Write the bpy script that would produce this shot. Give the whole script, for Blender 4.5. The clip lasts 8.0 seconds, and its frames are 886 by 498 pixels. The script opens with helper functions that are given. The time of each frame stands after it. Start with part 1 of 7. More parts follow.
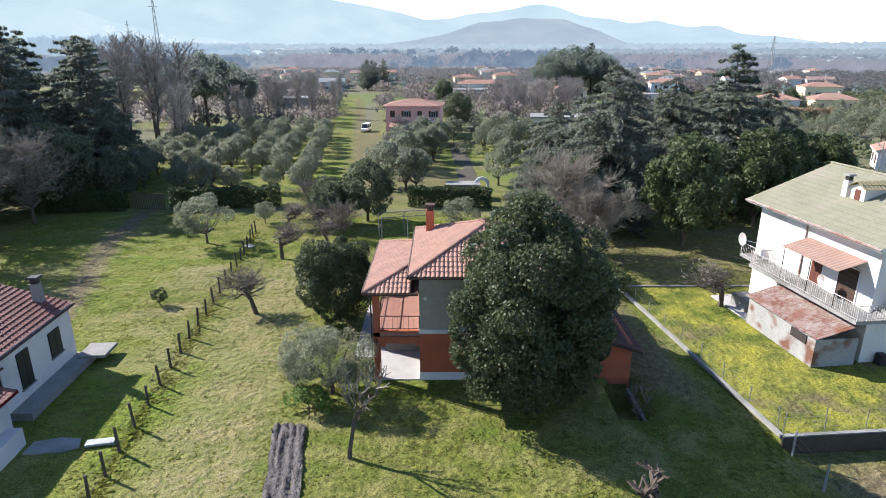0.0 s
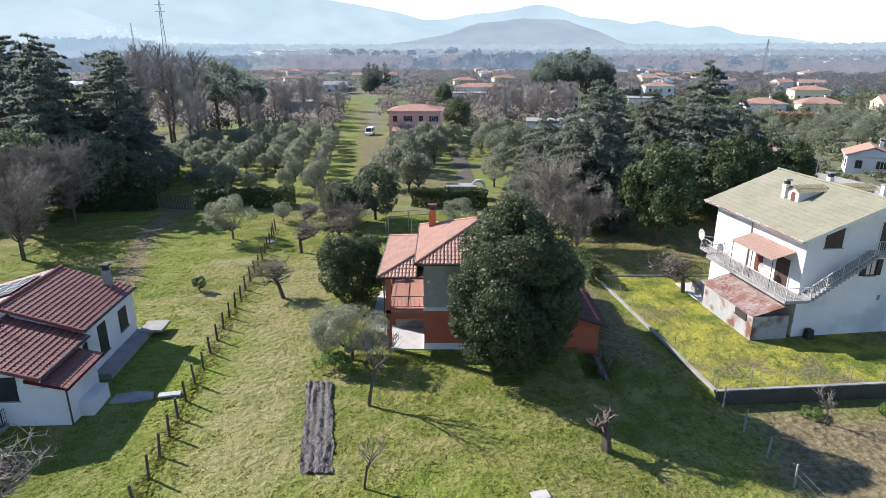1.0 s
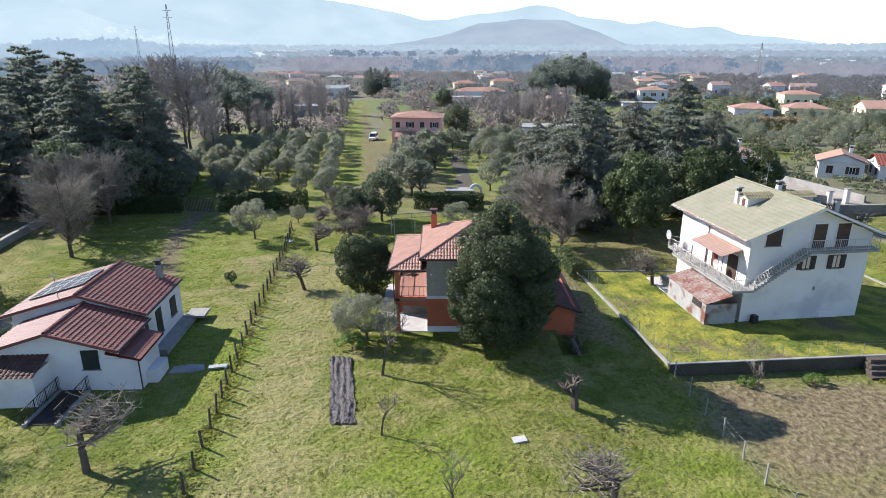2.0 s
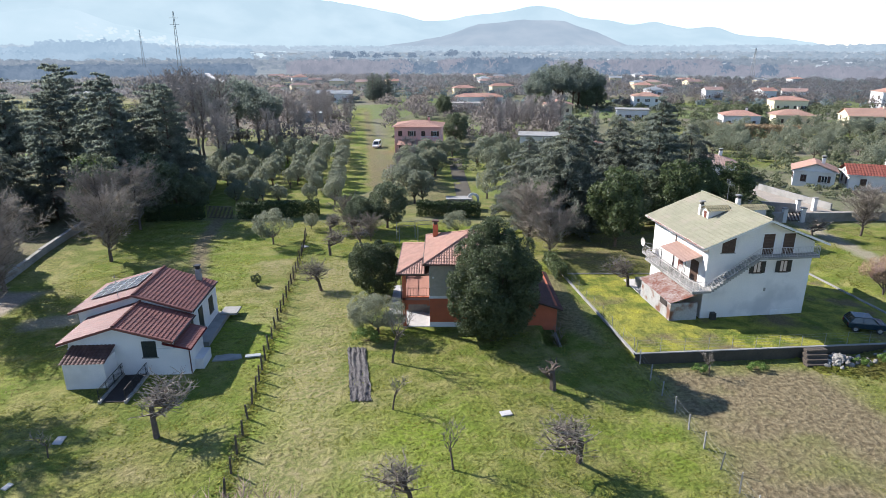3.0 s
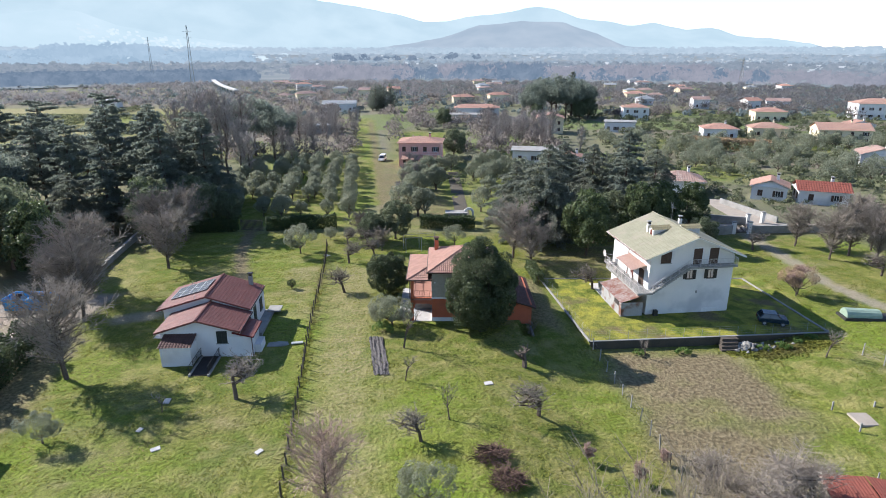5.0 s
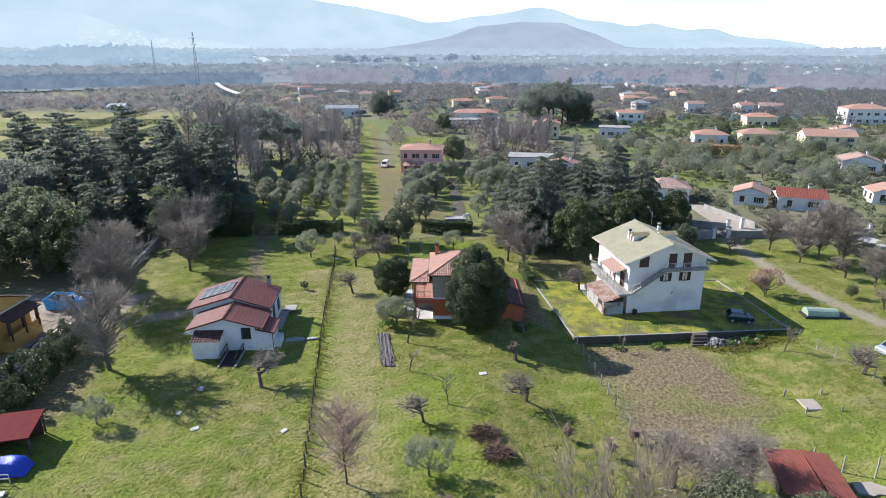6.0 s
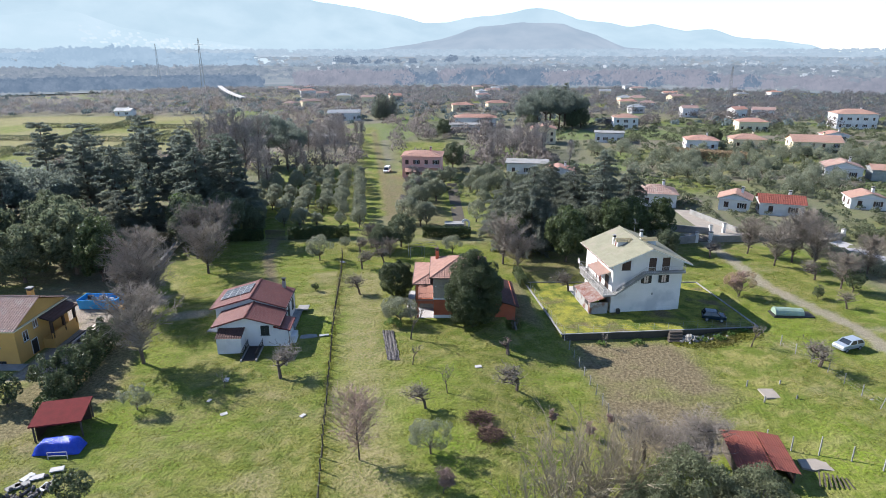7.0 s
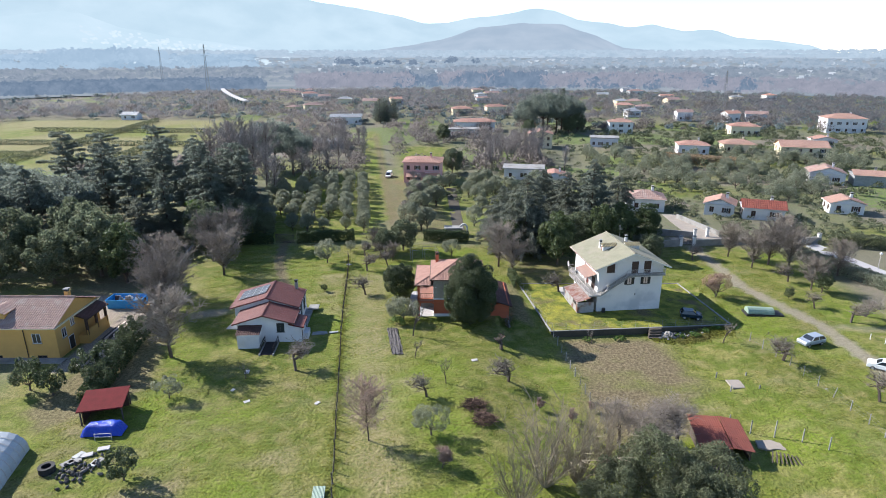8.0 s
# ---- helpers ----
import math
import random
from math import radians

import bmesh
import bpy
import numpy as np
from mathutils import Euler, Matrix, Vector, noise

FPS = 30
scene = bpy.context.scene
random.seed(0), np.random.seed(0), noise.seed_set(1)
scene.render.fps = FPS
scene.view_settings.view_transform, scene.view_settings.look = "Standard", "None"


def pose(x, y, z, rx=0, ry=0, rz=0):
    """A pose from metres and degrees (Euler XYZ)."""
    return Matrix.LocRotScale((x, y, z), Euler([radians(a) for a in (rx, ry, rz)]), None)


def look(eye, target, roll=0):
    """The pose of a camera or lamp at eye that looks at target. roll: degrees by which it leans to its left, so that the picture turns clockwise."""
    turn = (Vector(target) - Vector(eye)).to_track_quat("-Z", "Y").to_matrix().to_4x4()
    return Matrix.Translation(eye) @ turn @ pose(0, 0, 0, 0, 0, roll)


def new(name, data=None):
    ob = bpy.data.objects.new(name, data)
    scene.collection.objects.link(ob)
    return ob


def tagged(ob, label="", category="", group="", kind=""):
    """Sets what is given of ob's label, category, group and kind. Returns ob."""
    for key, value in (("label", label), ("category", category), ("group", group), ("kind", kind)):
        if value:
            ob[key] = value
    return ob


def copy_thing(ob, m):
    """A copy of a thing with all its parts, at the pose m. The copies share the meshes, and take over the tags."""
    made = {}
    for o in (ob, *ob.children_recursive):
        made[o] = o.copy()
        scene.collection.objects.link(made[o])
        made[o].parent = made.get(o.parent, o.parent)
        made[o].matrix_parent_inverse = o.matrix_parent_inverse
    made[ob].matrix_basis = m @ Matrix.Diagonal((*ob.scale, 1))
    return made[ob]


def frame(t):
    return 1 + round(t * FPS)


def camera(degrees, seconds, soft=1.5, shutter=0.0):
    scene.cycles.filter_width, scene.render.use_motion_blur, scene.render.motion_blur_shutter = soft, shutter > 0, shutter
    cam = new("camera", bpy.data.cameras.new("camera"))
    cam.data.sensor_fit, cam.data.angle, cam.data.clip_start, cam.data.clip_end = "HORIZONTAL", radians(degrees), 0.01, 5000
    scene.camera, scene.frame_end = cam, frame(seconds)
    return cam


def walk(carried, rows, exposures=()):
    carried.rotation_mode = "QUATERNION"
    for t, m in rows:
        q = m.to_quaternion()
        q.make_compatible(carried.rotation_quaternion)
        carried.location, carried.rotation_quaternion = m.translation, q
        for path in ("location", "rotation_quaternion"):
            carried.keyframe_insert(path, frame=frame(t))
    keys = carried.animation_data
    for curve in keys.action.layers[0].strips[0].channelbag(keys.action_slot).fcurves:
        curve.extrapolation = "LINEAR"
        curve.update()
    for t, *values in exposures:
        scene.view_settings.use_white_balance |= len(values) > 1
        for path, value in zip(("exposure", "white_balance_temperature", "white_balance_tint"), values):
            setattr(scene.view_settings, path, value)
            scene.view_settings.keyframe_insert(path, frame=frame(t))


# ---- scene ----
cam = camera(72.5, 8.0, soft=0.9)
AIM = Vector((0.0, 1.902, -0.617))
PATH = [
    (0.0, 0.02, -3.05, 17.73), (0.5, 0.01, -6.45, 18.55), (1.0, 0.0, -10.12, 19.47), (1.5, 0.0, -13.81, 20.44),
    (3.0, -0.04, -24.9, 24.74), (3.5, -0.04, -28.6, 26.3), (4.0, -0.03, -32.26, 27.83), (4.5, 0.0, -35.95, 29.4),
    (6.0, 0.06, -47.0, 34.06), (6.5, 0.07, -50.6, 35.61), (7.0, 0.1, -54.2, 37.16), (7.5, 0.15, -57.85, 38.7), (8.0, 0.19, -61.55, 40.24),
]
walk(cam, [(t, look((x, y, z), Vector((x, y, z)) + AIM)) for t, x, y, z in PATH], exposures=[(0.0, 1.3, 6020, 14), (8.0, 1.26, 5930, 14)])

# ---- light ----
SUN_AZ, SUN_EL = math.atan2(-0.88, 0.47), radians(33)
world = bpy.data.worlds.new("world")
scene.world = world
world.use_nodes = True
wn = world.node_tree
sky = wn.nodes.new("ShaderNodeTexSky")
sky.sky_type = "NISHITA"
sky.sun_disc = False
sky.sun_elevation, sky.sun_rotation = SUN_EL, SUN_AZ
sky.air_density, sky.dust_density, sky.ozone_density = 0.85, 0.05, 1.6
wn.links.new(sky.outputs[0], wn.nodes["Background"].inputs[0])
wn.nodes["Background"].inputs[1].default_value = 0.1
sun = new("sun", bpy.data.lights.new("sun", "SUN"))
sun.data.energy, sun.data.angle, sun.data.color = 4.7, radians(0.6), (1.0, 0.93, 0.82)
SUN_WAY = Vector((math.sin(SUN_AZ) * math.cos(SUN_EL), math.cos(SUN_AZ) * math.cos(SUN_EL), math.sin(SUN_EL)))
sun.matrix_world = look(SUN_WAY * 100, (0, 0, 0))


# ---- materials ----
def material(name, a, b, scale=3.0, fine=30.0, rough=0.8, bump=0.2, metal=0.0, spread=0.0, spec=0.3, thin=0.0, waves=0.0, bump_size=0.05, third=None, third_scale=0.3):
    """Two colours mixed by a coarse and a fine noise; spread varies the value from object to object, or leaf to leaf."""
    m = bpy.data.materials.new(name)
    m.use_nodes = True
    nt = m.node_tree
    n, link = nt.nodes, nt.links.new
    p = n["Principled BSDF"]
    co = n.new("ShaderNodeTexCoord").outputs["Object"]
    big, small = n.new("ShaderNodeTexNoise"), n.new("ShaderNodeTexNoise")
    for tex, s in ((big, scale), (small, fine)):
        tex.inputs["Scale"].default_value, tex.inputs["Detail"].default_value = s, 5.0
        link(co, tex.inputs["Vector"])
    add = n.new("ShaderNodeMath")
    add.operation = "ADD"
    link(big.outputs[0], add.inputs[0]), link(small.outputs[0], add.inputs[1])
    ramp = n.new("ShaderNodeMapRange")
    ramp.inputs["From Min"].default_value, ramp.inputs["From Max"].default_value = 0.72, 1.28
    link(add.outputs[0], ramp.inputs["Value"])
    mix = n.new("ShaderNodeMix")
    mix.data_type = "RGBA"
    mix.inputs[6].default_value, mix.inputs[7].default_value = (*a, 1), (*b, 1)
    link(ramp.outputs[0], mix.inputs[0])
    out = mix.outputs[2]
    if third:
        t3 = n.new("ShaderNodeTexNoise")
        t3.inputs["Scale"].default_value, t3.inputs["Detail"].default_value = third_scale, 4.0
        link(co, t3.inputs["Vector"])
        r3 = n.new("ShaderNodeMapRange")
        r3.inputs["From Min"].default_value, r3.inputs["From Max"].default_value = 0.52, 0.66
        link(t3.outputs[0], r3.inputs["Value"])
        m3 = n.new("ShaderNodeMix")
        m3.data_type = "RGBA"
        m3.inputs[7].default_value = (*third, 1)
        link(r3.outputs[0], m3.inputs[0]), link(out, m3.inputs[6])
        out = m3.outputs[2]
    if spread:
        source = n.new("ShaderNodeNewGeometry").outputs["Random Per Island"] if thin else n.new("ShaderNodeObjectInfo").outputs["Random"]
        vary = n.new("ShaderNodeMapRange")
        vary.inputs["To Min"].default_value, vary.inputs["To Max"].default_value = 1 - spread, 1 + spread
        link(source, vary.inputs["Value"])
        hsv = n.new("ShaderNodeHueSaturation")
        link(vary.outputs[0], hsv.inputs["Value"]), link(out, hsv.inputs["Color"])
        out = hsv.outputs[0]
    link(out, p.inputs["Base Color"])
    p.inputs["Roughness"].default_value, p.inputs["Metallic"].default_value = rough, metal
    p.inputs["Specular IOR Level"].default_value = spec
    if bump:
        bp = n.new("ShaderNodeBump")
        bp.inputs["Strength"].default_value, bp.inputs["Distance"].default_value = bump, bump_size
        link(small.outputs[0], bp.inputs["Height"]), link(bp.outputs[0], p.inputs["Normal"])
    if thin:
        tr = n.new("ShaderNodeBsdfTranslucent")
        link(out, tr.inputs["Color"])
        ms = n.new("ShaderNodeMixShader")
        ms.inputs[0].default_value = thin
        link(p.outputs[0], ms.inputs[1]), link(tr.outputs[0], ms.inputs[2])
        link(ms.outputs[0], n["Material Output"].inputs["Surface"])
    return m


def glass(name, tint):
    m = bpy.data.materials.new(name)
    m.use_nodes = True
    p = m.node_tree.nodes["Principled BSDF"]
    p.inputs["Base Color"].default_value = (*tint, 1)
    p.inputs["Roughness"].default_value, p.inputs["Specular IOR Level"].default_value = 0.06, 0.8
    return m


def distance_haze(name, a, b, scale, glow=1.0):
    """A far backdrop whose surface itself glows with the colour of hazy air."""
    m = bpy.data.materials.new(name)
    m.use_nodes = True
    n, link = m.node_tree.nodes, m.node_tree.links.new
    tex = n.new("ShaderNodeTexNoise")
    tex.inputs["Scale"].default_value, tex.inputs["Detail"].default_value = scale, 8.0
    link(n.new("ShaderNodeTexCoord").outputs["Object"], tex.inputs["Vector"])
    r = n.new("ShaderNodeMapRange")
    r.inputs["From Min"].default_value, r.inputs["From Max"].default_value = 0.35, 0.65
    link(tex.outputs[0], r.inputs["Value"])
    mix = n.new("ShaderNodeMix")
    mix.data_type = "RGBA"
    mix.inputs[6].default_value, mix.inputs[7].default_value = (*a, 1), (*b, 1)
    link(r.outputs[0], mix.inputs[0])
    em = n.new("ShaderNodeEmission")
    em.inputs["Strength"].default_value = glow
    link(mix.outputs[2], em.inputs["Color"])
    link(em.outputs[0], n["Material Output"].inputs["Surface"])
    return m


M = {
    "orange": material("orange_render", (0.42, 0.12, 0.058), (0.34, 0.098, 0.05), 1.2, 25, 0.85, 0.1, third=(0.32, 0.105, 0.06)),
    "white": material("white_render", (0.66, 0.64, 0.62), (0.56, 0.55, 0.54), 0.7, 14, 0.85, 0.1, third=(0.5, 0.49, 0.48)),
    "oldwhite": material("weathered_render", (0.66, 0.63, 0.585), (0.57, 0.55, 0.515), 0.5, 8, 0.88, 0.12, third=(0.46, 0.45, 0.43), third_scale=0.25),
    "greyclad": material("grey_brick_cladding", (0.27, 0.245, 0.20), (0.35, 0.32, 0.265), 3, 40, 0.85, 0.3),
    "yellow": material("yellow_render", (0.58, 0.34, 0.10), (0.50, 0.295, 0.09), 0.8, 20, 0.85, 0.1),
    "pink": material("pink_render", (0.72, 0.40, 0.34), (0.62, 0.34, 0.29), 0.8, 12, 0.9, 0.1),
    "cream": material("cream_render", (0.72, 0.62, 0.42), (0.64, 0.55, 0.38), 0.8, 12, 0.9, 0.1),
    "palewall": material("pale_render", (0.70, 0.68, 0.64), (0.58, 0.56, 0.52), 0.6, 10, 0.9, 0.1),
    "pinktile": material("sunworn_barrel_tile", (0.40, 0.23, 0.17), (0.30, 0.17, 0.127), 1.6, 9, 0.85, 0.3, third=(0.30, 0.18, 0.135), third_scale=0.8),
    "redtile": material("red_brown_roof_tile", (0.195, 0.07, 0.053), (0.125, 0.05, 0.041), 1.5, 8, 0.6, 0.3, third=(0.14, 0.05, 0.04), third_scale=0.7),
    "orangetile": material("orange_roof_tile", (0.36, 0.22, 0.16), (0.29, 0.18, 0.135), 1.5, 8, 0.8, 0.3),
    "agedtile": material("aged_brown_tile", (0.35, 0.235, 0.185), (0.235, 0.15, 0.12), 1.6, 7, 0.85, 0.3, third=(0.33, 0.25, 0.205), third_scale=0.8),
    "canopy": material("faded_canopy_sheet", (0.36, 0.24, 0.19), (0.29, 0.19, 0.15), 1.0, 6, 0.8, 0.1),
    "crimson": material("crimson_sheet_roof", (0.125, 0.02, 0.02), (0.09, 0.017, 0.016), 1.5, 8, 0.9, 0.1, spec=0.1),
    "brownred": material("dark_brown_tile", (0.105, 0.055, 0.044), (0.065, 0.036, 0.03), 1.5, 8, 0.8, 0.3),
    "mossroof": material("moss_grown_shingle", (0.24, 0.228, 0.158), (0.182, 0.176, 0.118), 0.9, 7, 0.95, 0.4, third=(0.24, 0.215, 0.16), third_scale=0.5),
    "mosstile": material("mossy_barrel_tile", (0.27, 0.23, 0.13), (0.19, 0.165, 0.095), 2, 9, 0.9, 0.3),
    "mortar": material("pale_mortar", (0.62, 0.52, 0.44), (0.5, 0.4, 0.33), 4, 30, 0.9),
    "concrete": material("grey_concrete", (0.29, 0.28, 0.26), (0.20, 0.195, 0.18), 1.0, 12, 0.9, 0.3, third=(0.16, 0.16, 0.14)),
    "darkwall": material("dark_olive_concrete", (0.085, 0.072, 0.052), (0.05, 0.045, 0.032), 0.9, 8, 0.95, 0.4),
    "paving": material("pale_stone_paving", (0.44, 0.42, 0.40), (0.33, 0.315, 0.30), 1.5, 20, 0.8, 0.2),
    "terracotta": material("terracotta_floor", (0.34, 0.175, 0.13), (0.28, 0.14, 0.105), 3, 30, 0.7),
    "darkgreen": material("dark_green_shutter", (0.016, 0.022, 0.02), (0.028, 0.035, 0.032), 5, 30, 0.5, 0.1),
    "brownwood": material("brown_wood", (0.05, 0.03, 0.021), (0.075, 0.045, 0.032), 4, 30, 0.6),
    "redwood": material("red_stained_shutter", (0.14, 0.042, 0.028), (0.10, 0.035, 0.024), 4, 30, 0.6),
    "greywood": material("weathered_post_wood", (0.10, 0.08, 0.06), (0.055, 0.045, 0.036), 8, 40, 0.9, 0.3),
    "iron": material("white_painted_iron", (0.52, 0.49, 0.46), (0.40, 0.36, 0.33), 8, 40, 0.5),
    "darkiron": material("dark_iron", (0.03, 0.03, 0.03), (0.05, 0.045, 0.04), 8, 40, 0.5, metal=0.4),
    "wire": material("galvanised_wire", (0.24, 0.24, 0.23), (0.3, 0.3, 0.29), 8, 40, 0.5, metal=0.5),
    "rust": material("rusty_sheet", (0.17, 0.065, 0.042), (0.34, 0.305, 0.275), 0.8, 4, 0.8, 0.2, third=(0.19, 0.07, 0.042), third_scale=0.5),
    "rustred": material("rust_red_sheet", (0.22, 0.062, 0.04), (0.155, 0.05, 0.035), 0.9, 6, 0.85, 0.2),
    "zinc": material("weathered_zinc_sheet", (0.34, 0.35, 0.34), (0.22, 0.23, 0.23), 1.2, 10, 0.6, 0.2, metal=0.3),
    "shabby": material("patched_rusting_sheet", (0.34, 0.335, 0.32), (0.24, 0.238, 0.23), 0.9, 7, 0.8, 0.3, third=(0.15, 0.07, 0.045), third_scale=0.8),
    "bluecover": material("blue_plastic_sheet", (0.015, 0.04, 0.36), (0.025, 0.07, 0.46), 2, 10, 0.35, 0.6, bump_size=0.15),
    "bluepool": material("blue_steel_skip", (0.02, 0.22, 0.55), (0.03, 0.28, 0.62), 2, 10, 0.45, 0.1),
    "greencover": material("pale_green_cover", (0.20, 0.27, 0.20), (0.26, 0.33, 0.26), 2, 10, 0.5, 0.5, bump_size=0.1),
    "film": material("greenhouse_film", (0.42, 0.44, 0.44), (0.33, 0.35, 0.35), 1, 6, 0.35, 0.3, bump_size=0.1),
    # cell colour is lightened with a painted-in reflection of the sky
    "panel": material("solar_cells_sky_sheen", (0.11, 0.12, 0.13), (0.14, 0.15, 0.16), 2, 20, 0.2, 0.0, spec=0.9),
    "blackfilm": material("dark_mulch_sheet", (0.032, 0.028, 0.026), (0.125, 0.112, 0.105), 2.2, 9, 0.7, 0.9, bump_size=0.12),
    "asphalt": material("pale_worn_asphalt", (0.30, 0.29, 0.28), (0.38, 0.37, 0.35), 0.5, 20, 0.9, 0.1),
    "gravel": material("pale_gravel", (0.31, 0.27, 0.22), (0.23, 0.20, 0.165), 0.6, 20, 0.95, 0.3),
    "stone": material("field_stone", (0.27, 0.255, 0.225), (0.17, 0.162, 0.145), 2, 20, 0.9, 0.3, spread=0.3),
    "rubble": material("dark_rubble", (0.13, 0.12, 0.11), (0.055, 0.05, 0.047), 2, 20, 0.9, 0.3, spread=0.5),
    "cut": material("cut_branches", (0.14, 0.085, 0.06), (0.075, 0.05, 0.038), 3, 20, 0.9, spread=0.35, thin=0.05),
    "bark": material("grey_brown_bark", (0.13, 0.10, 0.075), (0.07, 0.055, 0.045), 5, 30, 0.95, 0.5),
    "twig": material("bare_grey_twigs", (0.25, 0.215, 0.175), (0.18, 0.152, 0.122), 3, 20, 0.9, 0.0, spread=0.15),
    "paletwig": material("pale_grey_twigs", (0.345, 0.305, 0.275), (0.255, 0.225, 0.20), 3, 20, 0.9, 0.0, spread=0.15),
    "redtwig": material("reddish_bare_twigs", (0.36, 0.25, 0.20), (0.27, 0.19, 0.155), 3, 20, 0.9, 0.0),
    "palewig": material("pale_ochre_shoots", (0.25, 0.21, 0.14), (0.17, 0.142, 0.1), 3, 20, 0.9, 0.0),
    "magnolia": material("glossy_dark_leaf", (0.06, 0.082, 0.036), (0.10, 0.118, 0.056), 0.7, 6, 0.5, 0.0, spread=0.35, thin=0.35, spec=0.3),
    "laurel": material("mid_green_leaf", (0.065, 0.092, 0.036), (0.105, 0.13, 0.052), 0.5, 6, 0.5, 0.0, spread=0.35, thin=0.4),
    "bright": material("fresh_green_leaf", (0.10, 0.17, 0.035), (0.14, 0.21, 0.05), 0.5, 6, 0.6, 0.0, spread=0.3, thin=0.35),
    # needle green lifted well above its own tone to include the belt's haze
    "conifer": material("hazed_blue_green_needles", (0.17, 0.20, 0.165), (0.235, 0.26, 0.205), 0.4, 5, 0.8, 0.0, spread=0.3, thin=0.6, spec=0.1),
    "cedar": material("grey_green_needles", (0.16, 0.18, 0.14), (0.215, 0.23, 0.18), 0.4, 5, 0.8, 0.0, spread=0.3, thin=0.55, spec=0.1),
    "olive": material("silver_olive_leaf", (0.195, 0.212, 0.138), (0.265, 0.278, 0.19), 0.6, 6, 0.6, 0.0, spread=0.25, thin=0.42),
    "shrub": material("grey_green_shrub_leaf", (0.105, 0.12, 0.06), (0.15, 0.16, 0.09), 0.6, 6, 0.7, 0.0, spread=0.3, thin=0.4),
    "hedge": material("clipped_hedge_leaf", (0.04, 0.062, 0.022), (0.06, 0.085, 0.03), 0.6, 6, 0.6, 0.0, spread=0.3, thin=0.25),
    "reed": material("dry_reed", (0.36, 0.27, 0.16), (0.28, 0.2, 0.12), 0.6, 6, 0.9, 0.0, spread=0.25, thin=0.2),
    "blade": material("grass_blade", (0.172, 0.196, 0.034), (0.275, 0.264, 0.066), 0.35, 3, 0.8, 0.0, spread=0.3, thin=0.6, third=(0.25, 0.22, 0.11), third_scale=0.09, spec=0.1),
    # far wood colours are paled and greyed to stand for haze
    "farwood": material("haze_paled_woodland", (0.215, 0.205, 0.20), (0.155, 0.153, 0.155), 0.03, 0.12, 1.0, 0.0, spread=0.04, thin=0.7, spec=0.0),
    "fargreen": material("haze_blued_evergreens", (0.145, 0.178, 0.17), (0.18, 0.21, 0.20), 0.03, 0.6, 1.0, 0.0, spread=0.2, thin=0.4, spec=0.0),
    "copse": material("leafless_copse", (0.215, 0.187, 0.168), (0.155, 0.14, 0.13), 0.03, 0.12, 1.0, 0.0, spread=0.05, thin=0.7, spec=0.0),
    # distance_haze colours glow with painted-in haze and take no sun
    "bluebelt": distance_haze("hazy_blue_tree_belt", (0.068, 0.095, 0.127), (0.105, 0.132, 0.162), 0.09),
    "violetwood": distance_haze("hazy_violet_bare_woods", (0.118, 0.126, 0.146), (0.165, 0.165, 0.182), 0.07),
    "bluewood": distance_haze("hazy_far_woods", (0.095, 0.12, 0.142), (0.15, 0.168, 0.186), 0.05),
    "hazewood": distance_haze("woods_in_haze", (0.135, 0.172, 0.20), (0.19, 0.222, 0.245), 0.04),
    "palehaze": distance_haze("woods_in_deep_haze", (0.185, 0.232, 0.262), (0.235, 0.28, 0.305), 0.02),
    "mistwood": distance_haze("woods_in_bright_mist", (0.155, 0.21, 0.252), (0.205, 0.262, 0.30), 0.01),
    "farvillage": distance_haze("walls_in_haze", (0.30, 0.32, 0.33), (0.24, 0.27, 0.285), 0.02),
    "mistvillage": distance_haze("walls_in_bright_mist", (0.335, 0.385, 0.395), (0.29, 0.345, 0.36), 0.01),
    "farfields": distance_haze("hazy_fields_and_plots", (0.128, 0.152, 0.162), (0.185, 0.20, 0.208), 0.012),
    # roof tile greyed so its colour carries the haze of its distance
    "fartile": material("hazed_far_roof_tile", (0.30, 0.205, 0.17), (0.24, 0.17, 0.145), 1.5, 8, 0.85, 0.2),
    "oakleaf": material("evergreen_oak_leaf", (0.115, 0.14, 0.08), (0.165, 0.185, 0.112), 0.6, 6, 0.65, 0.0, spread=0.35, thin=0.5, spec=0.15),
    "carblue": material("dark_blue_car_paint", (0.008, 0.022, 0.036), (0.008, 0.022, 0.036), 1, 5, 0.25, 0.0, spec=0.6),
    "carsilver": material("silver_car_paint", (0.38, 0.42, 0.46), (0.38, 0.42, 0.46), 1, 5, 0.3, 0.0, metal=0.4),
    "carwhite": material("white_car_paint", (0.75, 0.75, 0.74), (0.75, 0.75, 0.74), 1, 5, 0.3, 0.0),
    "rubber": material("black_rubber", (0.02, 0.02, 0.02), (0.03, 0.03, 0.03), 4, 20, 0.8),
    "pane": glass("dark_window_glass", (0.02, 0.025, 0.03)),
    # near-black colour that stands for the shade inside openings
    "interior": material("interior_shade", (0.03, 0.025, 0.022), (0.05, 0.04, 0.035), 2, 10, 0.9),
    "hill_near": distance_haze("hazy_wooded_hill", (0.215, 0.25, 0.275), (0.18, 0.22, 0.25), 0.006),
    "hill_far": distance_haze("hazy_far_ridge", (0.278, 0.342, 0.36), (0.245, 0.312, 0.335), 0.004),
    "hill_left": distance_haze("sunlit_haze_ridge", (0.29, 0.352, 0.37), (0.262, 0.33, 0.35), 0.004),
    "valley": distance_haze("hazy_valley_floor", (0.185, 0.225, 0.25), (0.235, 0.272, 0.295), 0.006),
}


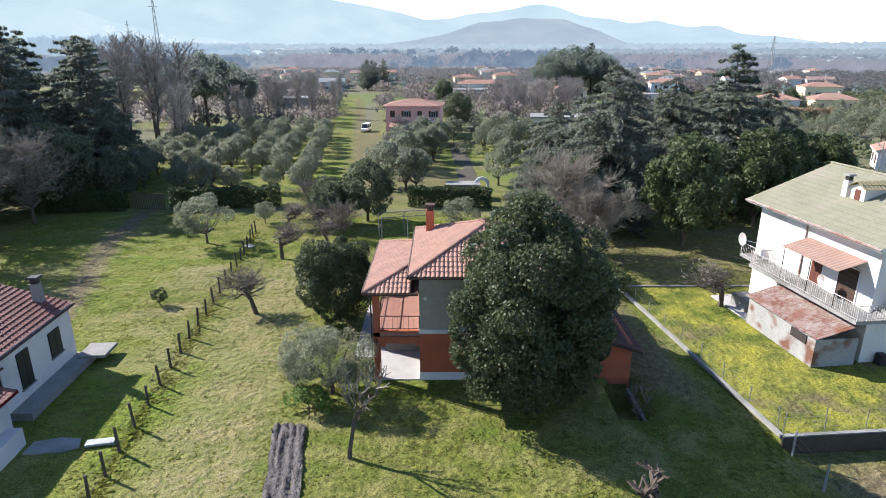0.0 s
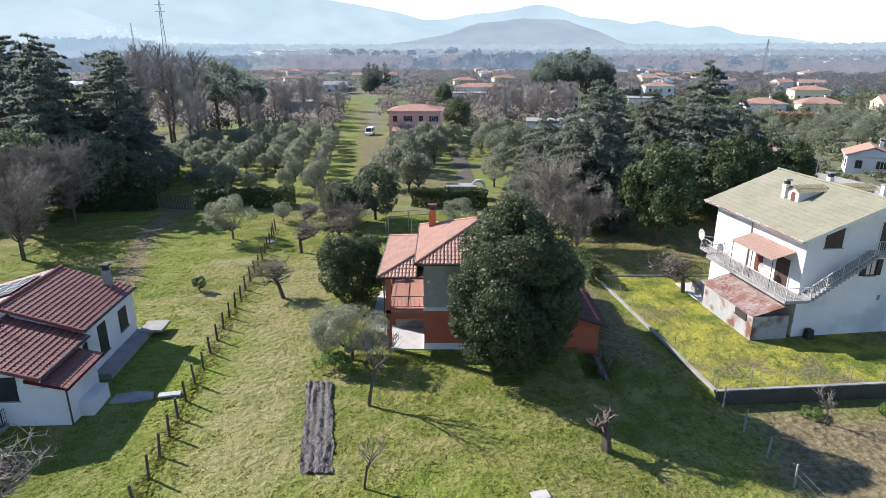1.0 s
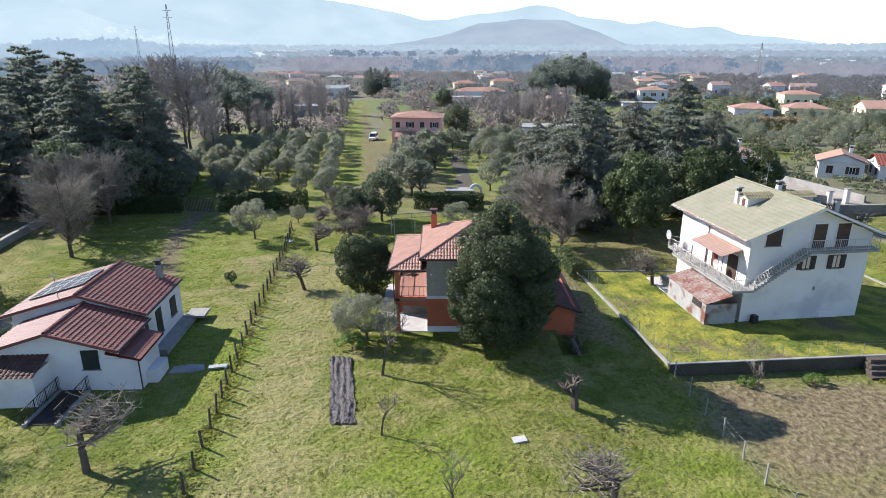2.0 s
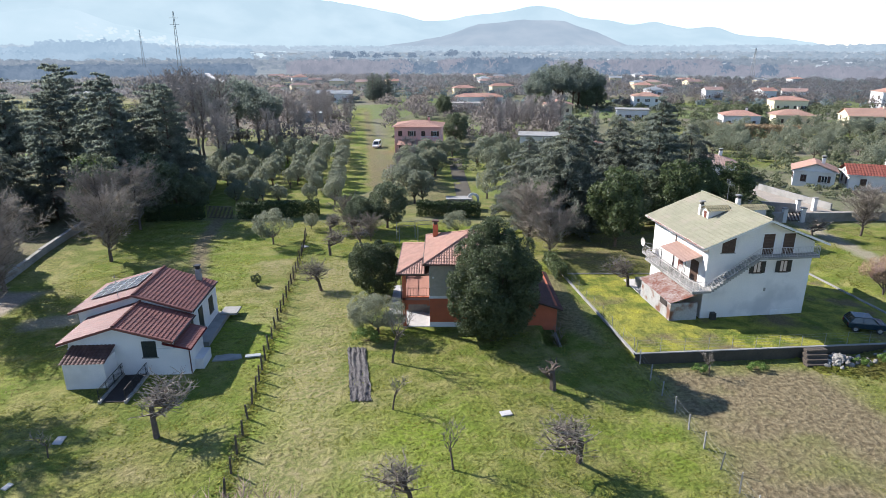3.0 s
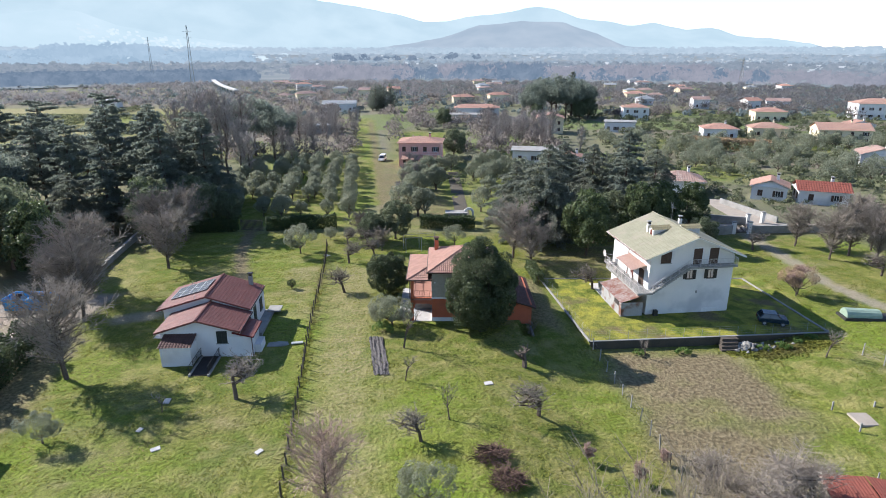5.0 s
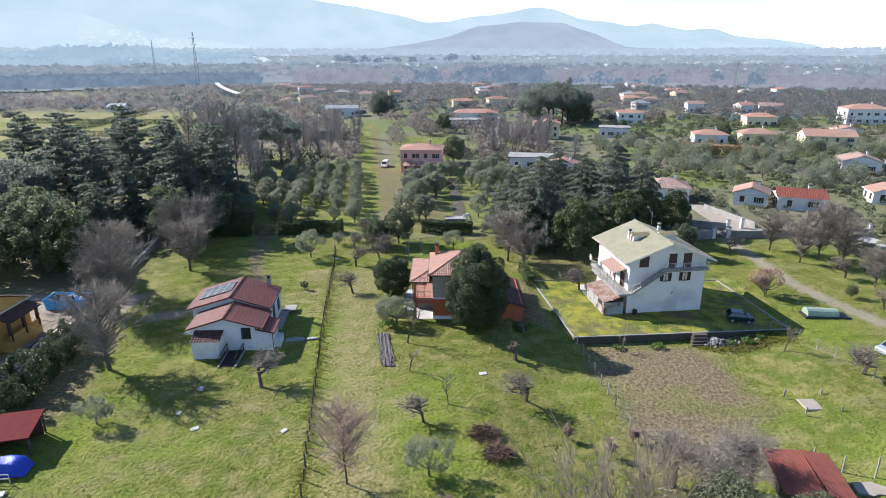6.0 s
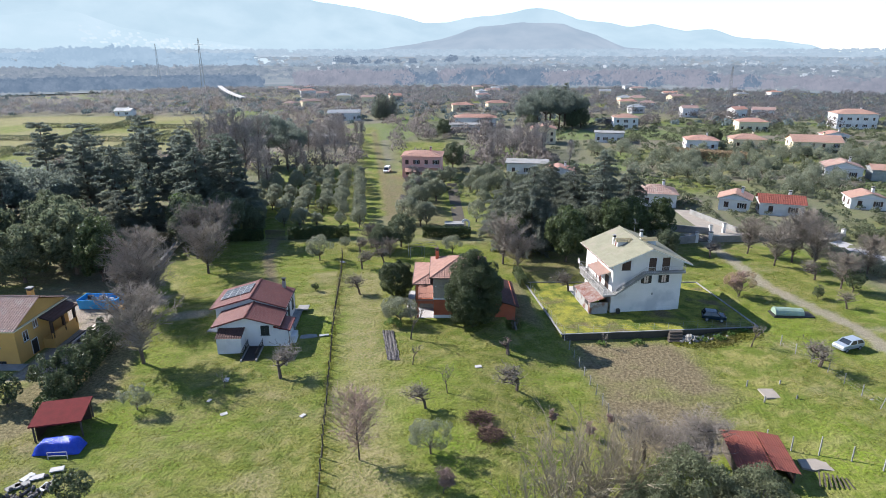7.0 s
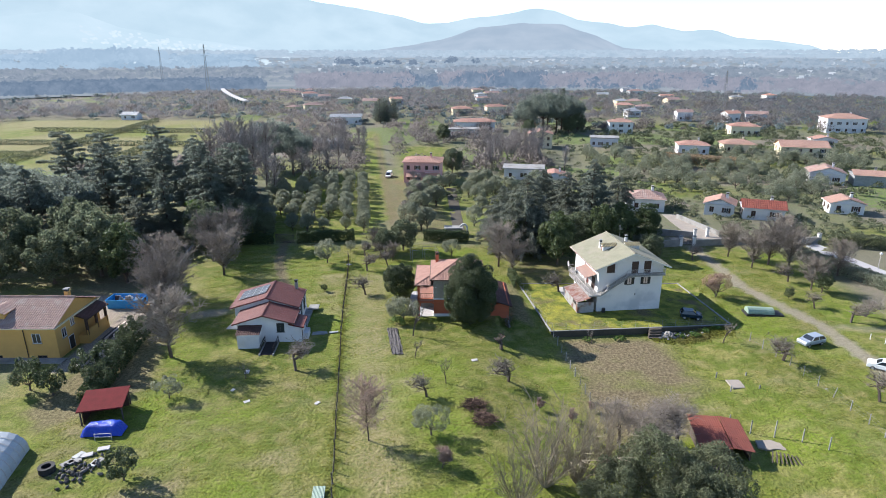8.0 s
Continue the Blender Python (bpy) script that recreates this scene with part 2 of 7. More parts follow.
# ---- building blocks ----
class Geo:
    """Collects faces in one space, then becomes one mesh object."""

    def __init__(self):
        self.v, self.f = [], []

    def face(self, *pts):
        i = len(self.v)
        self.v += [tuple(p) for p in pts]
        self.f.append(tuple(range(i, i + len(pts))))
        return self

    def box(self, x0, y0, z0, x1, y1, z1, chamfer=0.0):
        i = len(self.v)
        c = chamfer
        self.v += [(x0, y0, z0), (x1, y0, z0), (x1, y1, z0), (x0, y1, z0),
                   (x0 + c, y0 + c, z1), (x1 - c, y0 + c, z1), (x1 - c, y1 - c, z1), (x0 + c, y1 - c, z1)]
        self.f += [tuple(i + k for k in q) for q in ((3, 2, 1, 0), (4, 5, 6, 7), (0, 1, 5, 4), (1, 2, 6, 5), (2, 3, 7, 6), (3, 0, 4, 7))]
        return self

    def beam(self, a, b, w, h=None, up=(0, 0, 1)):
        """A square bar from a to b."""
        a, b = Vector(a), Vector(b)
        d = (b - a).normalized()
        s = d.cross(Vector(up))
        s = (s if s.length > 1e-4 else d.cross(Vector((1, 0, 0)))).normalized()
        u = s.cross(d)
        s, u = s * w / 2, u * (h or w) / 2
        i = len(self.v)
        for p in (a, b):
            self.v += [tuple(p - s - u), tuple(p + s - u), tuple(p + s + u), tuple(p - s + u)]
        self.f += [tuple(i + k for k in q) for q in ((0, 1, 2, 3), (7, 6, 5, 4), (0, 4, 5, 1), (1, 5, 6, 2), (2, 6, 7, 3), (3, 7, 4, 0))]
        return self

    def tube(self, a, b, r0, r1, n=5, cap=False):
        a, b = Vector(a), Vector(b)
        d = (b - a).normalized()
        s = d.orthogonal().normalized()
        u = d.cross(s)
        i = len(self.v)
        for p, r in ((a, r0), (b, r1)):
            for k in range(n):
                t = math.tau * k / n
                self.v.append(tuple(p + (s * math.cos(t) + u * math.sin(t)) * r))
        self.f += [(i + k, i + (k + 1) % n, i + n + (k + 1) % n, i + n + k) for k in range(n)]
        if cap:
            self.f += [tuple(i + n - 1 - k for k in range(n)), tuple(i + n + k for k in range(n))]
        return self

    def prism(self, pts, z0, z1):
        """An upright prism over a counter-clockwise outline."""
        n, i = len(pts), len(self.v)
        self.v += [(x, y, z0) for x, y in pts] + [(x, y, z1) for x, y in pts]
        self.f += [tuple(i + n - 1 - k for k in range(n)), tuple(i + n + k for k in range(n))]
        self.f += [(i + k, i + (k + 1) % n, i + n + (k + 1) % n, i + n + k) for k in range(n)]
        return self

    def slab(self, pts, thick):
        """A sheet through 3 or 4 points (counter-clockwise from above), thickened downwards."""
        n, i = len(pts), len(self.v)
        self.v += [tuple(p) for p in pts] + [(p[0], p[1], p[2] - thick) for p in pts]
        self.f += [tuple(i + k for k in range(n)), tuple(i + n + n - 1 - k for k in range(n))]
        self.f += [(i + k, i + n + k, i + n + (k + 1) % n, i + (k + 1) % n) for k in range(n)]
        return self

    def part(self, name, mat, parent=None, label="", smooth=False):
        me = bpy.data.meshes.new(name)
        me.from_pydata(self.v, [], self.f)
        me.materials.append(M[mat])
        if smooth:
            me.polygons.foreach_set("use_smooth", [True] * len(me.polygons))
        me.update()
        ob = new(name, me)
        ob.parent = parent
        return tagged(ob, label, kind="stuff" if name == "ridge" else "")


def thing(name, x, y, z=0.0, rz=0.0, label="", category="", group=""):
    ob = new(name)
    ob.matrix_world = pose(x, y, z, 0, 0, rz)
    return tagged(ob, label, category, group)


def structure(geo, name, mat, label, smooth=False, kind="structure"):
    return tagged(geo.part(name, mat, None, "", smooth), label, name.split("_")[0], kind=kind)


def quads(name, corners, mat, parent=None, label="", smooth=False):
    """A mesh of loose quads from an array n x 4 x 3."""
    n = len(corners)
    me = bpy.data.meshes.new(name)
    me.vertices.add(4 * n)
    me.vertices.foreach_set("co", np.ascontiguousarray(corners, dtype=np.float32).ravel())
    me.loops.add(4 * n)
    me.loops.foreach_set("vertex_index", np.arange(4 * n, dtype=np.int32))
    me.polygons.add(n)
    me.polygons.foreach_set("loop_start", np.arange(0, 4 * n, 4, dtype=np.int32))
    me.polygons.foreach_set("loop_total", np.full(n, 4, dtype=np.int32))
    me.materials.append(M[mat])
    me.update(calc_edges=True)
    ob = new(name, me)
    ob.parent = parent
    return tagged(ob, label)


def unit(a):
    return a / np.maximum(np.linalg.norm(a, axis=1, keepdims=True), 1e-6)


def leaf_quads(rng, pts, out, size, slim=0.5, droop=0.0, follow=0.6):
    """Diamond-shaped leaves at pts, facing roughly along out."""
    n = len(pts)
    nrm = unit(out * follow + rng.normal(size=(n, 3)) * 0.6)
    t = np.cross(nrm, rng.normal(size=(n, 3)))
    t = unit(t)
    t[:, 2] -= droop
    t = unit(t)
    s = unit(np.cross(nrm, t))
    k = (size * rng.uniform(0.6, 1.35, n))[:, None]
    mid = pts - nrm * k * 0.12
    return np.stack([pts - t * k * 0.5, mid + s * k * slim * 0.5, pts + t * k * 0.5, mid - s * k * slim * 0.5], axis=1)


def smooth_step(a, b, v):
    t = np.clip((np.asarray(v, dtype=float) - a) / (b - a), 0, 1)
    return t * t * (3 - 2 * t)


# ---- plants ----
def branching(rng, height, spread, levels=4, trunk=0.16, first=0.3, split=3, lean=0.5, up=0.25, curl=0.25):
    """Segments of a bare tree: (a, b, r0, r1, level)."""
    segs, tips = [], []

    def grow(p, d, length, r, level):
        steps = 3 if level < 2 else 2
        for k in range(steps):
            d = (d + Vector(rng.normal(size=3) * curl * 0.35) + Vector((0, 0, up * 0.15 * level))).normalized()
            q = p + d * length / steps
            r1 = r * (0.84 if level else 0.9)
            segs.append((p, q, r, r1, level))
            p, r = q, r1
            if level < levels and (k > 0 or level > 0):
                for j in range(split if k == steps - 1 else max(1, split - 1)):
                    side = Vector(rng.normal(size=3))
                    side.z = abs(side.z) * 0.4
                    nd = (d * (1 - lean) + side.normalized() * lean * 1.3 * spread + Vector((0, 0, up))).normalized()
                    grow(p, nd, length * rng.uniform(0.5, 0.78), max(r * 0.66, 0.014), level + 1)
        tips.append((p, d))

    grow(Vector((0, 0, -0.1)), Vector((0, 0, 1)), height * first, trunk, 0)
    top = max(s[1].z for s in segs)
    k = height / top
    return [(a * k, b * k, r, q, l) for a, b, r, q, l in segs], [(p * k, d) for p, d in tips]


def bare_tree(name, label, rng, height, spread=1.0, twig="twig", levels=4, trunk=0.15, twigs=3, **how):
    ob = thing(name, 0, 0, 0, 0, label, "tree")
    segs, tips = branching(rng, height, spread, levels, trunk, **how)
    wood, fine = Geo(), Geo()
    for a, b, r0, r1, level in segs:
        if level < 3:
            wood.tube(a, b, r0, r1, 5 if level < 2 else 4)
        else:
            fine.tube(a, b, max(r0, 0.016), max(r1, 0.012), 3)
    for p, d in tips:
        for k in range(twigs):
            q = p + (d + Vector(rng.normal(size=3)) * 0.6 + Vector((0, 0, 0.2))).normalized() * height * rng.uniform(0.05, 0.11)
            fine.tube(p, q, 0.013, 0.007, 3)
    wood.part("trunk", "bark", ob)
    fine.part("crown", twig, ob, "fine leafless branches")
    return ob


def ovoid_tree(name, label, rng, height, reach, mat, bare=0.2, boughs=60, trunk=0.2, climb=0.9, twigs=7, full=0.45, thick=1.0):
    """A leafless tree with one straight leader, climbing boughs and many fine twigs; full is where the crown is widest."""
    ob = thing(name, 0, 0, 0, 0, label, "tree")
    wood, fine = Geo(), Geo()
    lean = Vector((rng.normal() * 0.02, rng.normal() * 0.02, 1.0))
    stem = [lean * height * k / 6 + Vector((rng.normal(), rng.normal(), 0)) * height * 0.008 * (k > 0) for k in range(7)]
    for k in range(6):
        wood.tube(stem[k] - Vector((0, 0, 0.1 * (k == 0))), stem[k + 1], trunk * (1 - k / 6.4), trunk * (1 - (k + 1) / 6.4), 6)

    def on_stem(h):
        k = min(int(h * 6), 5)
        return stem[k].lerp(stem[k + 1], h * 6 - k)

    for b in range(boughs):
        h = bare + (0.97 - bare) * ((b + rng.uniform()) / boughs)
        u = (h - bare) / (1 - bare)
        width = math.sin(math.pi * min(max(u, 0.02), 1) ** (math.log(0.5) / math.log(full))) ** 0.7
        length = max(reach * width * rng.uniform(0.75, 1.15), 0.07 * height) * math.hypot(1, climb) * 0.85
        a = b * 2.4 + rng.normal() * 0.4
        d = Vector((math.cos(a), math.sin(a), climb * rng.uniform(0.6, 1.3))).normalized()
        p, r = on_stem(h * 0.9), trunk * 0.34 * (1 - 0.6 * u)
        for j in range(4):
            d = (d + Vector(rng.normal(size=3)) * 0.14 + Vector((0, 0, 0.06))).normalized()
            q = p + d * length / 4
            wood.tube(p, q, r, r * 0.7, 4)
            for t in range(twigs):
                o = p.lerp(q, rng.uniform(0.1, 1.0))
                e = (d * 0.8 + Vector(rng.normal(size=3)) * 0.55 + Vector((0, 0, 0.25))).normalized()
                m = o + e * length * rng.uniform(0.1, 0.24)
                fine.tube(o, m, 0.018 * thick, 0.011 * thick, 3)
                for v in range(2):
                    c = (e + Vector(rng.normal(size=3)) * 0.5).normalized()
                    o2 = o.lerp(m, rng.uniform(0.4, 1.0))
                    fine.tube(o2, o2 + c * length * rng.uniform(0.07, 0.15), 0.012 * thick, 0.008 * thick, 3)
            p, r = q, r * 0.7
    wood.part("trunk", "bark", ob)
    fine.part("crown", mat, ob, "fine leafless branches")
    return ob


def lumps(rng, n, centre, radii, count, size, low=-0.6):
    """Points on the outside of many lumps that make up an uneven crown, and their outward ways."""
    c = unit(rng.normal(size=(count * 2, 3)))
    c = c[c[:, 2] > low][:count]
    c = c * rng.uniform(0.55, 0.95, (len(c), 1)) * np.array(radii)
    rad = rng.uniform(0.6, 1.25, len(c)) * size
    pick = rng.integers(0, len(c), n)
    way = unit(rng.normal(size=(n, 3)) + unit(c)[pick] * 0.7)
    pts = c[pick] + way * (rad[pick] * rng.uniform(0.7, 1.05, n))[:, None]
    return pts + np.array(centre), unit(way + unit(c)[pick] * 0.5)


def leafy_tree(name, label, rng, trunk_h, radii, leaves, leaf, mat, count=40, size=0.9, trunk=0.16, slim=0.5, droop=0.0, low=-0.6, sink=0.0, category="tree", taper=0.0):
    ob = thing(name, 0, 0, 0, 0, label, category)
    wood = Geo()
    top = Vector((0, 0, trunk_h + radii[2] * 0.6))
    wood.tube((0, 0, -0.1), (0.05, 0, trunk_h), trunk, trunk * 0.7, 7)
    for k in range(7):
        t = math.tau * k / 7
        end = Vector((math.cos(t) * radii[0] * 0.6, math.sin(t) * radii[1] * 0.6, trunk_h + radii[2] * rng.uniform(0.5, 1.4)))
        mid = Vector((0, 0, trunk_h * 0.9)).lerp(end, 0.5) + Vector((0, 0, -0.2))
        wood.tube((0.05, 0, trunk_h * 0.92), mid, trunk * 0.5, trunk * 0.32, 5).tube(mid, end, trunk * 0.32, trunk * 0.1, 4)
    wood.tube((0.05, 0, trunk_h), top, trunk * 0.65, trunk * 0.2, 6)
    wood.part("trunk", "bark", ob)
    pts, out = lumps(rng, leaves, (0, 0, trunk_h + radii[2] - sink), radii, count, size, low)
    narrow = 1 - taper * (pts[:, 2] - trunk_h - radii[2]) / radii[2]
    pts[:, :2] *= narrow[:, None]
    keep = pts[:, 2] > 0.15
    quads("crown", leaf_quads(rng, pts[keep], out[keep], leaf, slim, droop), mat, ob)
    return ob


def conifer(name, label, rng, height, reach, leaves, leaf, mat, bare=0.18, tiers=16, power=0.8, droop=0.1, trunk=0.3, rise=0.18):
    """A trunk with whorls of spreading boughs, each a flat fan of fine needle sprays with gaps between."""
    ob = thing(name, 0, 0, 0, 0, label, "tree")
    wood = Geo()
    wood.tube((0, 0, -0.1), (0, 0, height * 0.6), trunk, trunk * 0.5, 7).tube((0, 0, height * 0.6), (0, 0, height), trunk * 0.5, 0.03, 6)
    pts, out, boughs = [], [], []
    for k in range(tiers):
        n = rng.integers(5, 8)
        for j in range(n):
            h = bare + (1 - bare) * (k + 0.5 + rng.normal() * 0.42) / tiers
            h = min(max(h, 0.02), 0.985)
            a = math.tau * (j + rng.uniform(-0.35, 0.35)) / n + k * 1.1
            boughs.append((h * height, a, reach * ((1 - h) ** power) * rng.uniform(0.42, 1.2) + 0.3))
    total = sum(b[2] ** 1.4 for b in boughs)
    for z, a, length in boughs:
        n = max(14, int(leaves * length ** 1.4 / total))
        twigs = max(3, int(length * 2.2))
        pick = rng.integers(0, twigs, n)
        along = (pick + 1.0) / twigs * 0.85 + rng.uniform(0.0, 0.15, n)
        fan = rng.uniform(-1, 1, twigs)[pick] * (1.08 - along) * length * 0.55
        s = along * length + np.abs(fan) * 0.4 * rng.uniform(0, 1, n)
        side = fan * rng.uniform(0.1, 1.0, n) + rng.normal(size=n) * 0.12
        t = s / length
        zz = z + length * (rise * t - droop * t * t * 2) - np.abs(side) * 0.12 + rng.normal(size=n) * (0.05 + 0.022 * length)
        pts.append(np.stack([math.cos(a) * s - math.sin(a) * side, math.sin(a) * s + math.cos(a) * side, zz], axis=1))
        out.append(np.tile((math.cos(a) * 0.45, math.sin(a) * 0.45, 0.9), (n, 1)))
        prev = Vector((0, 0, z))
        for t in (0.45, 0.9):
            p = Vector((math.cos(a) * length * t, math.sin(a) * length * t, z + length * (rise * t - droop * t * t * 2)))
            wood.tube(prev, p, 0.07 - 0.05 * t + 0.012, 0.06 - 0.05 * t, 3)
            prev = p
    wood.part("trunk", "bark", ob)
    quads("crown", leaf_quads(rng, np.concatenate(pts), np.concatenate(out), leaf, 0.3, 0.25), mat, ob)
    return ob


def shoots_shrub(name, label, rng, height, count, mat):
    """Many long bare shoots rising from one stool, each with side twigs."""
    ob = thing(name, 0, 0, 0, 0, label, "shrub")
    stems, fine = Geo(), Geo()
    for k in range(count):
        a, tilt = rng.uniform(0, math.tau), rng.uniform(0.12, 0.95)
        p = Vector((math.cos(a) * 0.3, math.sin(a) * 0.3, -0.05))
        d = Vector((math.cos(a) * tilt, math.sin(a) * tilt, 1)).normalized()
        length, r = height * rng.uniform(0.65, 1.1), 0.055
        for j in range(6):
            d = (d + Vector(rng.normal(size=3)) * 0.07 + Vector((0, 0, 0.04))).normalized()
            q = p + d * length / 6
            stems.tube(p, q, r, r * 0.8, 4)
            p, r = q, r * 0.8
            if j > 0:
                for m in range(3):
                    e = (d + Vector(rng.normal(size=3)) * 0.5).normalized()
                    t = p + e * length * rng.uniform(0.1, 0.26)
                    fine.tube(p, t, 0.024, 0.012, 3)
    tagged(stems.part("shoot_tangle", mat, ob), kind="stuff")
    tagged(fine.part("twig_tangle", mat, ob), kind="stuff")
    return ob


def hedge_row(name, label, rng, x0, y0, x1, y1, width, height, mat, density=260, leaf=0.26):
    length = math.hypot(x1 - x0, y1 - y0)
    ob = thing(name, x0, y0, 0, math.degrees(math.atan2(y1 - y0, x1 - x0)), label, "hedge")
    n = int(density * length * (width + 2 * height) * 0.5)
    u, s = rng.uniform(0, length, n), rng.uniform(0, 1, n)
    around = s * (2 * height + width)
    wob = 0.12 * np.sin(u * 1.7) + 0.1 * np.sin(u * 4.1 + 1)
    y = np.where(around < height, -width / 2, np.where(around < height + width, around - height - width / 2, width / 2))
    z = np.where(around < height, around, np.where(around < height + width, height + wob, 2 * height + width - around))
    pts = np.stack([u, y + rng.normal(size=n) * 0.1, np.maximum(z + rng.normal(size=n) * 0.08, 0.05)], axis=1)
    out = np.stack([np.zeros(n), y, (z > height * 0.95) * 1.0], axis=1)
    quads("foliage", leaf_quads(rng, pts, unit(out), leaf), mat, ob)
    stems = Geo()
    for k in range(int(length / 0.8)):
        x = 0.4 + 0.8 * k
        stems.tube((x, 0, -0.1), (x + 0.1, 0.05, height * 0.85), 0.05, 0.02, 4)
    tagged(stems.part("woody_core", "bark", ob), kind="stuff")
    return ob


def plant(proto, spots, rng, big=(0.85, 1.2), group="", first=True):
    """Sets the prototype on the first spot and copies it to the others. A spot: x, y[, scale[, z]]."""
    for i, spot in enumerate(spots):
        x, y = spot[:2]
        s = spot[2] if len(spot) > 2 else rng.uniform(*big)
        z = spot[3] if len(spot) > 3 else float(ground_z(x, y))
        m = pose(x, y, z, 0, 0, rng.uniform(0, 360)) @ Matrix.Diagonal((s * rng.uniform(0.93, 1.07), s * rng.uniform(0.93, 1.07), s, 1))
        if group:
            proto["group"] = group
        if i == 0 and first:
            proto.matrix_basis = m
        else:
            keep = proto.scale.copy()
            proto.scale = (1, 1, 1)
            copy_thing(proto, m)
            proto.scale = keep


# ---- ground ----
TERRACE = [(16.7, 22.4), (45.3, 24.8), (43.4, 42.5), (14.1, 42.5)]
TERRACE_CORE = [(17.9, 23.6), (44.0, 25.8), (42.3, 41.3), (15.4, 41.3)]
FIELD = [(18.0, 22.0), (18.4, -3.5), (30.0, -2.5), (34.2, 7.5), (33.6, 22.0)]


def inside(poly, x, y, soft=0.0):
    """How far inside a counter-clockwise convex outline, as 0 to 1 over the width soft."""
    d = np.full(np.shape(x), 1e9)
    for k in range(len(poly)):
        (ax, ay), (bx, by) = poly[k], poly[(k + 1) % len(poly)]
        l = math.hypot(bx - ax, by - ay)
        d = np.minimum(d, ((bx - ax) * (y - ay) - (by - ay) * (x - ax)) / l)
    return smooth_step(-soft, soft, d) if soft else (d > 0) * 1.0


def near_line(pts, x, y):
    d = np.full(np.shape(x), 1e9)
    for (ax, ay), (bx, by) in zip(pts, pts[1:]):
        l2 = (bx - ax) ** 2 + (by - ay) ** 2
        t = np.clip(((x - ax) * (bx - ax) + (y - ay) * (by - ay)) / l2, 0, 1)
        d = np.minimum(d, np.hypot(x - ax - t * (bx - ax), y - ay - t * (by - ay)))
    return d


def ground_z(x, y):
    x, y = np.asarray(x, dtype=float), np.asarray(y, dtype=float)
    fall = smooth_step(16.2, 17.6, x)
    dip = -1.2 * smooth_step(3, 15, x) * (1 - 0.85 * smooth_step(35, 44, x)) * (1 - (1 - fall) * smooth_step(13, 29, y) - fall * smooth_step(26, 40, y))
    z = dip + 0.06 * np.sin(x * 0.35 + 1) * np.sin(y * 0.28) - 0.02
    under = inside([(15.5, 21.0), (47, 23.6), (45, 44), (13, 44)], x, y, 0.8)
    z = np.minimum(z, z * (1 - under) + under * np.minimum(z, -0.42))
    z = np.where(inside(TERRACE_CORE, x, y) > 0, np.minimum(z, -0.7), z)
    ramp = inside([(9.2, 24.0), (10.9, 24.0), (10.9, 28.0), (9.2, 28.0)], x, y)
    return np.where(ramp > 0, np.minimum(z, -1.5), z)


def axis(a, b, step, grow, far):
    mid = list(np.arange(a, b + step / 2, step))
    out, s = [], step
    while mid[-1] < far[1]:
        s *= grow
        mid.append(mid[-1] + s)
    s = step
    while mid[0] > far[0]:
        s *= grow
        mid.insert(0, mid[0] - s)
    return np.array(mid)


def fbm(x, y, seed, scale):
    """A cheap smooth noise from crossed waves, about -1 to 1."""
    r = np.random.default_rng(seed)
    v = np.zeros(np.shape(x))
    for k in range(10):
        a, f, p = r.uniform(0, math.tau), scale * 1.5 ** (k / 2), r.uniform(0, math.tau)
        v = v + np.sin((x * math.cos(a) + y * math.sin(a)) * f + p) / (1 + k * 0.35)
    return v / 3.2


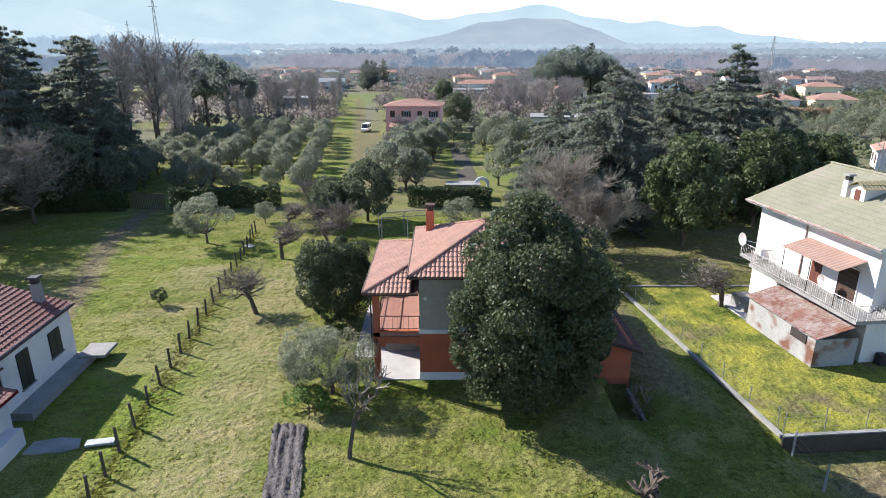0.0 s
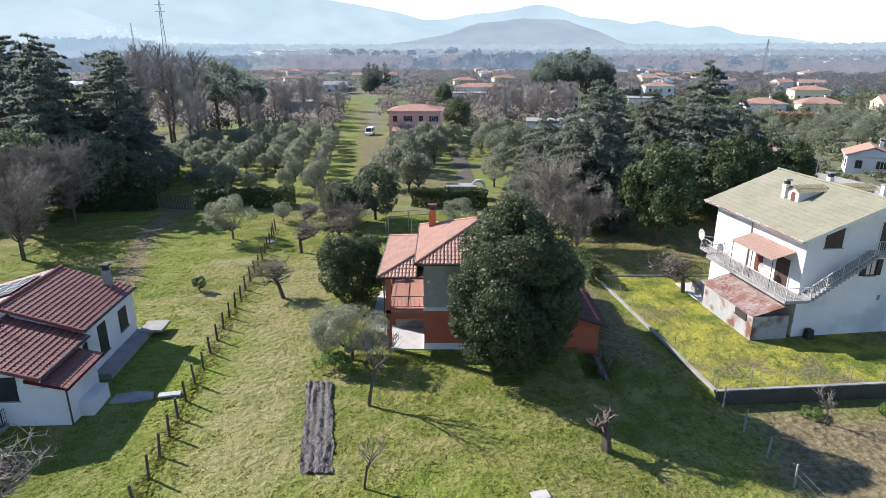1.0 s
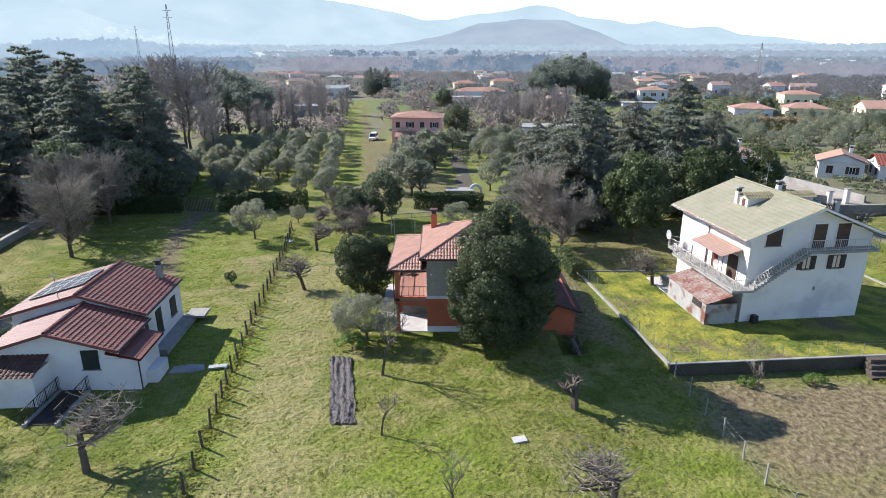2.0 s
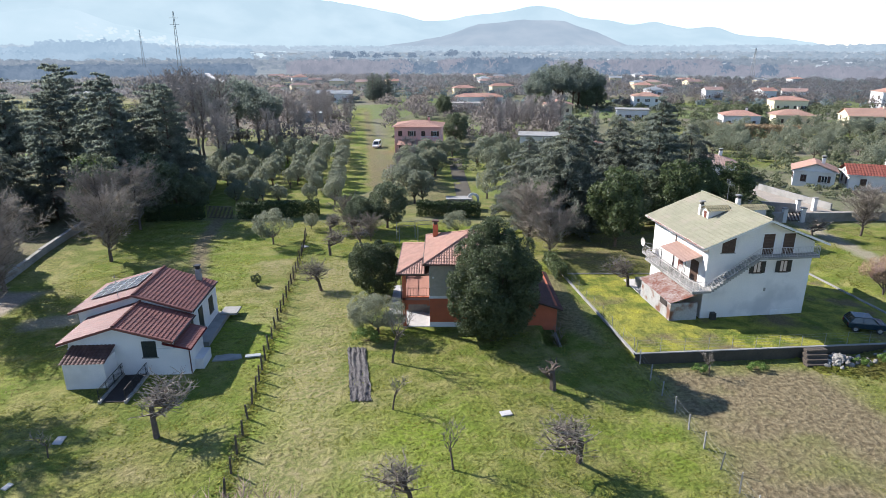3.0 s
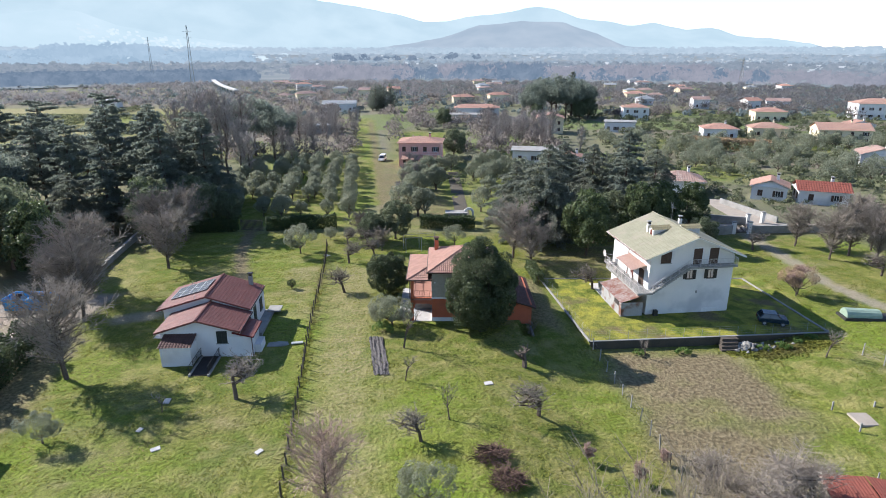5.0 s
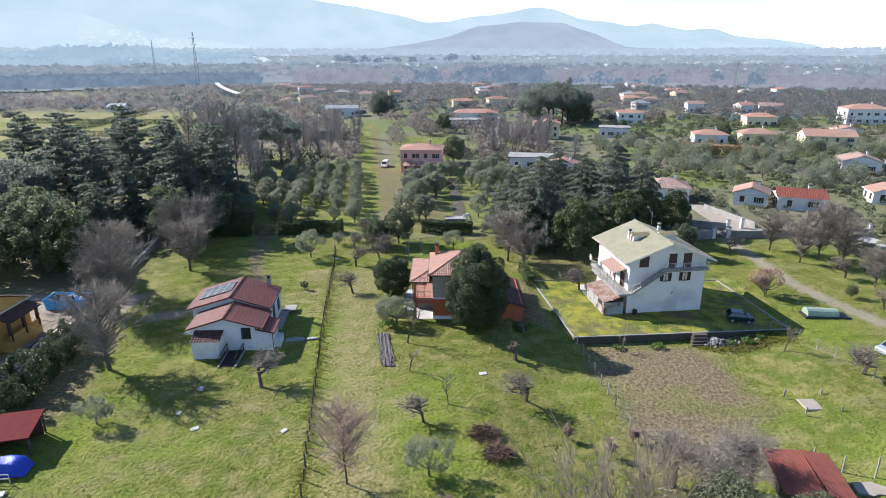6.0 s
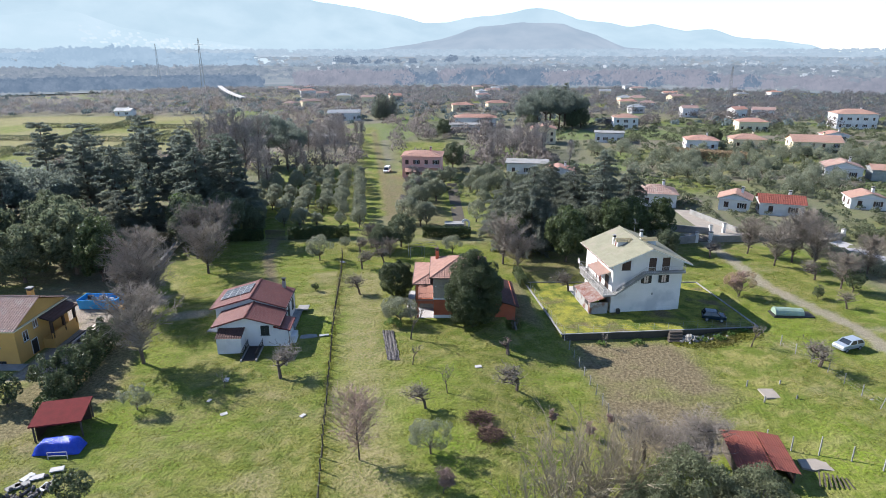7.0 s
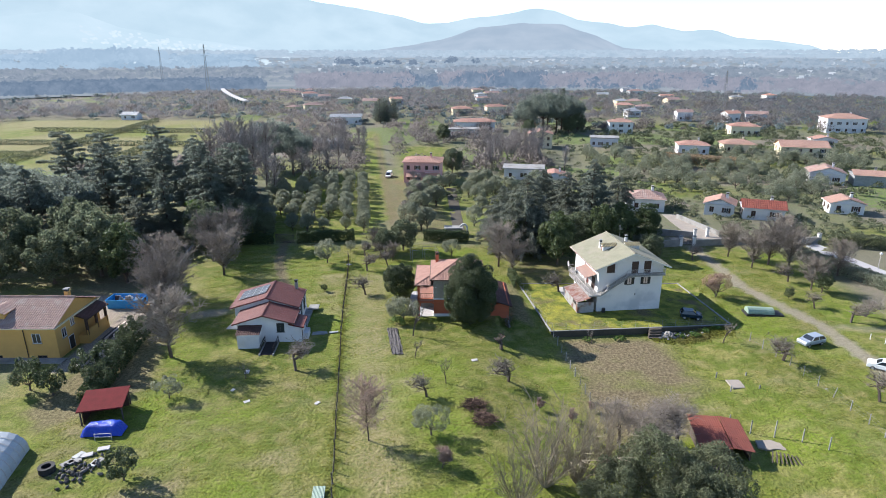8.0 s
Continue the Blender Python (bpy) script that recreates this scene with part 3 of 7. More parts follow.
def ground_maps(x, y):
    """Where the turf is bare earth, dry, lush or gravelled."""
    n1, n2 = fbm(x, y, 1, 0.5), fbm(x, y, 2, 1.6)
    soil = inside(FIELD, x + n1 * 1.6, y + n2 * 1.2, 2.2) * np.clip(0.98 + 0.25 * n2 + 0.45 * fbm(x, y, 23, 0.35), 0, 1)
    for pts, w, k in ((((-35, 66), (-33, 54), (-29, 42), (-27, 36)), 1.0, 0.95), (((-11.5, 80), (-14.4, 101), (-26.5, 192), (-34.3, 251)), 1.1, 0.8)):
        soil = np.maximum(soil, k * (1 - smooth_step(w * 0.6, w * 1.5, near_line(pts, x, y) + n2 * 0.35)))
    litter = inside([(14, 44), (42, 43.5), (44, 66), (12, 66)], x + n1 * 2, y + n1 * 2, 3.0) * (0.65 + 0.35 * n2)
    soil = np.maximum(soil, litter * 0.85)
    soil = np.maximum(soil, inside([(9.6, 29), (14.5, 24), (13.6, 42), (9.6, 42)], x, y, 0.8) * 0.75)
    soil = np.maximum(soil, inside([(-45, -4), (-37, 5), (-41, 24), (-49, 24), (-49, 0)], x + n2, y, 1.0) * 0.8)
    # left plot: noise patches of the earth tint deepen the grass tone
    soil = np.maximum(soil, inside([(-50, -30), (-13, -30), (-16, 13), (-38, 13)], x + n1 * 3, y + n2 * 3, 3.0) * np.clip(0.08 + 0.35 * n1 + 0.2 * n2, 0, 0.5))
    dry = np.clip((1 - smooth_step(1.0, 4.2, near_line(((-13, 44), (-11.5, 30), (-10.5, 18), (-8.5, 4), (-5, -12)), x, y) + n1 * 1.6)) * (0.7 + 0.3 * n2), 0, 1)
    dry = np.maximum(dry, np.clip(n1 * 1.0 - 0.28 + n2 * 0.4 + fbm(x, y, 15, 0.12) * 0.5, 0, 0.8))
    soil = np.maximum(soil, inside([(-12, 70), (3, 70), (-4, 136), (-20, 136)], x + n1 * 2, y, 2.0) * np.clip(0.55 + 0.4 * n1 + 0.2 * n2, 0, 0.85))
    wood = (1 - smooth_step(-58, -44, x)) * smooth_step(28, 44, y) * (1 - smooth_step(105, 130, y))
    soil = np.maximum(soil, wood * (0.55 + 0.4 * n2))
    lush = np.clip(fbm(x, y, 3, 0.22) * 0.8 + 0.25, 0, 1)
    gravel = inside([(-52, 9), (-45, 11), (-43.5, 36), (-52, 36)], x, y, 0.6)
    gravel = np.maximum(gravel, inside([(-62, 25), (-52, 25), (-52, 36), (-62, 36)], x, y, 0.6))
    near = inside([(-70, -170), (80, -170), (72, 64), (-52, 67)], x, y, 4.0)
    grove = np.maximum(inside([(-50, 66), (-12, 66), (-24, 150), (-52, 150)], x, y, 5.0), inside([(-12, 66), (40, 66), (44, 128), (-16, 150)], x, y, 5.0) * np.clip(0.85 + 0.4 * n1, 0, 1))
    grove = np.maximum(grove, inside([(60, 66), (150, 66), (200, 200), (60, 200)], x, y, 8.0) * np.clip(0.12 + 0.9 * fbm(x, y, 17, 0.09), 0, 0.85))
    open_field = inside([(-250, 155), (-108, 155), (-112, 325), (-270, 325)], x + n1 * 6, y + n1 * 6, 8.0)
    strip = 1 - smooth_step(3, 6, near_line(((-16, 90), (-24, 150), (-38, 260)), x, y))
    lawn = inside([(-16, 152), (4, 152), (4, 215), (-22, 215)], x, y, 5.0)
    lawn = np.maximum(lawn, np.clip(fbm(x, y, 12, 0.05) * 1.6 - 0.55, 0, 1))
    wild = 1 - np.maximum.reduce([near, grove, open_field, strip, lawn])
    for pts, w, k in ((((54.5, 64), (54.4, 41), (57, 31), (59.1, 24.7), (59.2, 10), (57, -10)), 1.4, 0.75), (((60, 24), (75, 22)), 0.9, 0.35)):
        gravel = np.maximum(gravel, k * (1 - smooth_step(w * 0.6, w * 1.3, near_line(pts, x, y) + n2 * 0.5 + n1 * 0.5)))
    gravel = np.maximum(gravel, 0.7 * (1 - smooth_step(0.8, 1.8, near_line(((-39.5, 28.0), (-36.0, 29.0)), x, y) + n2 * 0.4)))
    dry = np.maximum(dry, open_field * np.clip(0.6 + fbm(x, y, 21, 0.06), 0, 0.9))
    return np.clip(soil, 0, 1), np.clip(dry, 0, 1), lush, gravel, np.clip(wild, 0, 1)


def make_ground():
    xs = axis(-66, 70, 0.75, 1.06, (-4200, 4200))
    ys = axis(-40, 90, 0.75, 1.05, (-400, 4700))
    gx, gy = np.meshgrid(xs, ys)
    rough = np.exp(-((np.abs(gx) / 90) ** 4)) * (fbm(gx, gy, 5, 2.2) * 0.035)
    gz = ground_z(gx, gy) + rough
    me = bpy.data.meshes.new("ground")
    nx, ny = len(xs), len(ys)
    i = np.arange(nx * ny).reshape(ny, nx)
    f = np.stack([i[:-1, :-1], i[:-1, 1:], i[1:, 1:], i[1:, :-1]], axis=-1).reshape(-1, 4)
    co = np.stack([gx, gy, gz], axis=-1).reshape(-1, 3)
    me.vertices.add(len(co))
    me.vertices.foreach_set("co", co.astype(np.float32).ravel())
    me.loops.add(f.size)
    me.loops.foreach_set("vertex_index", f.astype(np.int32).ravel())
    me.polygons.add(len(f))
    me.polygons.foreach_set("loop_start", np.arange(0, f.size, 4, dtype=np.int32))
    me.polygons.foreach_set("loop_total", np.full(len(f), 4, dtype=np.int32))
    me.polygons.foreach_set("use_smooth", np.ones(len(f), dtype=bool))
    me.update(calc_edges=True)
    for name, values in zip(("soil", "dry", "lush", "gravel", "wild"), ground_maps(gx, gy)):
        me.attributes.new(name, "FLOAT", "POINT").data.foreach_set("value", values.astype(np.float32).ravel())
    me.materials.append(turf("turf_and_soil"))
    return tagged(new("ground", me), "winter grass ground with worn paths and bare soil", "ground", kind="structure")


def turf(name, plain=False):
    """Grass of several greens with tufts, earth and gravel by the ground's own maps."""
    m = bpy.data.materials.new(name)
    m.use_nodes = True
    n, link = m.node_tree.nodes, m.node_tree.links.new
    p = n["Principled BSDF"]
    p.inputs["Roughness"].default_value, p.inputs["Specular IOR Level"].default_value = 0.95, 0.1
    co = n.new("ShaderNodeTexCoord").outputs["Object"]

    def noise_at(scale, detail=6.0):
        t = n.new("ShaderNodeTexNoise")
        t.inputs["Scale"].default_value, t.inputs["Detail"].default_value = scale, detail
        link(co, t.inputs["Vector"])
        return t.outputs[0]

    def ranged(value, a, b):
        r = n.new("ShaderNodeMapRange")
        r.inputs["From Min"].default_value, r.inputs["From Max"].default_value = a, b
        link(value, r.inputs["Value"])
        return r.outputs[0]

    def blend(by, a, b):
        x = n.new("ShaderNodeMix")
        x.data_type = "RGBA"
        for slot, c in ((6, a), (7, b)):
            if isinstance(c, tuple):
                x.inputs[slot].default_value = (*c, 1)
            else:
                link(c, x.inputs[slot])
        link(by, x.inputs[0])
        return x.outputs[2]

    def times(a, b):
        x = n.new("ShaderNodeMath")
        x.operation = "MULTIPLY"
        link(a, x.inputs[0]), link(b, x.inputs[1])
        return x.outputs[0]

    def field(attr):
        a = n.new("ShaderNodeAttribute")
        a.attribute_name = attr
        return a.outputs["Fac"]

    tuft, patch, wide, speck = noise_at(2.6), noise_at(0.55), noise_at(0.035, 3.0), noise_at(14.0, 3.0)
    green = blend(ranged(tuft, 0.35, 0.65), (0.094, 0.112, 0.022), (0.21, 0.214, 0.05))
    green = blend(ranged(noise_at(0.13, 4.0), 0.42, 0.6), green, (0.108, 0.14, 0.024))
    green = blend(ranged(patch, 0.45, 0.68), green, (0.24, 0.22, 0.078))
    if plain:
        green = blend(ranged(patch, 0.42, 0.75), green, (0.32, 0.31, 0.03))
        green = blend(ranged(noise_at(0.22), 0.56, 0.68), green, (0.16, 0.13, 0.07))
    else:
        green = blend(times(field("lush"), ranged(tuft, 0.3, 0.6)), green, (0.162, 0.222, 0.022))
        green = blend(times(field("dry"), ranged(tuft, 0.25, 0.6)), green, (0.29, 0.242, 0.128))
        plots = n.new("ShaderNodeTexVoronoi")
        plots.inputs["Scale"].default_value = 0.032
        link(co, plots.inputs["Vector"])
        hue = n.new("ShaderNodeSeparateColor")
        link(plots.outputs["Color"], hue.inputs[0])
        rough_land = blend(ranged(hue.outputs[0], 0.2, 0.8), (0.15, 0.16, 0.085), (0.205, 0.18, 0.135))
        rough_land = blend(ranged(hue.outputs[1], 0.75, 0.85), rough_land, (0.145, 0.195, 0.055))
        rough_land = blend(ranged(noise_at(0.9), 0.45, 0.65), rough_land, (0.175, 0.16, 0.11))
        green = blend(field("wild"), green, rough_land)
        earth = blend(ranged(tuft, 0.35, 0.65), (0.118, 0.092, 0.052), (0.235, 0.192, 0.112))
        green = blend(field("soil"), green, earth)
        green = blend(field("gravel"), green, blend(ranged(speck, 0.35, 0.65), (0.25, 0.21, 0.165), (0.35, 0.30, 0.24)))
    fleck = blend(ranged(speck, 0.3, 0.7), (0.45, 0.45, 0.45), (1.2, 1.2, 1.2))
    mul = n.new("ShaderNodeMix")
    mul.data_type, mul.blend_type = "RGBA", "MULTIPLY"
    mul.inputs[0].default_value = 1.0
    link(green, mul.inputs[6]), link(fleck, mul.inputs[7])
    link(mul.outputs[2], p.inputs["Base Color"])
    bp = n.new("ShaderNodeBump")
    bp.inputs["Strength"].default_value, bp.inputs["Distance"].default_value = 1.0, 0.2
    link(tuft, bp.inputs["Height"])
    bp2 = n.new("ShaderNodeBump")
    bp2.inputs["Strength"].default_value, bp2.inputs["Distance"].default_value = 0.6, 0.05
    link(speck, bp2.inputs["Height"]), link(bp.outputs[0], bp2.inputs["Normal"])
    link(bp2.outputs[0], p.inputs["Normal"])
    return m


make_ground()
M["lawn"] = turf("bright_lawn", plain=True)


# ---- buildings: shared pieces ----
def tiled(geo, e0, e1, rise, left=0.0, right=0.0, pitch=0.24, row=0.42, amp=0.05, step=0.03):
    """Rows of barrel tiles on one slope: eave from e0 to e1, up along rise, its sides drawn in by left and right (hips) in metres."""
    e0, e1, rise = Vector(e0), Vector(e1), Vector(rise)
    along = (e1 - e0)
    length = along.length
    along.normalize()
    up = along.cross(rise).normalized()
    cols = max(2, round(length / pitch)) * 4
    rows = max(1, round(rise.length / row))
    base = len(geo.v)
    for i in range(cols + 1):
        u = length * i / cols
        top = min(1.0, u / left if left > 0 else 1.0, (length - u) / right if right > 0 else 1.0)
        bulge = amp * abs(math.sin(math.pi * i / 4))
        for k in range(rows):
            for v, lift in ((k / rows, step), ((k + 1) / rows, 0.0)):
                geo.v.append(tuple(e0 + along * u + rise * min(v, top) + up * (bulge + lift)))
    n = rows * 2
    for i in range(cols):
        for k in range(n - 1):
            a, b = base + i * n + k, base + (i + 1) * n + k
            if (Vector(geo.v[a]) - Vector(geo.v[a + 1])).length > 1e-4 or (Vector(geo.v[b]) - Vector(geo.v[b + 1])).length > 1e-4:
                geo.f.append((a, b, b + 1, a + 1))
    return geo


def caps(geo, a, b, r=0.08, step=0.4):
    """A row of overlapping ridge tiles."""
    a, b = Vector(a), Vector(b)
    n = max(1, round((b - a).length / step))
    for k in range(n):
        p, q = a.lerp(b, k / n), a.lerp(b, (k + 1.12) / n)
        geo.tube(p, q, r * 1.1, r * 0.85, 6)
    return geo


def opening(parent, x, y, z0, w, h, side="front", shutter="darkgreen", kind="shutters", frame="white"):
    """A window or door on a wall of its house: frame, pane and closed or open shutters, in the house's own space. (x, y): the middle on the wall's face."""
    turn = {"front": 0, "left": -90, "right": 90, "back": 180}[side]
    ob = new("door" if kind == "door" else "window")
    ob.parent = parent
    ob.matrix_local = pose(x, y, z0, 0, 0, turn)
    if kind == "door":
        leaf = Geo().box(-w / 2, -0.05, 0, w / 2, 0.02, h).part("door_leaf", shutter, ob)
        Geo().box(-w / 2 - 0.08, -0.07, 0, -w / 2, 0.02, h + 0.08).box(w / 2, -0.07, 0, w / 2 + 0.08, 0.02, h + 0.08).box(-w / 2, -0.07, h, w / 2, 0.02, h + 0.08).part("door_frame", frame, ob)
        bars = Geo()
        for k in range(1, 7):
            bars.box(-w / 2 + 0.08, -0.075, h * k / 7 - 0.03, w / 2 - 0.08, -0.05, h * k / 7 + 0.03)
        tagged(bars.part("slats", shutter, ob), kind="stuff")
        return ob
    Geo().box(-w / 2 - 0.1, -0.12, -0.07, w / 2 + 0.1, 0.02, 0).part("sill", "concrete", ob)
    if kind == "shutters":
        for s in (-1, 1):
            leaf = Geo().box(min(0.01 * s, s * w / 2), -0.07, 0.0, max(0.01 * s, s * w / 2), 0.02, h)
            leaf.part("shutter", shutter, ob)
            slats = Geo()
            for k in range(1, 12):
                slats.beam((s * 0.06, -0.08, h * k / 12), (s * (w / 2 - 0.06), -0.08, h * k / 12), 0.02, 0.035)
            tagged(slats.part("slats", shutter, ob), kind="stuff")
    else:
        Geo().box(-w / 2, -0.015, 0, w / 2, 0.01, h).part("pane", "pane", ob)
        fr = Geo().box(-w / 2, -0.05, 0, -w / 2 + 0.07, 0.01, h).box(w / 2 - 0.07, -0.05, 0, w / 2, 0.01, h)
        fr.box(-w / 2, -0.05, h - 0.07, w / 2, 0.01, h).box(-w / 2, -0.05, 0, w / 2, 0.01, 0.07).box(-0.035, -0.05, 0, 0.035, 0.01, h)
        fr.part("window_frame", frame, ob)
        if kind == "open":
            for s in (-1, 1):
                x0 = s * (w / 2 + 0.02)
                Geo().box(min(x0, x0 + s * w / 2), -0.09, 0, max(x0, x0 + s * w / 2), -0.03, h).part("shutter", shutter, ob)
    return ob


def chimney(parent, x, y, z0, z1, w, mat, cap="concrete"):
    ob = Geo().box(x - w / 2, y - w / 2, z0, x + w / 2, y + w / 2, z1).part("chimney", mat, parent)
    Geo().box(x - w * 0.38, y - w * 0.38, z1, x + w * 0.38, y + w * 0.38, z1 + 0.3).part("chimney_vent", "darkiron", ob)
    Geo().box(x - w * 0.68, y - w * 0.68, z1 + 0.3, x + w * 0.68, y + w * 0.68, z1 + 0.42, 0.04).part("chimney_cap", cap, ob)
    return ob


def railing(parent, name, pts, h=0.95, gap=0.14, mat="iron"):
    g = Geo()
    for a, b in zip(pts, pts[1:]):
        a, b = Vector(a), Vector(b)
        for lift, w in ((h, 0.04), (0.12, 0.028)):
            g.beam(a + Vector((0, 0, lift)), b + Vector((0, 0, lift)), w)
        n = max(2, round((b - a).length / gap))
        for k in range(n + 1):
            p = a.lerp(b, k / n)
            g.beam(p, p + Vector((0, 0, h)), 0.045 if k % 8 == 0 else 0.016, up=(0, 1, 0))
    return g.part(name, mat, parent)


def gable_walls(w, d, z0, z1, top, mid=None, t=0.3):
    """Four walls of a block with gables on front and back."""
    mid = w / 2 if mid is None else mid
    g = Geo()
    for y0, y1 in ((0, t), (d - t, d)):
        outline = [(0, z0), (w, z0), (w, z1), (mid, top), (0, z1)]
        n, i = len(outline), len(g.v)
        g.v += [(x, y0, z) for x, z in outline] + [(x, y1, z) for x, z in outline]
        g.f += [tuple(i + k for k in range(n)), tuple(i + 2 * n - 1 - k for k in range(n))]
        g.f += [(i + (k + 1) % n, i + k, i + n + k, i + n + (k + 1) % n) for k in range(n)]
    g.box(0, t, z0, t, d - t, z1 + 0.02).box(w - t, t, z0, w, d - t, z1 + 0.02)
    return g


# ---- the orange house ----
def orange_house():
    ob = thing("house", -1.3, 27.4, 0, 0, "two-storey orange country house with terracotta tiled hip roofs and corner loggia", "house")
    w, d = 7.6, 8.4
    Geo().box(0, 0, -0.6, w, d, 0.5).part("plinth", "white", ob, "whitewashed plinth")
    Geo().box(0.02, 0.02, 0.5, w - 0.02, d, 2.92).part("ground_floor_wall", "orange", ob)
    Geo().box(-0.03, -0.03, 2.92, w, d, 3.16).part("string_course", "white", ob, "white band between the storeys")
    Geo().box(0.02, 0.02, 3.16, w - 0.02, d, 6.45).part("upper_wall", "greyclad", ob, "grey brick-faced upper wall")
    courses = Geo()
    for k in range(26):
        courses.box(0.05, 0.005, 3.2 + k * 0.122, w - 0.05, 0.03, 3.2 + k * 0.122 + 0.1)
    tagged(courses.part("brick_course", "greyclad", ob), kind="stuff")
    Geo().tube((0.35, -0.06, 5.0), (0.35, 0.02, 5.0), 0.09, 0.09, 8, True).part("wall_lamp", "white", ob)
    # main hip roof
    e, zr, k = 0.55, 6.5, 0.40
    x0, x1, y0, y1 = -e + 0.05, w + e, -e - 0.15, d + e - 0.35
    half = (y1 - y0) / 2
    top = zr + half * k
    r = Geo()
    tiled(r, (x0, y0, zr), (x1, y0, zr), (0, half, half * k), half, half)
    tiled(r, (x1, y1, zr), (x0, y1, zr), (0, -half, half * k), half, half)
    tiled(r, (x0, y1, zr), (x0, y0, zr), (half, 0, half * k), half, half)
    tiled(r, (x1, y0, zr), (x1, y1, zr), (-half, 0, half * k), half, half)
    r.part("roof", "pinktile", ob)
    Geo().box(x0, y0, zr - 0.14, x1, y1, zr - 0.01).part("eaves_board", "brownwood", ob)
    c = Geo()
    my = (y0 + y1) / 2
    for a, b in (((x0, y0, zr), (x0 + half, my, top)), ((x0, y1, zr), (x0 + half, my, top)), ((x1, y0, zr), (x1 - half, my, top)), ((x1, y1, zr), (x1 - half, my, top)), ((x0 + half, my, top), (x1 - half, my, top))):
        caps(Geo(), Vector(a) + Vector((0, 0, 0.06)), Vector(b) + Vector((0, 0, 0.06))).part("ridge", "pinktile", ob)
    chimney(ob, 0.5, 6.9, 6.6, 8.2, 0.5, "orange", "brownred")
    # loggia wing on the sunny side
    lx, le = -2.55, 5.55
    yb = d - 0.2
    Geo().box(lx, 0.0, -0.3, 0, yb, 0.06).part("porch_floor", "paving", ob, "pale stone porch floor")
    Geo().box(lx - 1.6, yb - 5.5, -0.3, lx, yb + 2.5, 0.03).part("paved_yard", "paving", ob)
    Geo().box(lx, 0.0, 2.72, 0, yb, 2.95).part("balcony_floor", "terracotta", ob)
    g = Geo()
    for y, ztop in ((0.0, 5.4), (yb - 0.4, 5.4), (yb / 2 - 0.2, 2.72)):
        Geo().box(lx, y, 0.06, lx + 0.36, y + 0.36, ztop).part("pillar", "orange", ob)
    arch = Geo()
    n = 10
    for y in (0.0, yb - 0.3):
        prev = None
        for i in range(n + 1):
            x = lx + 0.36 + (-lx - 0.36) * i / n
            s = (i / n - 0.5) * 2
            z = 2.05 + 0.45 * math.sqrt(max(0.0, 1 - s * s))
            if prev:
                arch.box(prev[0], y, (prev[1] + z) / 2, x, y + 0.3, 2.75)
            prev = (x, z)
    arch.box(lx + 0.02, 0.3, 2.2, lx + 0.3, yb - 0.3, 2.74)
    arch.part("arch", "orange", ob)
    Geo().box(lx + 0.03, 0.02, 2.3, 0, 0.28, 3.05).part("parapet", "orange", ob)
    railing(ob, "balcony_railing", [(0, 0.15, 3.05), (lx + 0.18, 0.15, 3.05), (lx + 0.18, yb - 0.2, 2.95)], 0.85, 0.3, "brownwood")
    Geo().box(lx + 0.3, yb - 0.35, 2.95, 0, yb - 0.1, 5.5).part("loggia_back_wall", "terracotta", ob)
    Geo().box(-2.3, yb - 0.3, 0.06, 0, yb, 2.1).part("porch_back_wall", "stone", ob)
    Geo().box(-2.2, 3.4, 0.06, 0, 3.7, 2.7).part("porch_partition", "stone", ob, "grey stone wall at the back of the porch")
    opening(ob, -0.03, 3.2, 2.95, 1.0, 2.1, "left", "brownwood", "door")
    Geo().box(lx - 0.05, 0.0, 5.32, 0.0, 0.25, 5.5).box(lx - 0.05, 0.25, 5.32, lx + 0.25, yb, 5.5).part("loggia_beam", "brownwood", ob)
    ex, ey0, ey1, run = -2.95, -0.62, d + 0.3, 2.55
    r2 = Geo()
    rise = 0.82
    tiled(r2, (ex, ey1, le), (ex, ey0, le), (run, 0, rise), run, run)
    tiled(r2, (ex, ey0, le), (ex + run, ey0, le), (0, run, rise), run, 0.0)
    tiled(r2, (ex + run, ey1, le), (ex, ey1, le), (0, -run, rise), 0.0, run)
    r2.part("loggia_roof", "pinktile", ob)
    Geo().slab([(ex, ey0, le - 0.02), (-0.02, ey0, le - 0.02), (-0.02, ey1, le - 0.02), (ex, ey1, le - 0.02)], 0.12).part("loggia_ceiling", "brownwood", ob)
    caps(Geo(), (ex, ey0, le + 0.06), (ex + run, ey0 + run, le + rise + 0.06)).part("ridge", "pinktile", ob)
    caps(Geo(), (ex, ey1, le + 0.06), (ex + run, ey1 - run, le + rise + 0.06)).part("ridge", "pinktile", ob)
    g = Geo().tube((ex - 0.05, ey0, le - 0.03), (ex - 0.05, ey1, le - 0.03), 0.07, 0.07, 6).tube((ex, ey0 - 0.05, le - 0.03), (ex + run + 0.4, ey0 - 0.05, le - 0.03), 0.07, 0.07, 6)
    g.tube((lx - 0.08, -0.06, 0.0), (lx - 0.08, -0.06, le - 0.05), 0.05, 0.05, 6)
    g.part("gutter", "brownwood", ob)
    Geo().tube((-0.05, y0 - 0.06, zr - 0.04), (w, y0 - 0.06, zr - 0.04), 0.07, 0.07, 6).tube((x0 - 0.05, y0, zr - 0.04), (x0 - 0.05, y1, zr - 0.04), 0.07, 0.07, 6).part("gutter", "brownwood", ob)
    return ob


orange_house()


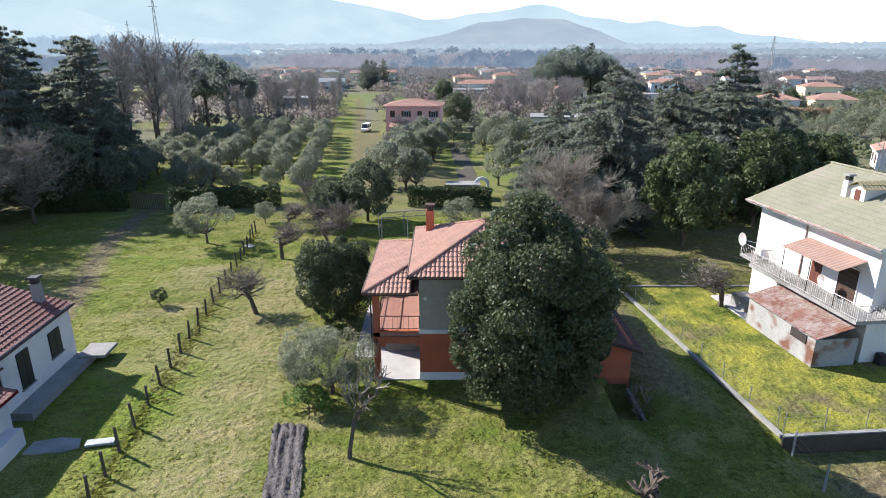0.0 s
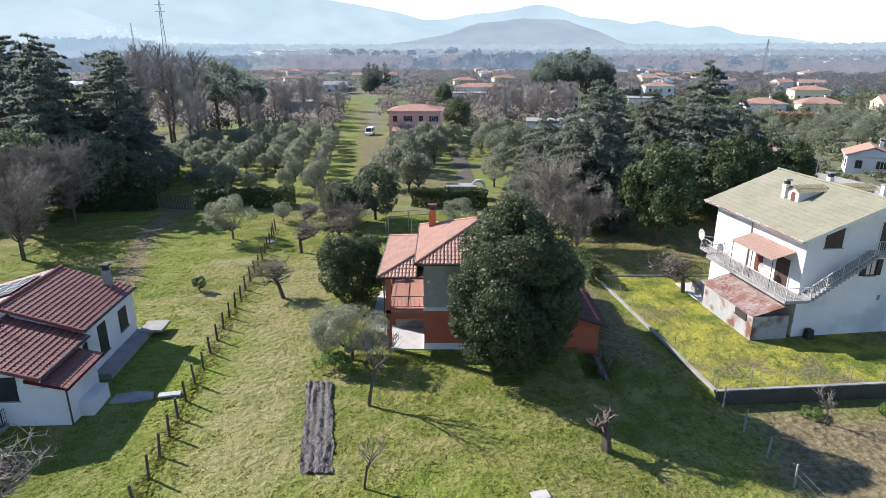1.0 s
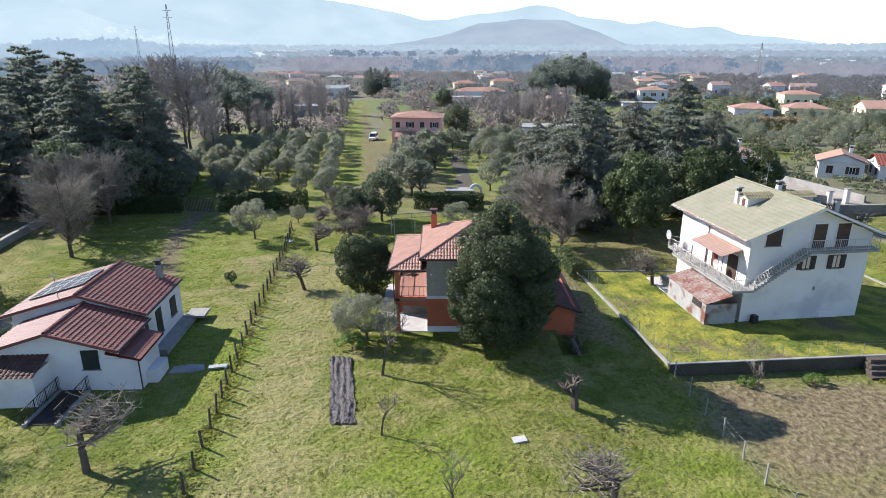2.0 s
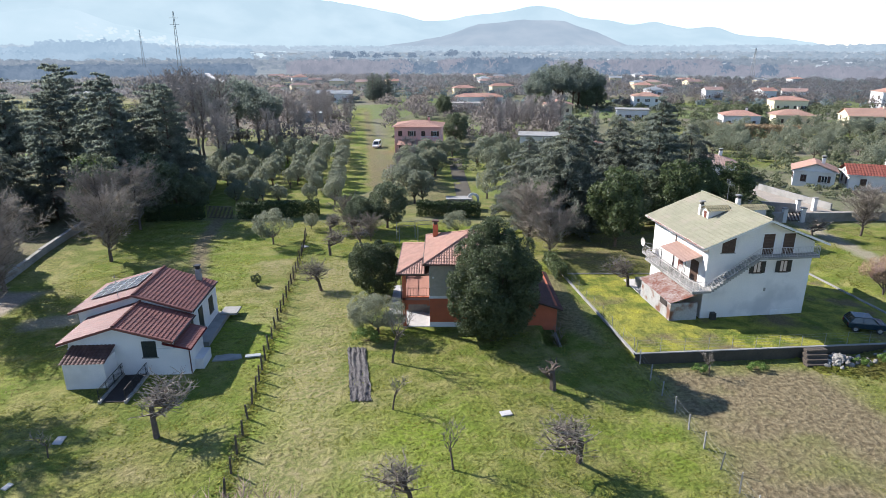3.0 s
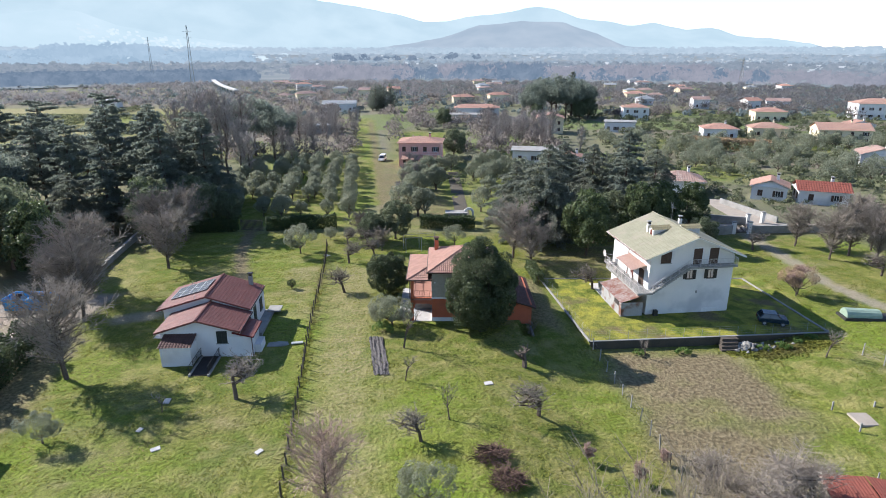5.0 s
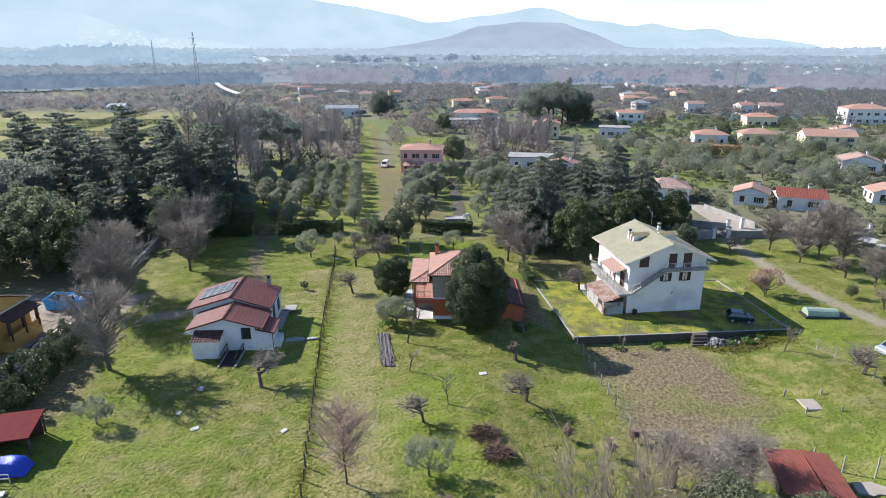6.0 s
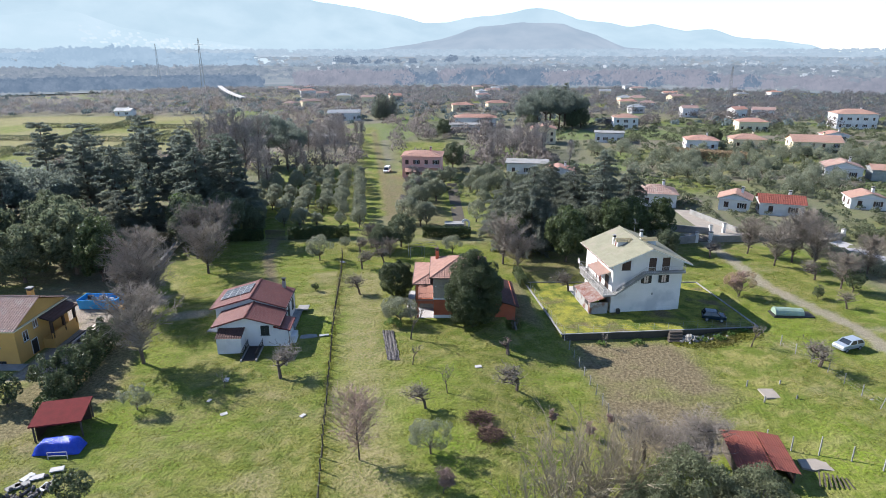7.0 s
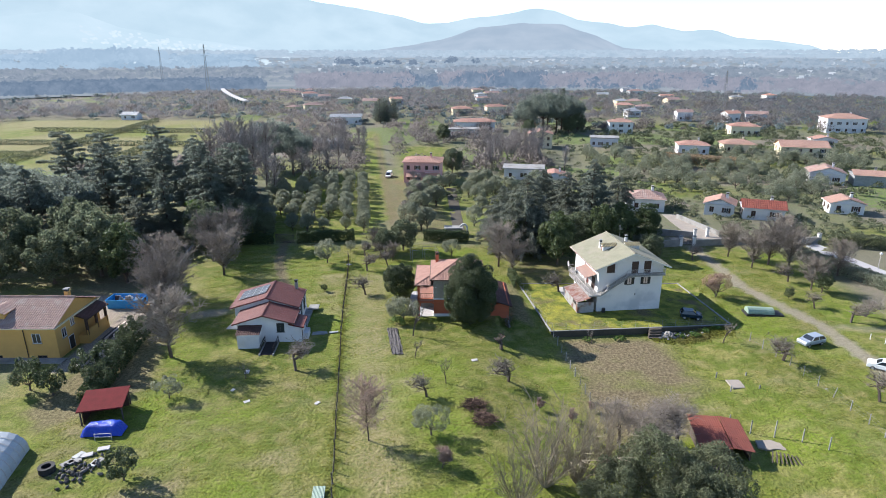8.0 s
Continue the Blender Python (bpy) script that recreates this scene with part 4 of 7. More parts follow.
def garage():
    ob = thing("garage", 7.9, 27.9, 0, 0, "low orange outbuilding with a brown tiled lean-to roof", "garage")
    w, d = 2.9, 9.5
    Geo().box(-1.55, 0, -1.7, 1.35, d, 2.0).box(2.75, 0, -1.7, w, d, 2.0).box(1.35, 0, -0.55, 2.75, d, 2.0).part("wall", "orange", ob)
    Geo().box(0, -0.03, -0.9, 1.3, 0.0, -0.45).part("plinth", "white", ob)
    # dark panel across the opening, painted as the shade within
    Geo().box(1.35, 0.4, -1.7, 2.75, 0.5, -0.5).part("door", "interior", ob, "dark panel for the shade in the basement doorway")
    r = Geo()
    tiled(r, (w + 0.45, -0.5, 1.75), (w + 0.45, d + 0.3, 1.75), (-4.95, 0, 1.6), row=0.45)
    r.part("roof", "brownred", ob)
    Geo().slab([(w + 0.45, -0.5, 1.74), (w + 0.45, d + 0.3, 1.74), (-1.6, d + 0.3, 3.34), (-1.6, -0.5, 3.34)], 0.14).part("eaves_board", "brownwood", ob)
    Geo().box(1.15, -3.6, -1.75, 1.35, 0, -0.8).box(2.75, -3.6, -1.75, 2.95, 0, -0.8).part("ramp_wall", "concrete", ob)
    return ob


garage()


# ---- the white bungalow with red roofs ----
def bungalow():
    ob = thing("house", -21.2, 18.2, 0, 3.5, "white single-storey bungalow with red-brown tiled gable roofs and solar panels", "house")
    wall = gable_walls(9.6, 6.6, -0.2, 3.45, 4.75)
    for i, v in enumerate(wall.v):
        wall.v[i] = (v[0] - 9.9, v[1] + 5.2, v[2])
    wall.part("main_wall", "white", ob)
    low = gable_walls(8.0, 5.4, -0.2, 3.05, 4.2)
    for i, v in enumerate(low.v):
        low.v[i] = (v[0] - 8.4, v[1] + 0.35, v[2])
    low.part("front_wall", "white", ob)

    def gable(x0, x1, mid, y0, y1, ze, zt, name):
        r = Geo()
        tiled(r, (x1, y0, ze), (x1, y1, ze), (mid - x1, 0, zt - ze), pitch=0.3, row=0.34, amp=0.045, step=0.05)
        tiled(r, (x0, y1, ze), (x0, y0, ze), (mid - x0, 0, zt - ze), pitch=0.3, row=0.34, amp=0.045, step=0.05)
        p = r.part(name, "redtile", ob)
        Geo().slab([(x0, y0, ze - 0.03), (mid, y0, zt - 0.03), (mid, y1, zt - 0.03), (x0, y1, ze - 0.03)], 0.16).slab([(mid, y0, zt - 0.03), (x1, y0, ze - 0.03), (x1, y1, ze - 0.03), (mid, y1, zt - 0.03)], 0.16).part("verge_board", "white", ob)
        caps(Geo(), (mid, y0, zt + 0.05), (mid, y1, zt + 0.05), 0.13).part("ridge", "redtile", ob)
        edge = Geo()
        for x, z in ((x0, ze), (x1, ze)):
            edge.beam((x, y0 - 0.02, z - 0.02), (mid, y0 - 0.02, zt - 0.02), 0.12, 0.2)
        edge.part("verge_tiles", "redtile", ob)
        Geo().tube((x1 + 0.05, y0, ze - 0.06), (x1 + 0.05, y1, ze - 0.06), 0.07, 0.07, 6).part("gutter", "brownred", ob)

    gable(-10.6, -0.2, -5.0, 4.9, 12.2, 3.5, 5.1, "main_roof")
    gable(-9.0, -0.1, -4.55, -0.15, 5.1, 3.1, 4.45, "front_roof")
    chimney(ob, -1.6, 11.4, 3.9, 5.1, 0.45, "concrete", "darkiron")
    # porch at the corner
    Geo().box(-1.9, 0.3, -0.2, 0.85, 3.6, 2.35).part("porch_wall", "white", ob)
    pr = Geo()
    tiled(pr, (1.15, 0.0, 2.4), (1.15, 4.1, 2.4), (-2.2, 0, 0.55), pitch=0.3, row=0.34, amp=0.03)
    pr.part("porch_roof", "redtile", ob, "dark red-brown lean-to roof")
    Geo().slab([(1.15, 0.0, 2.38), (1.15, 4.1, 2.38), (-1.05, 4.1, 2.93), (-1.05, 0.0, 2.93)], 0.12).part("porch_soffit", "crimson", ob)
    Geo().box(0.85, 1.2, -0.2, 1.55, 3.2, 0.9).part("step_block", "white", ob)
    Geo().tube((0.9, 0.25, 0.0), (0.9, 0.25, 2.3), 0.05, 0.05, 6).part("downpipe", "brownred", ob)
    # lean-to with barrel tiles
    Geo().box(-8.0, -1.6, -0.3, -4.9, 0.6, 2.25).part("store_wall", "white", ob)
    ar = Geo()
    tiled(ar, (-8.15, -1.85, 2.2), (-4.75, -1.85, 2.2), (0, 2.3, 0.6), pitch=0.3, row=0.34, amp=0.06)
    ar.part("store_roof", "brownred", ob)
    # shutters
    opening(ob, -2.2, 0.35, 1.6, 1.1, 1.4, "front")
    opening(ob, -0.3, 7.0, 1.0, 1.0, 2.0, "right")
    opening(ob, -0.3, 9.9, 1.3, 1.1, 1.5, "right")
    opening(ob, -0.42, 5.05, 1.3, 0.5, 1.3, "right")
    # sunken stair with railings
    Geo().box(-4.6, -3.9, -0.3, -4.4, 0.3, 0.25).box(-2.7, -3.9, -0.3, -2.5, 0.3, 0.25).part("stairwell_wall", "concrete", ob)
    # flat lid at ground level, coloured as the shade down the stair
    Geo().box(-4.4, -3.7, -0.28, -2.7, 0.33, 0.09).part("stairwell_shade", "interior", ob, "dark lid for the shade in the sunken stair")
    railing(ob, "stair_railing", [(-4.5, -3.8, 0.25), (-4.5, 0.3, 0.25)], 0.9, 0.16, "darkiron")
    railing(ob, "stair_railing", [(-2.6, -3.8, 0.25), (-2.6, 0.3, 0.25)], 0.9, 0.16, "darkiron")
    # side terrace
    Geo().box(-0.3, 5.2, -0.2, 0.75, 11.9, 0.4).part("terrace", "concrete", ob)
    Geo().box(0.1, 11.0, 0.4, 1.7, 12.7, 0.58).part("terrace_slab", "concrete", ob)
    # solar panels on the slope
    k = 1.6 / 5.6
    for i in range(4):
        for j in range(2):
            x = -9.7 + i * 1.05
            y = 7.2 + j * 1.75
            z = 3.5 + (x + 10.6) * k + 0.18
            p = Geo().slab([(x, y, z), (x + 1.0, y, z + k), (x + 1.0, y + 1.7, z + k), (x, y + 1.7, z)], 0.05).part("solar_panel", "panel", ob)
            g = Geo()
            for a, b in (((x, y, z), (x + 1, y, z + k)), ((x, y + 1.7, z), (x + 1, y + 1.7, z + k)), ((x, y, z), (x, y + 1.7, z)), ((x + 1, y, z + k), (x + 1, y + 1.7, z + k)), ((x, y + 0.85, z), (x + 1, y + 0.85, z + k))):
                g.beam(Vector(a) + Vector((0, 0, 0.01)), Vector(b) + Vector((0, 0, 0.01)), 0.04)
            g.part("panel_frame", "zinc", p)
    m = Geo().tube((-6.2, 4.95, 4.6), (-6.2, 4.95, 7.0), 0.025, 0.02, 5)
    for q in range(4):
        m.tube((-6.6 + 0.08 * q, 4.95, 6.5 + 0.12 * q), (-5.8 - 0.08 * q, 4.95, 6.5 + 0.12 * q), 0.012, 0.012, 4)
    m.part("aerial", "wire", ob)
    return ob


bungalow()
slab = thing("paving_slab", -18.0, 21.4, 0, 8, "broken pale concrete slab lying in the grass", "slab")
Geo().prism([(-1.6, -0.5), (0.1, -0.6), (0.8, -0.3), (0.6, 0.4), (-0.4, 0.6), (-1.5, 0.4)], -0.1, 0.05).part("slab", "concrete", slab)
board = thing("board", -16.3, 21.5, 0.05, 12, "pale board lying on the grass", "board")
Geo().box(-0.65, -0.25, 0, 0.65, 0.25, 0.1, 0.02).part("board", "zinc", board)


# ---- the white house with outside stair ----
def white_house():
    ob = thing("house", 25.35, 29.9, -0.25, 7.0, "three-level white house with mossy gable roof and outside staircase", "house")
    w, d, ze, zt, mid = 10.9, 11.2, 7.55, 9.85, 5.45
    gable_walls(w, d, -1.2, ze, zt, mid).part("wall", "oldwhite", ob)
    r = Geo()
    x0, x1, y0, y1 = -0.95, w + 1.0, -0.85, d + 0.6
    kz = (zt + 0.22 - ze) / (mid + 0.95)
    el = ze - 0.0
    tiled(r, (x1, y0, el), (x1, y1, el), (mid - x1, 0, zt + 0.25 - el), pitch=0.34, row=0.5, amp=0.012, step=0.02)
    tiled(r, (x0, y1, el), (x0, y0, el), (mid - x0, 0, zt + 0.25 - el), pitch=0.34, row=0.5, amp=0.012, step=0.02)
    r.part("roof", "mossroof", ob, "moss-grown olive-grey roof")
    zt2 = zt + 0.22
    Geo().slab([(x0, y0, el - 0.02), (mid, y0, zt2), (mid, y1, zt2), (x0, y1, el - 0.02)], 0.2).slab([(mid, y0, zt2), (x1, y0, el - 0.02), (x1, y1, el - 0.02), (mid, y1, zt2)], 0.2).part("eaves_slab", "palewall", ob)
    caps(Geo(), (mid, y0, zt2 + 0.06), (mid, y1, zt2 + 0.06), 0.12).part("ridge", "mossroof", ob)
    Geo().tube((x0 - 0.06, y0, el - 0.06), (x0 - 0.06, y1, el - 0.06), 0.08, 0.08, 6).tube((-0.06, 6.2, 0.0), (-0.06, 6.2, el - 0.2), 0.055, 0.055, 6).part("gutter", "rust", ob)
    # dormers and chimneys
    for side, y in ((-1, 4.7), (1, 4.7)):
        xo, xi = mid + side * 3.15, mid + side * 0.7
        dm = Geo().box(min(xo, xi), y, zt - 1.7, max(xo, xi), y + 1.15, zt - 0.18).part("dormer", "oldwhite", ob)
        peak = Geo()
        peak.v += [(xo, y, zt - 0.18), (xo, y + 1.15, zt - 0.18), (xo, y + 0.575, zt + 0.14), (xi, y, zt - 0.18), (xi, y + 1.15, zt - 0.18), (xi, y + 0.575, zt + 0.14)]
        peak.f += [(0, 1, 2), (3, 5, 4), (0, 2, 5, 3), (1, 4, 5, 2)]
        peak.part("dormer_gable", "oldwhite", dm)
        tr = Geo()
        xe = mid + side * 3.4
        for lo, way in ((y - 0.22, 0.8), (y + 1.37, -0.8)):
            p, q = (xe, lo, zt - 0.22), (xi, lo, zt - 0.22)
            if (side < 0) != (way > 0):
                p, q = q, p
            tiled(tr, p, q, (0, way, 0.44), pitch=0.26, row=0.4, amp=0.06)
        tr.part("dormer_roof", "mosstile", dm)
        Geo().box(xo - 0.03, y + 0.36, zt - 1.1, xo + 0.03, y + 0.8, zt - 0.3).part("dormer_shutter", "redwood", dm)
    chimney(ob, mid - 3.0, 6.4, zt - 1.6, zt + 0.1, 0.42, "oldwhite")
    chimney(ob, mid + 2.4, 8.5, zt - 1.2, zt + 0.1, 0.4, "oldwhite")
    m = Geo().tube((mid + 1.4, 9.0, zt - 0.6), (mid + 1.4, 9.0, zt + 2.2), 0.03, 0.025, 5)
    for q in range(6):
        m.tube((mid + 1.0 + 0.05 * q, 8.6 + 0.16 * q, zt + 1.5 + 0.1 * q), (mid + 1.8 - 0.05 * q, 8.6 + 0.16 * q, zt + 1.5 + 0.1 * q), 0.014, 0.014, 4)
    m.tube((mid + 1.4, 8.5, zt + 1.45), (mid + 1.4, 9.6, zt + 2.1), 0.018, 0.018, 4)
    m.part("aerial", "wire", ob)
    # upper balcony on the gable side and its stair
    zb = 6.45
    Geo().box(4.6, -1.1, zb - 0.2, w - 0.1, 0, zb).part("upper_balcony", "concrete", ob)
    railing(ob, "balcony_railing", [(4.6, -1.02, zb), (w - 0.15, -1.02, zb), (w - 0.15, -0.05, zb)], 0.95, 0.16)
    zl, n = 3.3, 17
    steps = Geo()
    for k in range(n):
        xs0 = 4.6 - (k + 1) * 0.26
        zz = zb - (k + 1) * (zb - zl) / (n + 1)
        Geo().box(xs0, -1.05, zz - 0.28, xs0 + 0.3, -0.01, zz).part("step", "concrete", ob)
    railing(ob, "stair_railing", [(0.15, -1.02, zl + 0.12), (4.6, -1.02, zb)], 0.95, 0.16)
    # side balcony with awning
    Geo().box(-1.75, -1.05, zl - 0.22, 0.2, 9.2, zl).part("side_balcony", "concrete", ob)
    railing(ob, "balcony_railing", [(0.2, -1.02, zl), (-1.7, -1.02, zl), (-1.7, 9.15, zl), (0, 9.15, zl)], 0.95, 0.16)
    aw = Geo()
    tiled(aw, (-1.9, 6.0, 5.65), (-1.9, 0.9, 5.65), (1.9, 0, 0.55), pitch=0.3, row=2.2, amp=0.05, step=0.0)
    aw.part("awning", "canopy", ob, "ribbed pink-brown canopy")
    for y in (1.0, 3.4, 5.9):
        Geo().tube((-1.65, y, zl), (-1.65, y, 5.7), 0.03, 0.03, 5).part("awning_post", "darkiron", ob)
    opening(ob, 0, 2.0, zl, 1.5, 2.15, "left", "brownwood", "door")
    opening(ob, 0, 4.7, zl + 0.05, 1.0, 2.1, "left", "redwood", "door")
    dish = Geo()
    for k in range(10):
        a, b = math.tau * k / 10, math.tau * (k + 1) / 10
        dish.face((-0.9, 2.9, 4.3), (-1.05, 2.9 + 0.42 * math.cos(a), 4.3 + 0.42 * math.sin(a)), (-1.05, 2.9 + 0.42 * math.cos(b), 4.3 + 0.42 * math.sin(b)))
        dish.face((-0.88, 2.9, 4.3), (-1.03, 2.9 + 0.42 * math.cos(b), 4.3 + 0.42 * math.sin(b)), (-1.03, 2.9 + 0.42 * math.cos(a), 4.3 + 0.42 * math.sin(a)))
    dish.tube((-1.0, 2.9, 3.4), (-0.9, 2.9, 4.25), 0.03, 0.03, 5)
    dish.part("satellite_dish", "iron", ob)
    d2 = Geo()
    for k in range(10):
        a, b = math.tau * k / 10, math.tau * (k + 1) / 10
        d2.face((-1.2, 11.0, 4.6), (-1.35, 11 + 0.5 * math.cos(a), 4.6 + 0.5 * math.sin(a)), (-1.35, 11 + 0.5 * math.cos(b), 4.6 + 0.5 * math.sin(b)))
        d2.face((-1.18, 11.0, 4.6), (-1.33, 11 + 0.5 * math.cos(b), 4.6 + 0.5 * math.sin(b)), (-1.33, 11 + 0.5 * math.cos(a), 4.6 + 0.5 * math.sin(a)))
    d2.tube((0.05, 11.0, 4.2), (-1.2, 11.0, 4.5), 0.03, 0.03, 5)
    d2.part("satellite_dish", "iron", ob)
    Geo().box(-1.2, 9.6, zl - 0.1, 0.0, 11.2, zl + 0.05).part("rear_balcony", "concrete", ob)
    railing(ob, "balcony_railing", [(0, 9.6, zl), (-1.15, 9.6, zl), (-1.15, 11.2, zl)], 1.0, 0.2)
    # gable-side openings
    opening(ob, 1.95, 0, 6.75, 1.3, 1.5, "front", "brownwood")
    opening(ob, 6.0, 0, zb, 1.15, 2.05, "front", "brownwood", "door")
    opening(ob, 8.1, 0, zb, 1.2, 2.05, "front", "brownwood", "door")
    for x in (5.25, 8.0):
        win = opening(ob, x, 0, 4.55, 0.8, 1.2, "front", "darkiron", "open", "brownwood")
        Geo().box(-0.33, -0.03, 0.08, -0.04, -0.018, 1.12).box(0.04, -0.03, 0.08, 0.33, -0.018, 1.12).part("blind", "mortar", win, "pale drawn blind")
    Geo().box(6.3, -0.05, 2.6, 6.5, 0, 2.95).part("meter_box", "concrete", ob)
    Geo().box(0.9, -0.6, 0.0, 1.4, -0.1, 0.7, 0.03).part("bin", "darkiron", ob)
    Geo().box(7.4, -0.03, 0.0, 9.8, 0.0, 0.55).part("repaired_patch", "palewall", ob)
    # lean-to of corrugated sheets under the side balcony
    Geo().box(-3.3, -0.2, -0.6, -3.15, 6.3, 1.95).box(-3.15, -0.2, -0.6, -0.5, -0.05, 1.8).part("lean_to_wall", "shabby", ob, "weathered sheet-metal lean-to")
    lr = Geo()
    tiled(lr, (-3.55, 6.5, 1.95), (-3.55, -0.5, 1.95), (2.6, 0, 0.75), pitch=0.2, row=1.4, amp=0.03, step=0.02)
    lr.part("lean_to_roof", "rust", ob, "rusty corrugated roof")
    Geo().box(-3.36, 0.5, 1.2, -3.28, 1.9, 1.75).part("lean_to_window", "interior", ob)
    Geo().box(-3.2, 6.4, -0.6, -1.6, 11.0, 0.12).part("side_path", "paving", ob)
    Geo().box(-2.6, 7.6, 0.1, -1.4, 9.4, 1.0).part("store_box", "concrete", ob)
    return ob


white_house()

# terrace of the white house
Geo0 = Geo().prism(TERRACE, -2.2, -0.25)
lawn = structure(Geo0, "lawn", "lawn", "bright yellow-green lawn terrace round the white house")
kerbs = Geo()
for a, b, w, z in ((TERRACE[0], TERRACE[1], 0.28, -0.16), (TERRACE[1], TERRACE[2], 0.25, -0.1), (TERRACE[3], TERRACE[0], 0.26, -0.12), (TERRACE[2], TERRACE[3], 0.26, -0.14)):
    kerbs.beam((a[0], a[1], z - 0.1), (b[0], b[1], z - 0.1), w * 0.8, 0.2)
structure(kerbs, "kerb", "concrete", "pale concrete coping round the lawn terrace")
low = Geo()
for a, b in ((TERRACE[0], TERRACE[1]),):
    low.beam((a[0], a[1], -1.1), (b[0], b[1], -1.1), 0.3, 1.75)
structure(low, "wall_retaining", "darkwall", "dark retaining wall below the lawn")


# ---- trees and shrubs of the near plots ----
rng = np.random.default_rng(7)

tree = leafy_tree("magnolia_tree", "large dense dark-green magnolia in front of the orange house", rng, 0.9, (3.65, 3.5, 5.5), 98000, 0.19, "magnolia", 180, 0.95, 0.3, 0.5, 0.1, -0.9, 0.3, taper=0.07)
tree.matrix_basis = pose(4.4, 24.6, -0.35)
tree = leafy_tree("evergreen_shrub", "rounded dark evergreen shrub beside the orange house", rng, 0.6, (2.6, 2.5, 2.8), 34000, 0.19, "magnolia", 80, 0.7, 0.15, 0.5, 0.1, -0.9, 0.3, "shrub")
tree.matrix_basis = pose(-7.35, 35.6, 0)
tree = leafy_tree("olive_tree", "grey-green olive tree beside the porch", rng, 0.6, (2.65, 2.1, 1.55), 17000, 0.16, "olive", 60, 0.6, 0.16, 0.26, -0.3, -0.7)
tree.matrix_basis = pose(-6.1, 26.2, 0)
tree = leafy_tree("garden_shrub", "yellow-green low shrub under the olive tree", rng, 0.1, (1.3, 0.9, 0.5), 1500, 0.2, "bright", 14, 0.4, 0.05, 0.4, 0.0, -0.2, 0.0, "shrub")
tree.matrix_basis = pose(-7.0, 24.4, 0)

# bare trees: three habits, each copied over the plots
fruit = bare_tree("fruit_tree", "leafless pruned fruit tree standing in the grass", rng, 3.0, 2.4, "twig", 3, 0.17, 3, first=0.36, lean=0.82, up=0.02, split=3)
plant(fruit, [(-13.3, 36.7, 1.15), (-14.5, 48.6, 1.15), (-19.4, 10.0, 1.35), (8.8, 8.3, 1.25), (-1.8, 3.6, 1.0), (20.8, 38.6, 1.15, -0.25), (47.2, 13.2, 1.35),
              (51.2, 55.2, 1.1), (64.6, 25.7, 1.2), (68.3, 27.9, 1.2), (62.0, 31.0, 0.9), (-10.8, 52, 1.0), (-12.4, 57, 1.1), (-16, 58, 1.0), (64, 43, 1.2), (53.4, 2.7, 1.2)], rng, group="fruit trees")
stump = bare_tree("pollarded_tree", "gnarled pollarded fruit tree with a stumpy trunk", rng, 2.0, 1.4, "bark", 2, 0.3, 3, first=0.5, lean=0.7, up=0.1, split=3)
plant(stump, [(8.6, 16.9, 1.0)], rng)
slim = bare_tree("sapling", "slender leafless sapling in the grass", rng, 2.6, 0.9, "twig", 3, 0.07, 2, first=0.35, lean=0.5, up=0.2, split=2)
plant(slim, [(-3.7, 13.4, 1.0), (0.6, 6.7, 1.1), (41.5, 19.0, 1.3), (10.6, 24.4, 1.0), (60.5, 35.5, 0.9), (-25.5, 8.0, 0.8), (22.5, 20.5, 0.8), (-4.3, 20.4, 1.75)], rng, group="saplings")
red = ovoid_tree("lime_tree", "leafless reddish-twigged upright tree", rng, 8.4, 3.7, "redtwig", 0.2, 80, 0.11, 0.75, 6, 0.32, 0.85)
plant(red, [(-7.9, -5.3, 0.95)], rng)
tall = ovoid_tree("deciduous_tree", "tall leafless tree with a rounded twiggy crown", rng, 10.5, 5.2, "twig", 0.18, 84, 0.24, 0.6, 9, 0.42, 1.3)
plant(tall, [(-37.6, 13.8, 1.0), (-47.5, 36.0, 1.1), (-43.5, 27.5, 1.0), (-46.5, 30.5, 0.9), (59.4, 57.5, 0.7), (61.0, 50.6, 0.75), (65.3, 52.5, 0.85), (67.3, 49.0, 0.8), (70.5, 55, 0.75), (66, 39, 0.6), (75, 46, 0.7), (72, 61, 0.8)], rng, group="leafless trees")
broad = ovoid_tree("deciduous_tree", "leafless tree with a broad pale brown crown", rng, 9.5, 5.2, "twig", 0.16, 76, 0.22, 0.6, 9, 0.48, 1.2)
plant(broad, [(-41.5, 46.5, 0.95), (-46.5, 54.5, 1.05), (-44.5, 60.5, 1.0), (11.2, 51.5, 0.95), (13.5, 48.0, 0.7), (-14.4, 62, 0.5), (-10, 55, 0.4)], rng, group="broad leafless trees")
tree = shoots_shrub("hazel_stool", "broad many-stemmed leafless shrub with ochre shoots", rng, 8.0, 52, "palewig")
plant(tree, [(10.4, -11.5, 1.0), (13.8, -10.5, 0.95), (7.4, -15.0, 0.75), (17.0, -8.0, 0.8)], rng, group="ochre shrubs")
tree = bare_tree("fig_tree", "tangled leafless grey fruit tree", rng, 6.0, 2.2, "twig", 4, 0.24, 2, first=0.26, lean=0.8, up=0.05, split=3)
plant(tree, [(22.5, -6.0, 1.0), (26.0, -4.5, 1.0), (19.8, -4.0, 0.85)], rng, group="tangled fruit trees")
tree = leafy_tree("olive_tree", "wide grey-green olive tree by the rusty shed", rng, 0.8, (3.6, 3.0, 2.2), 15000, 0.2, "shrub", 50, 0.8, 0.2, 0.35, 0.0, -0.5)
plant(tree, [(20.6, -14.2, 1.4), (16.4, -15.8, 1.15), (25.4, -14.6, 1.2), (23.2, -17.5, 1.2)], rng, group="olives by the shed")
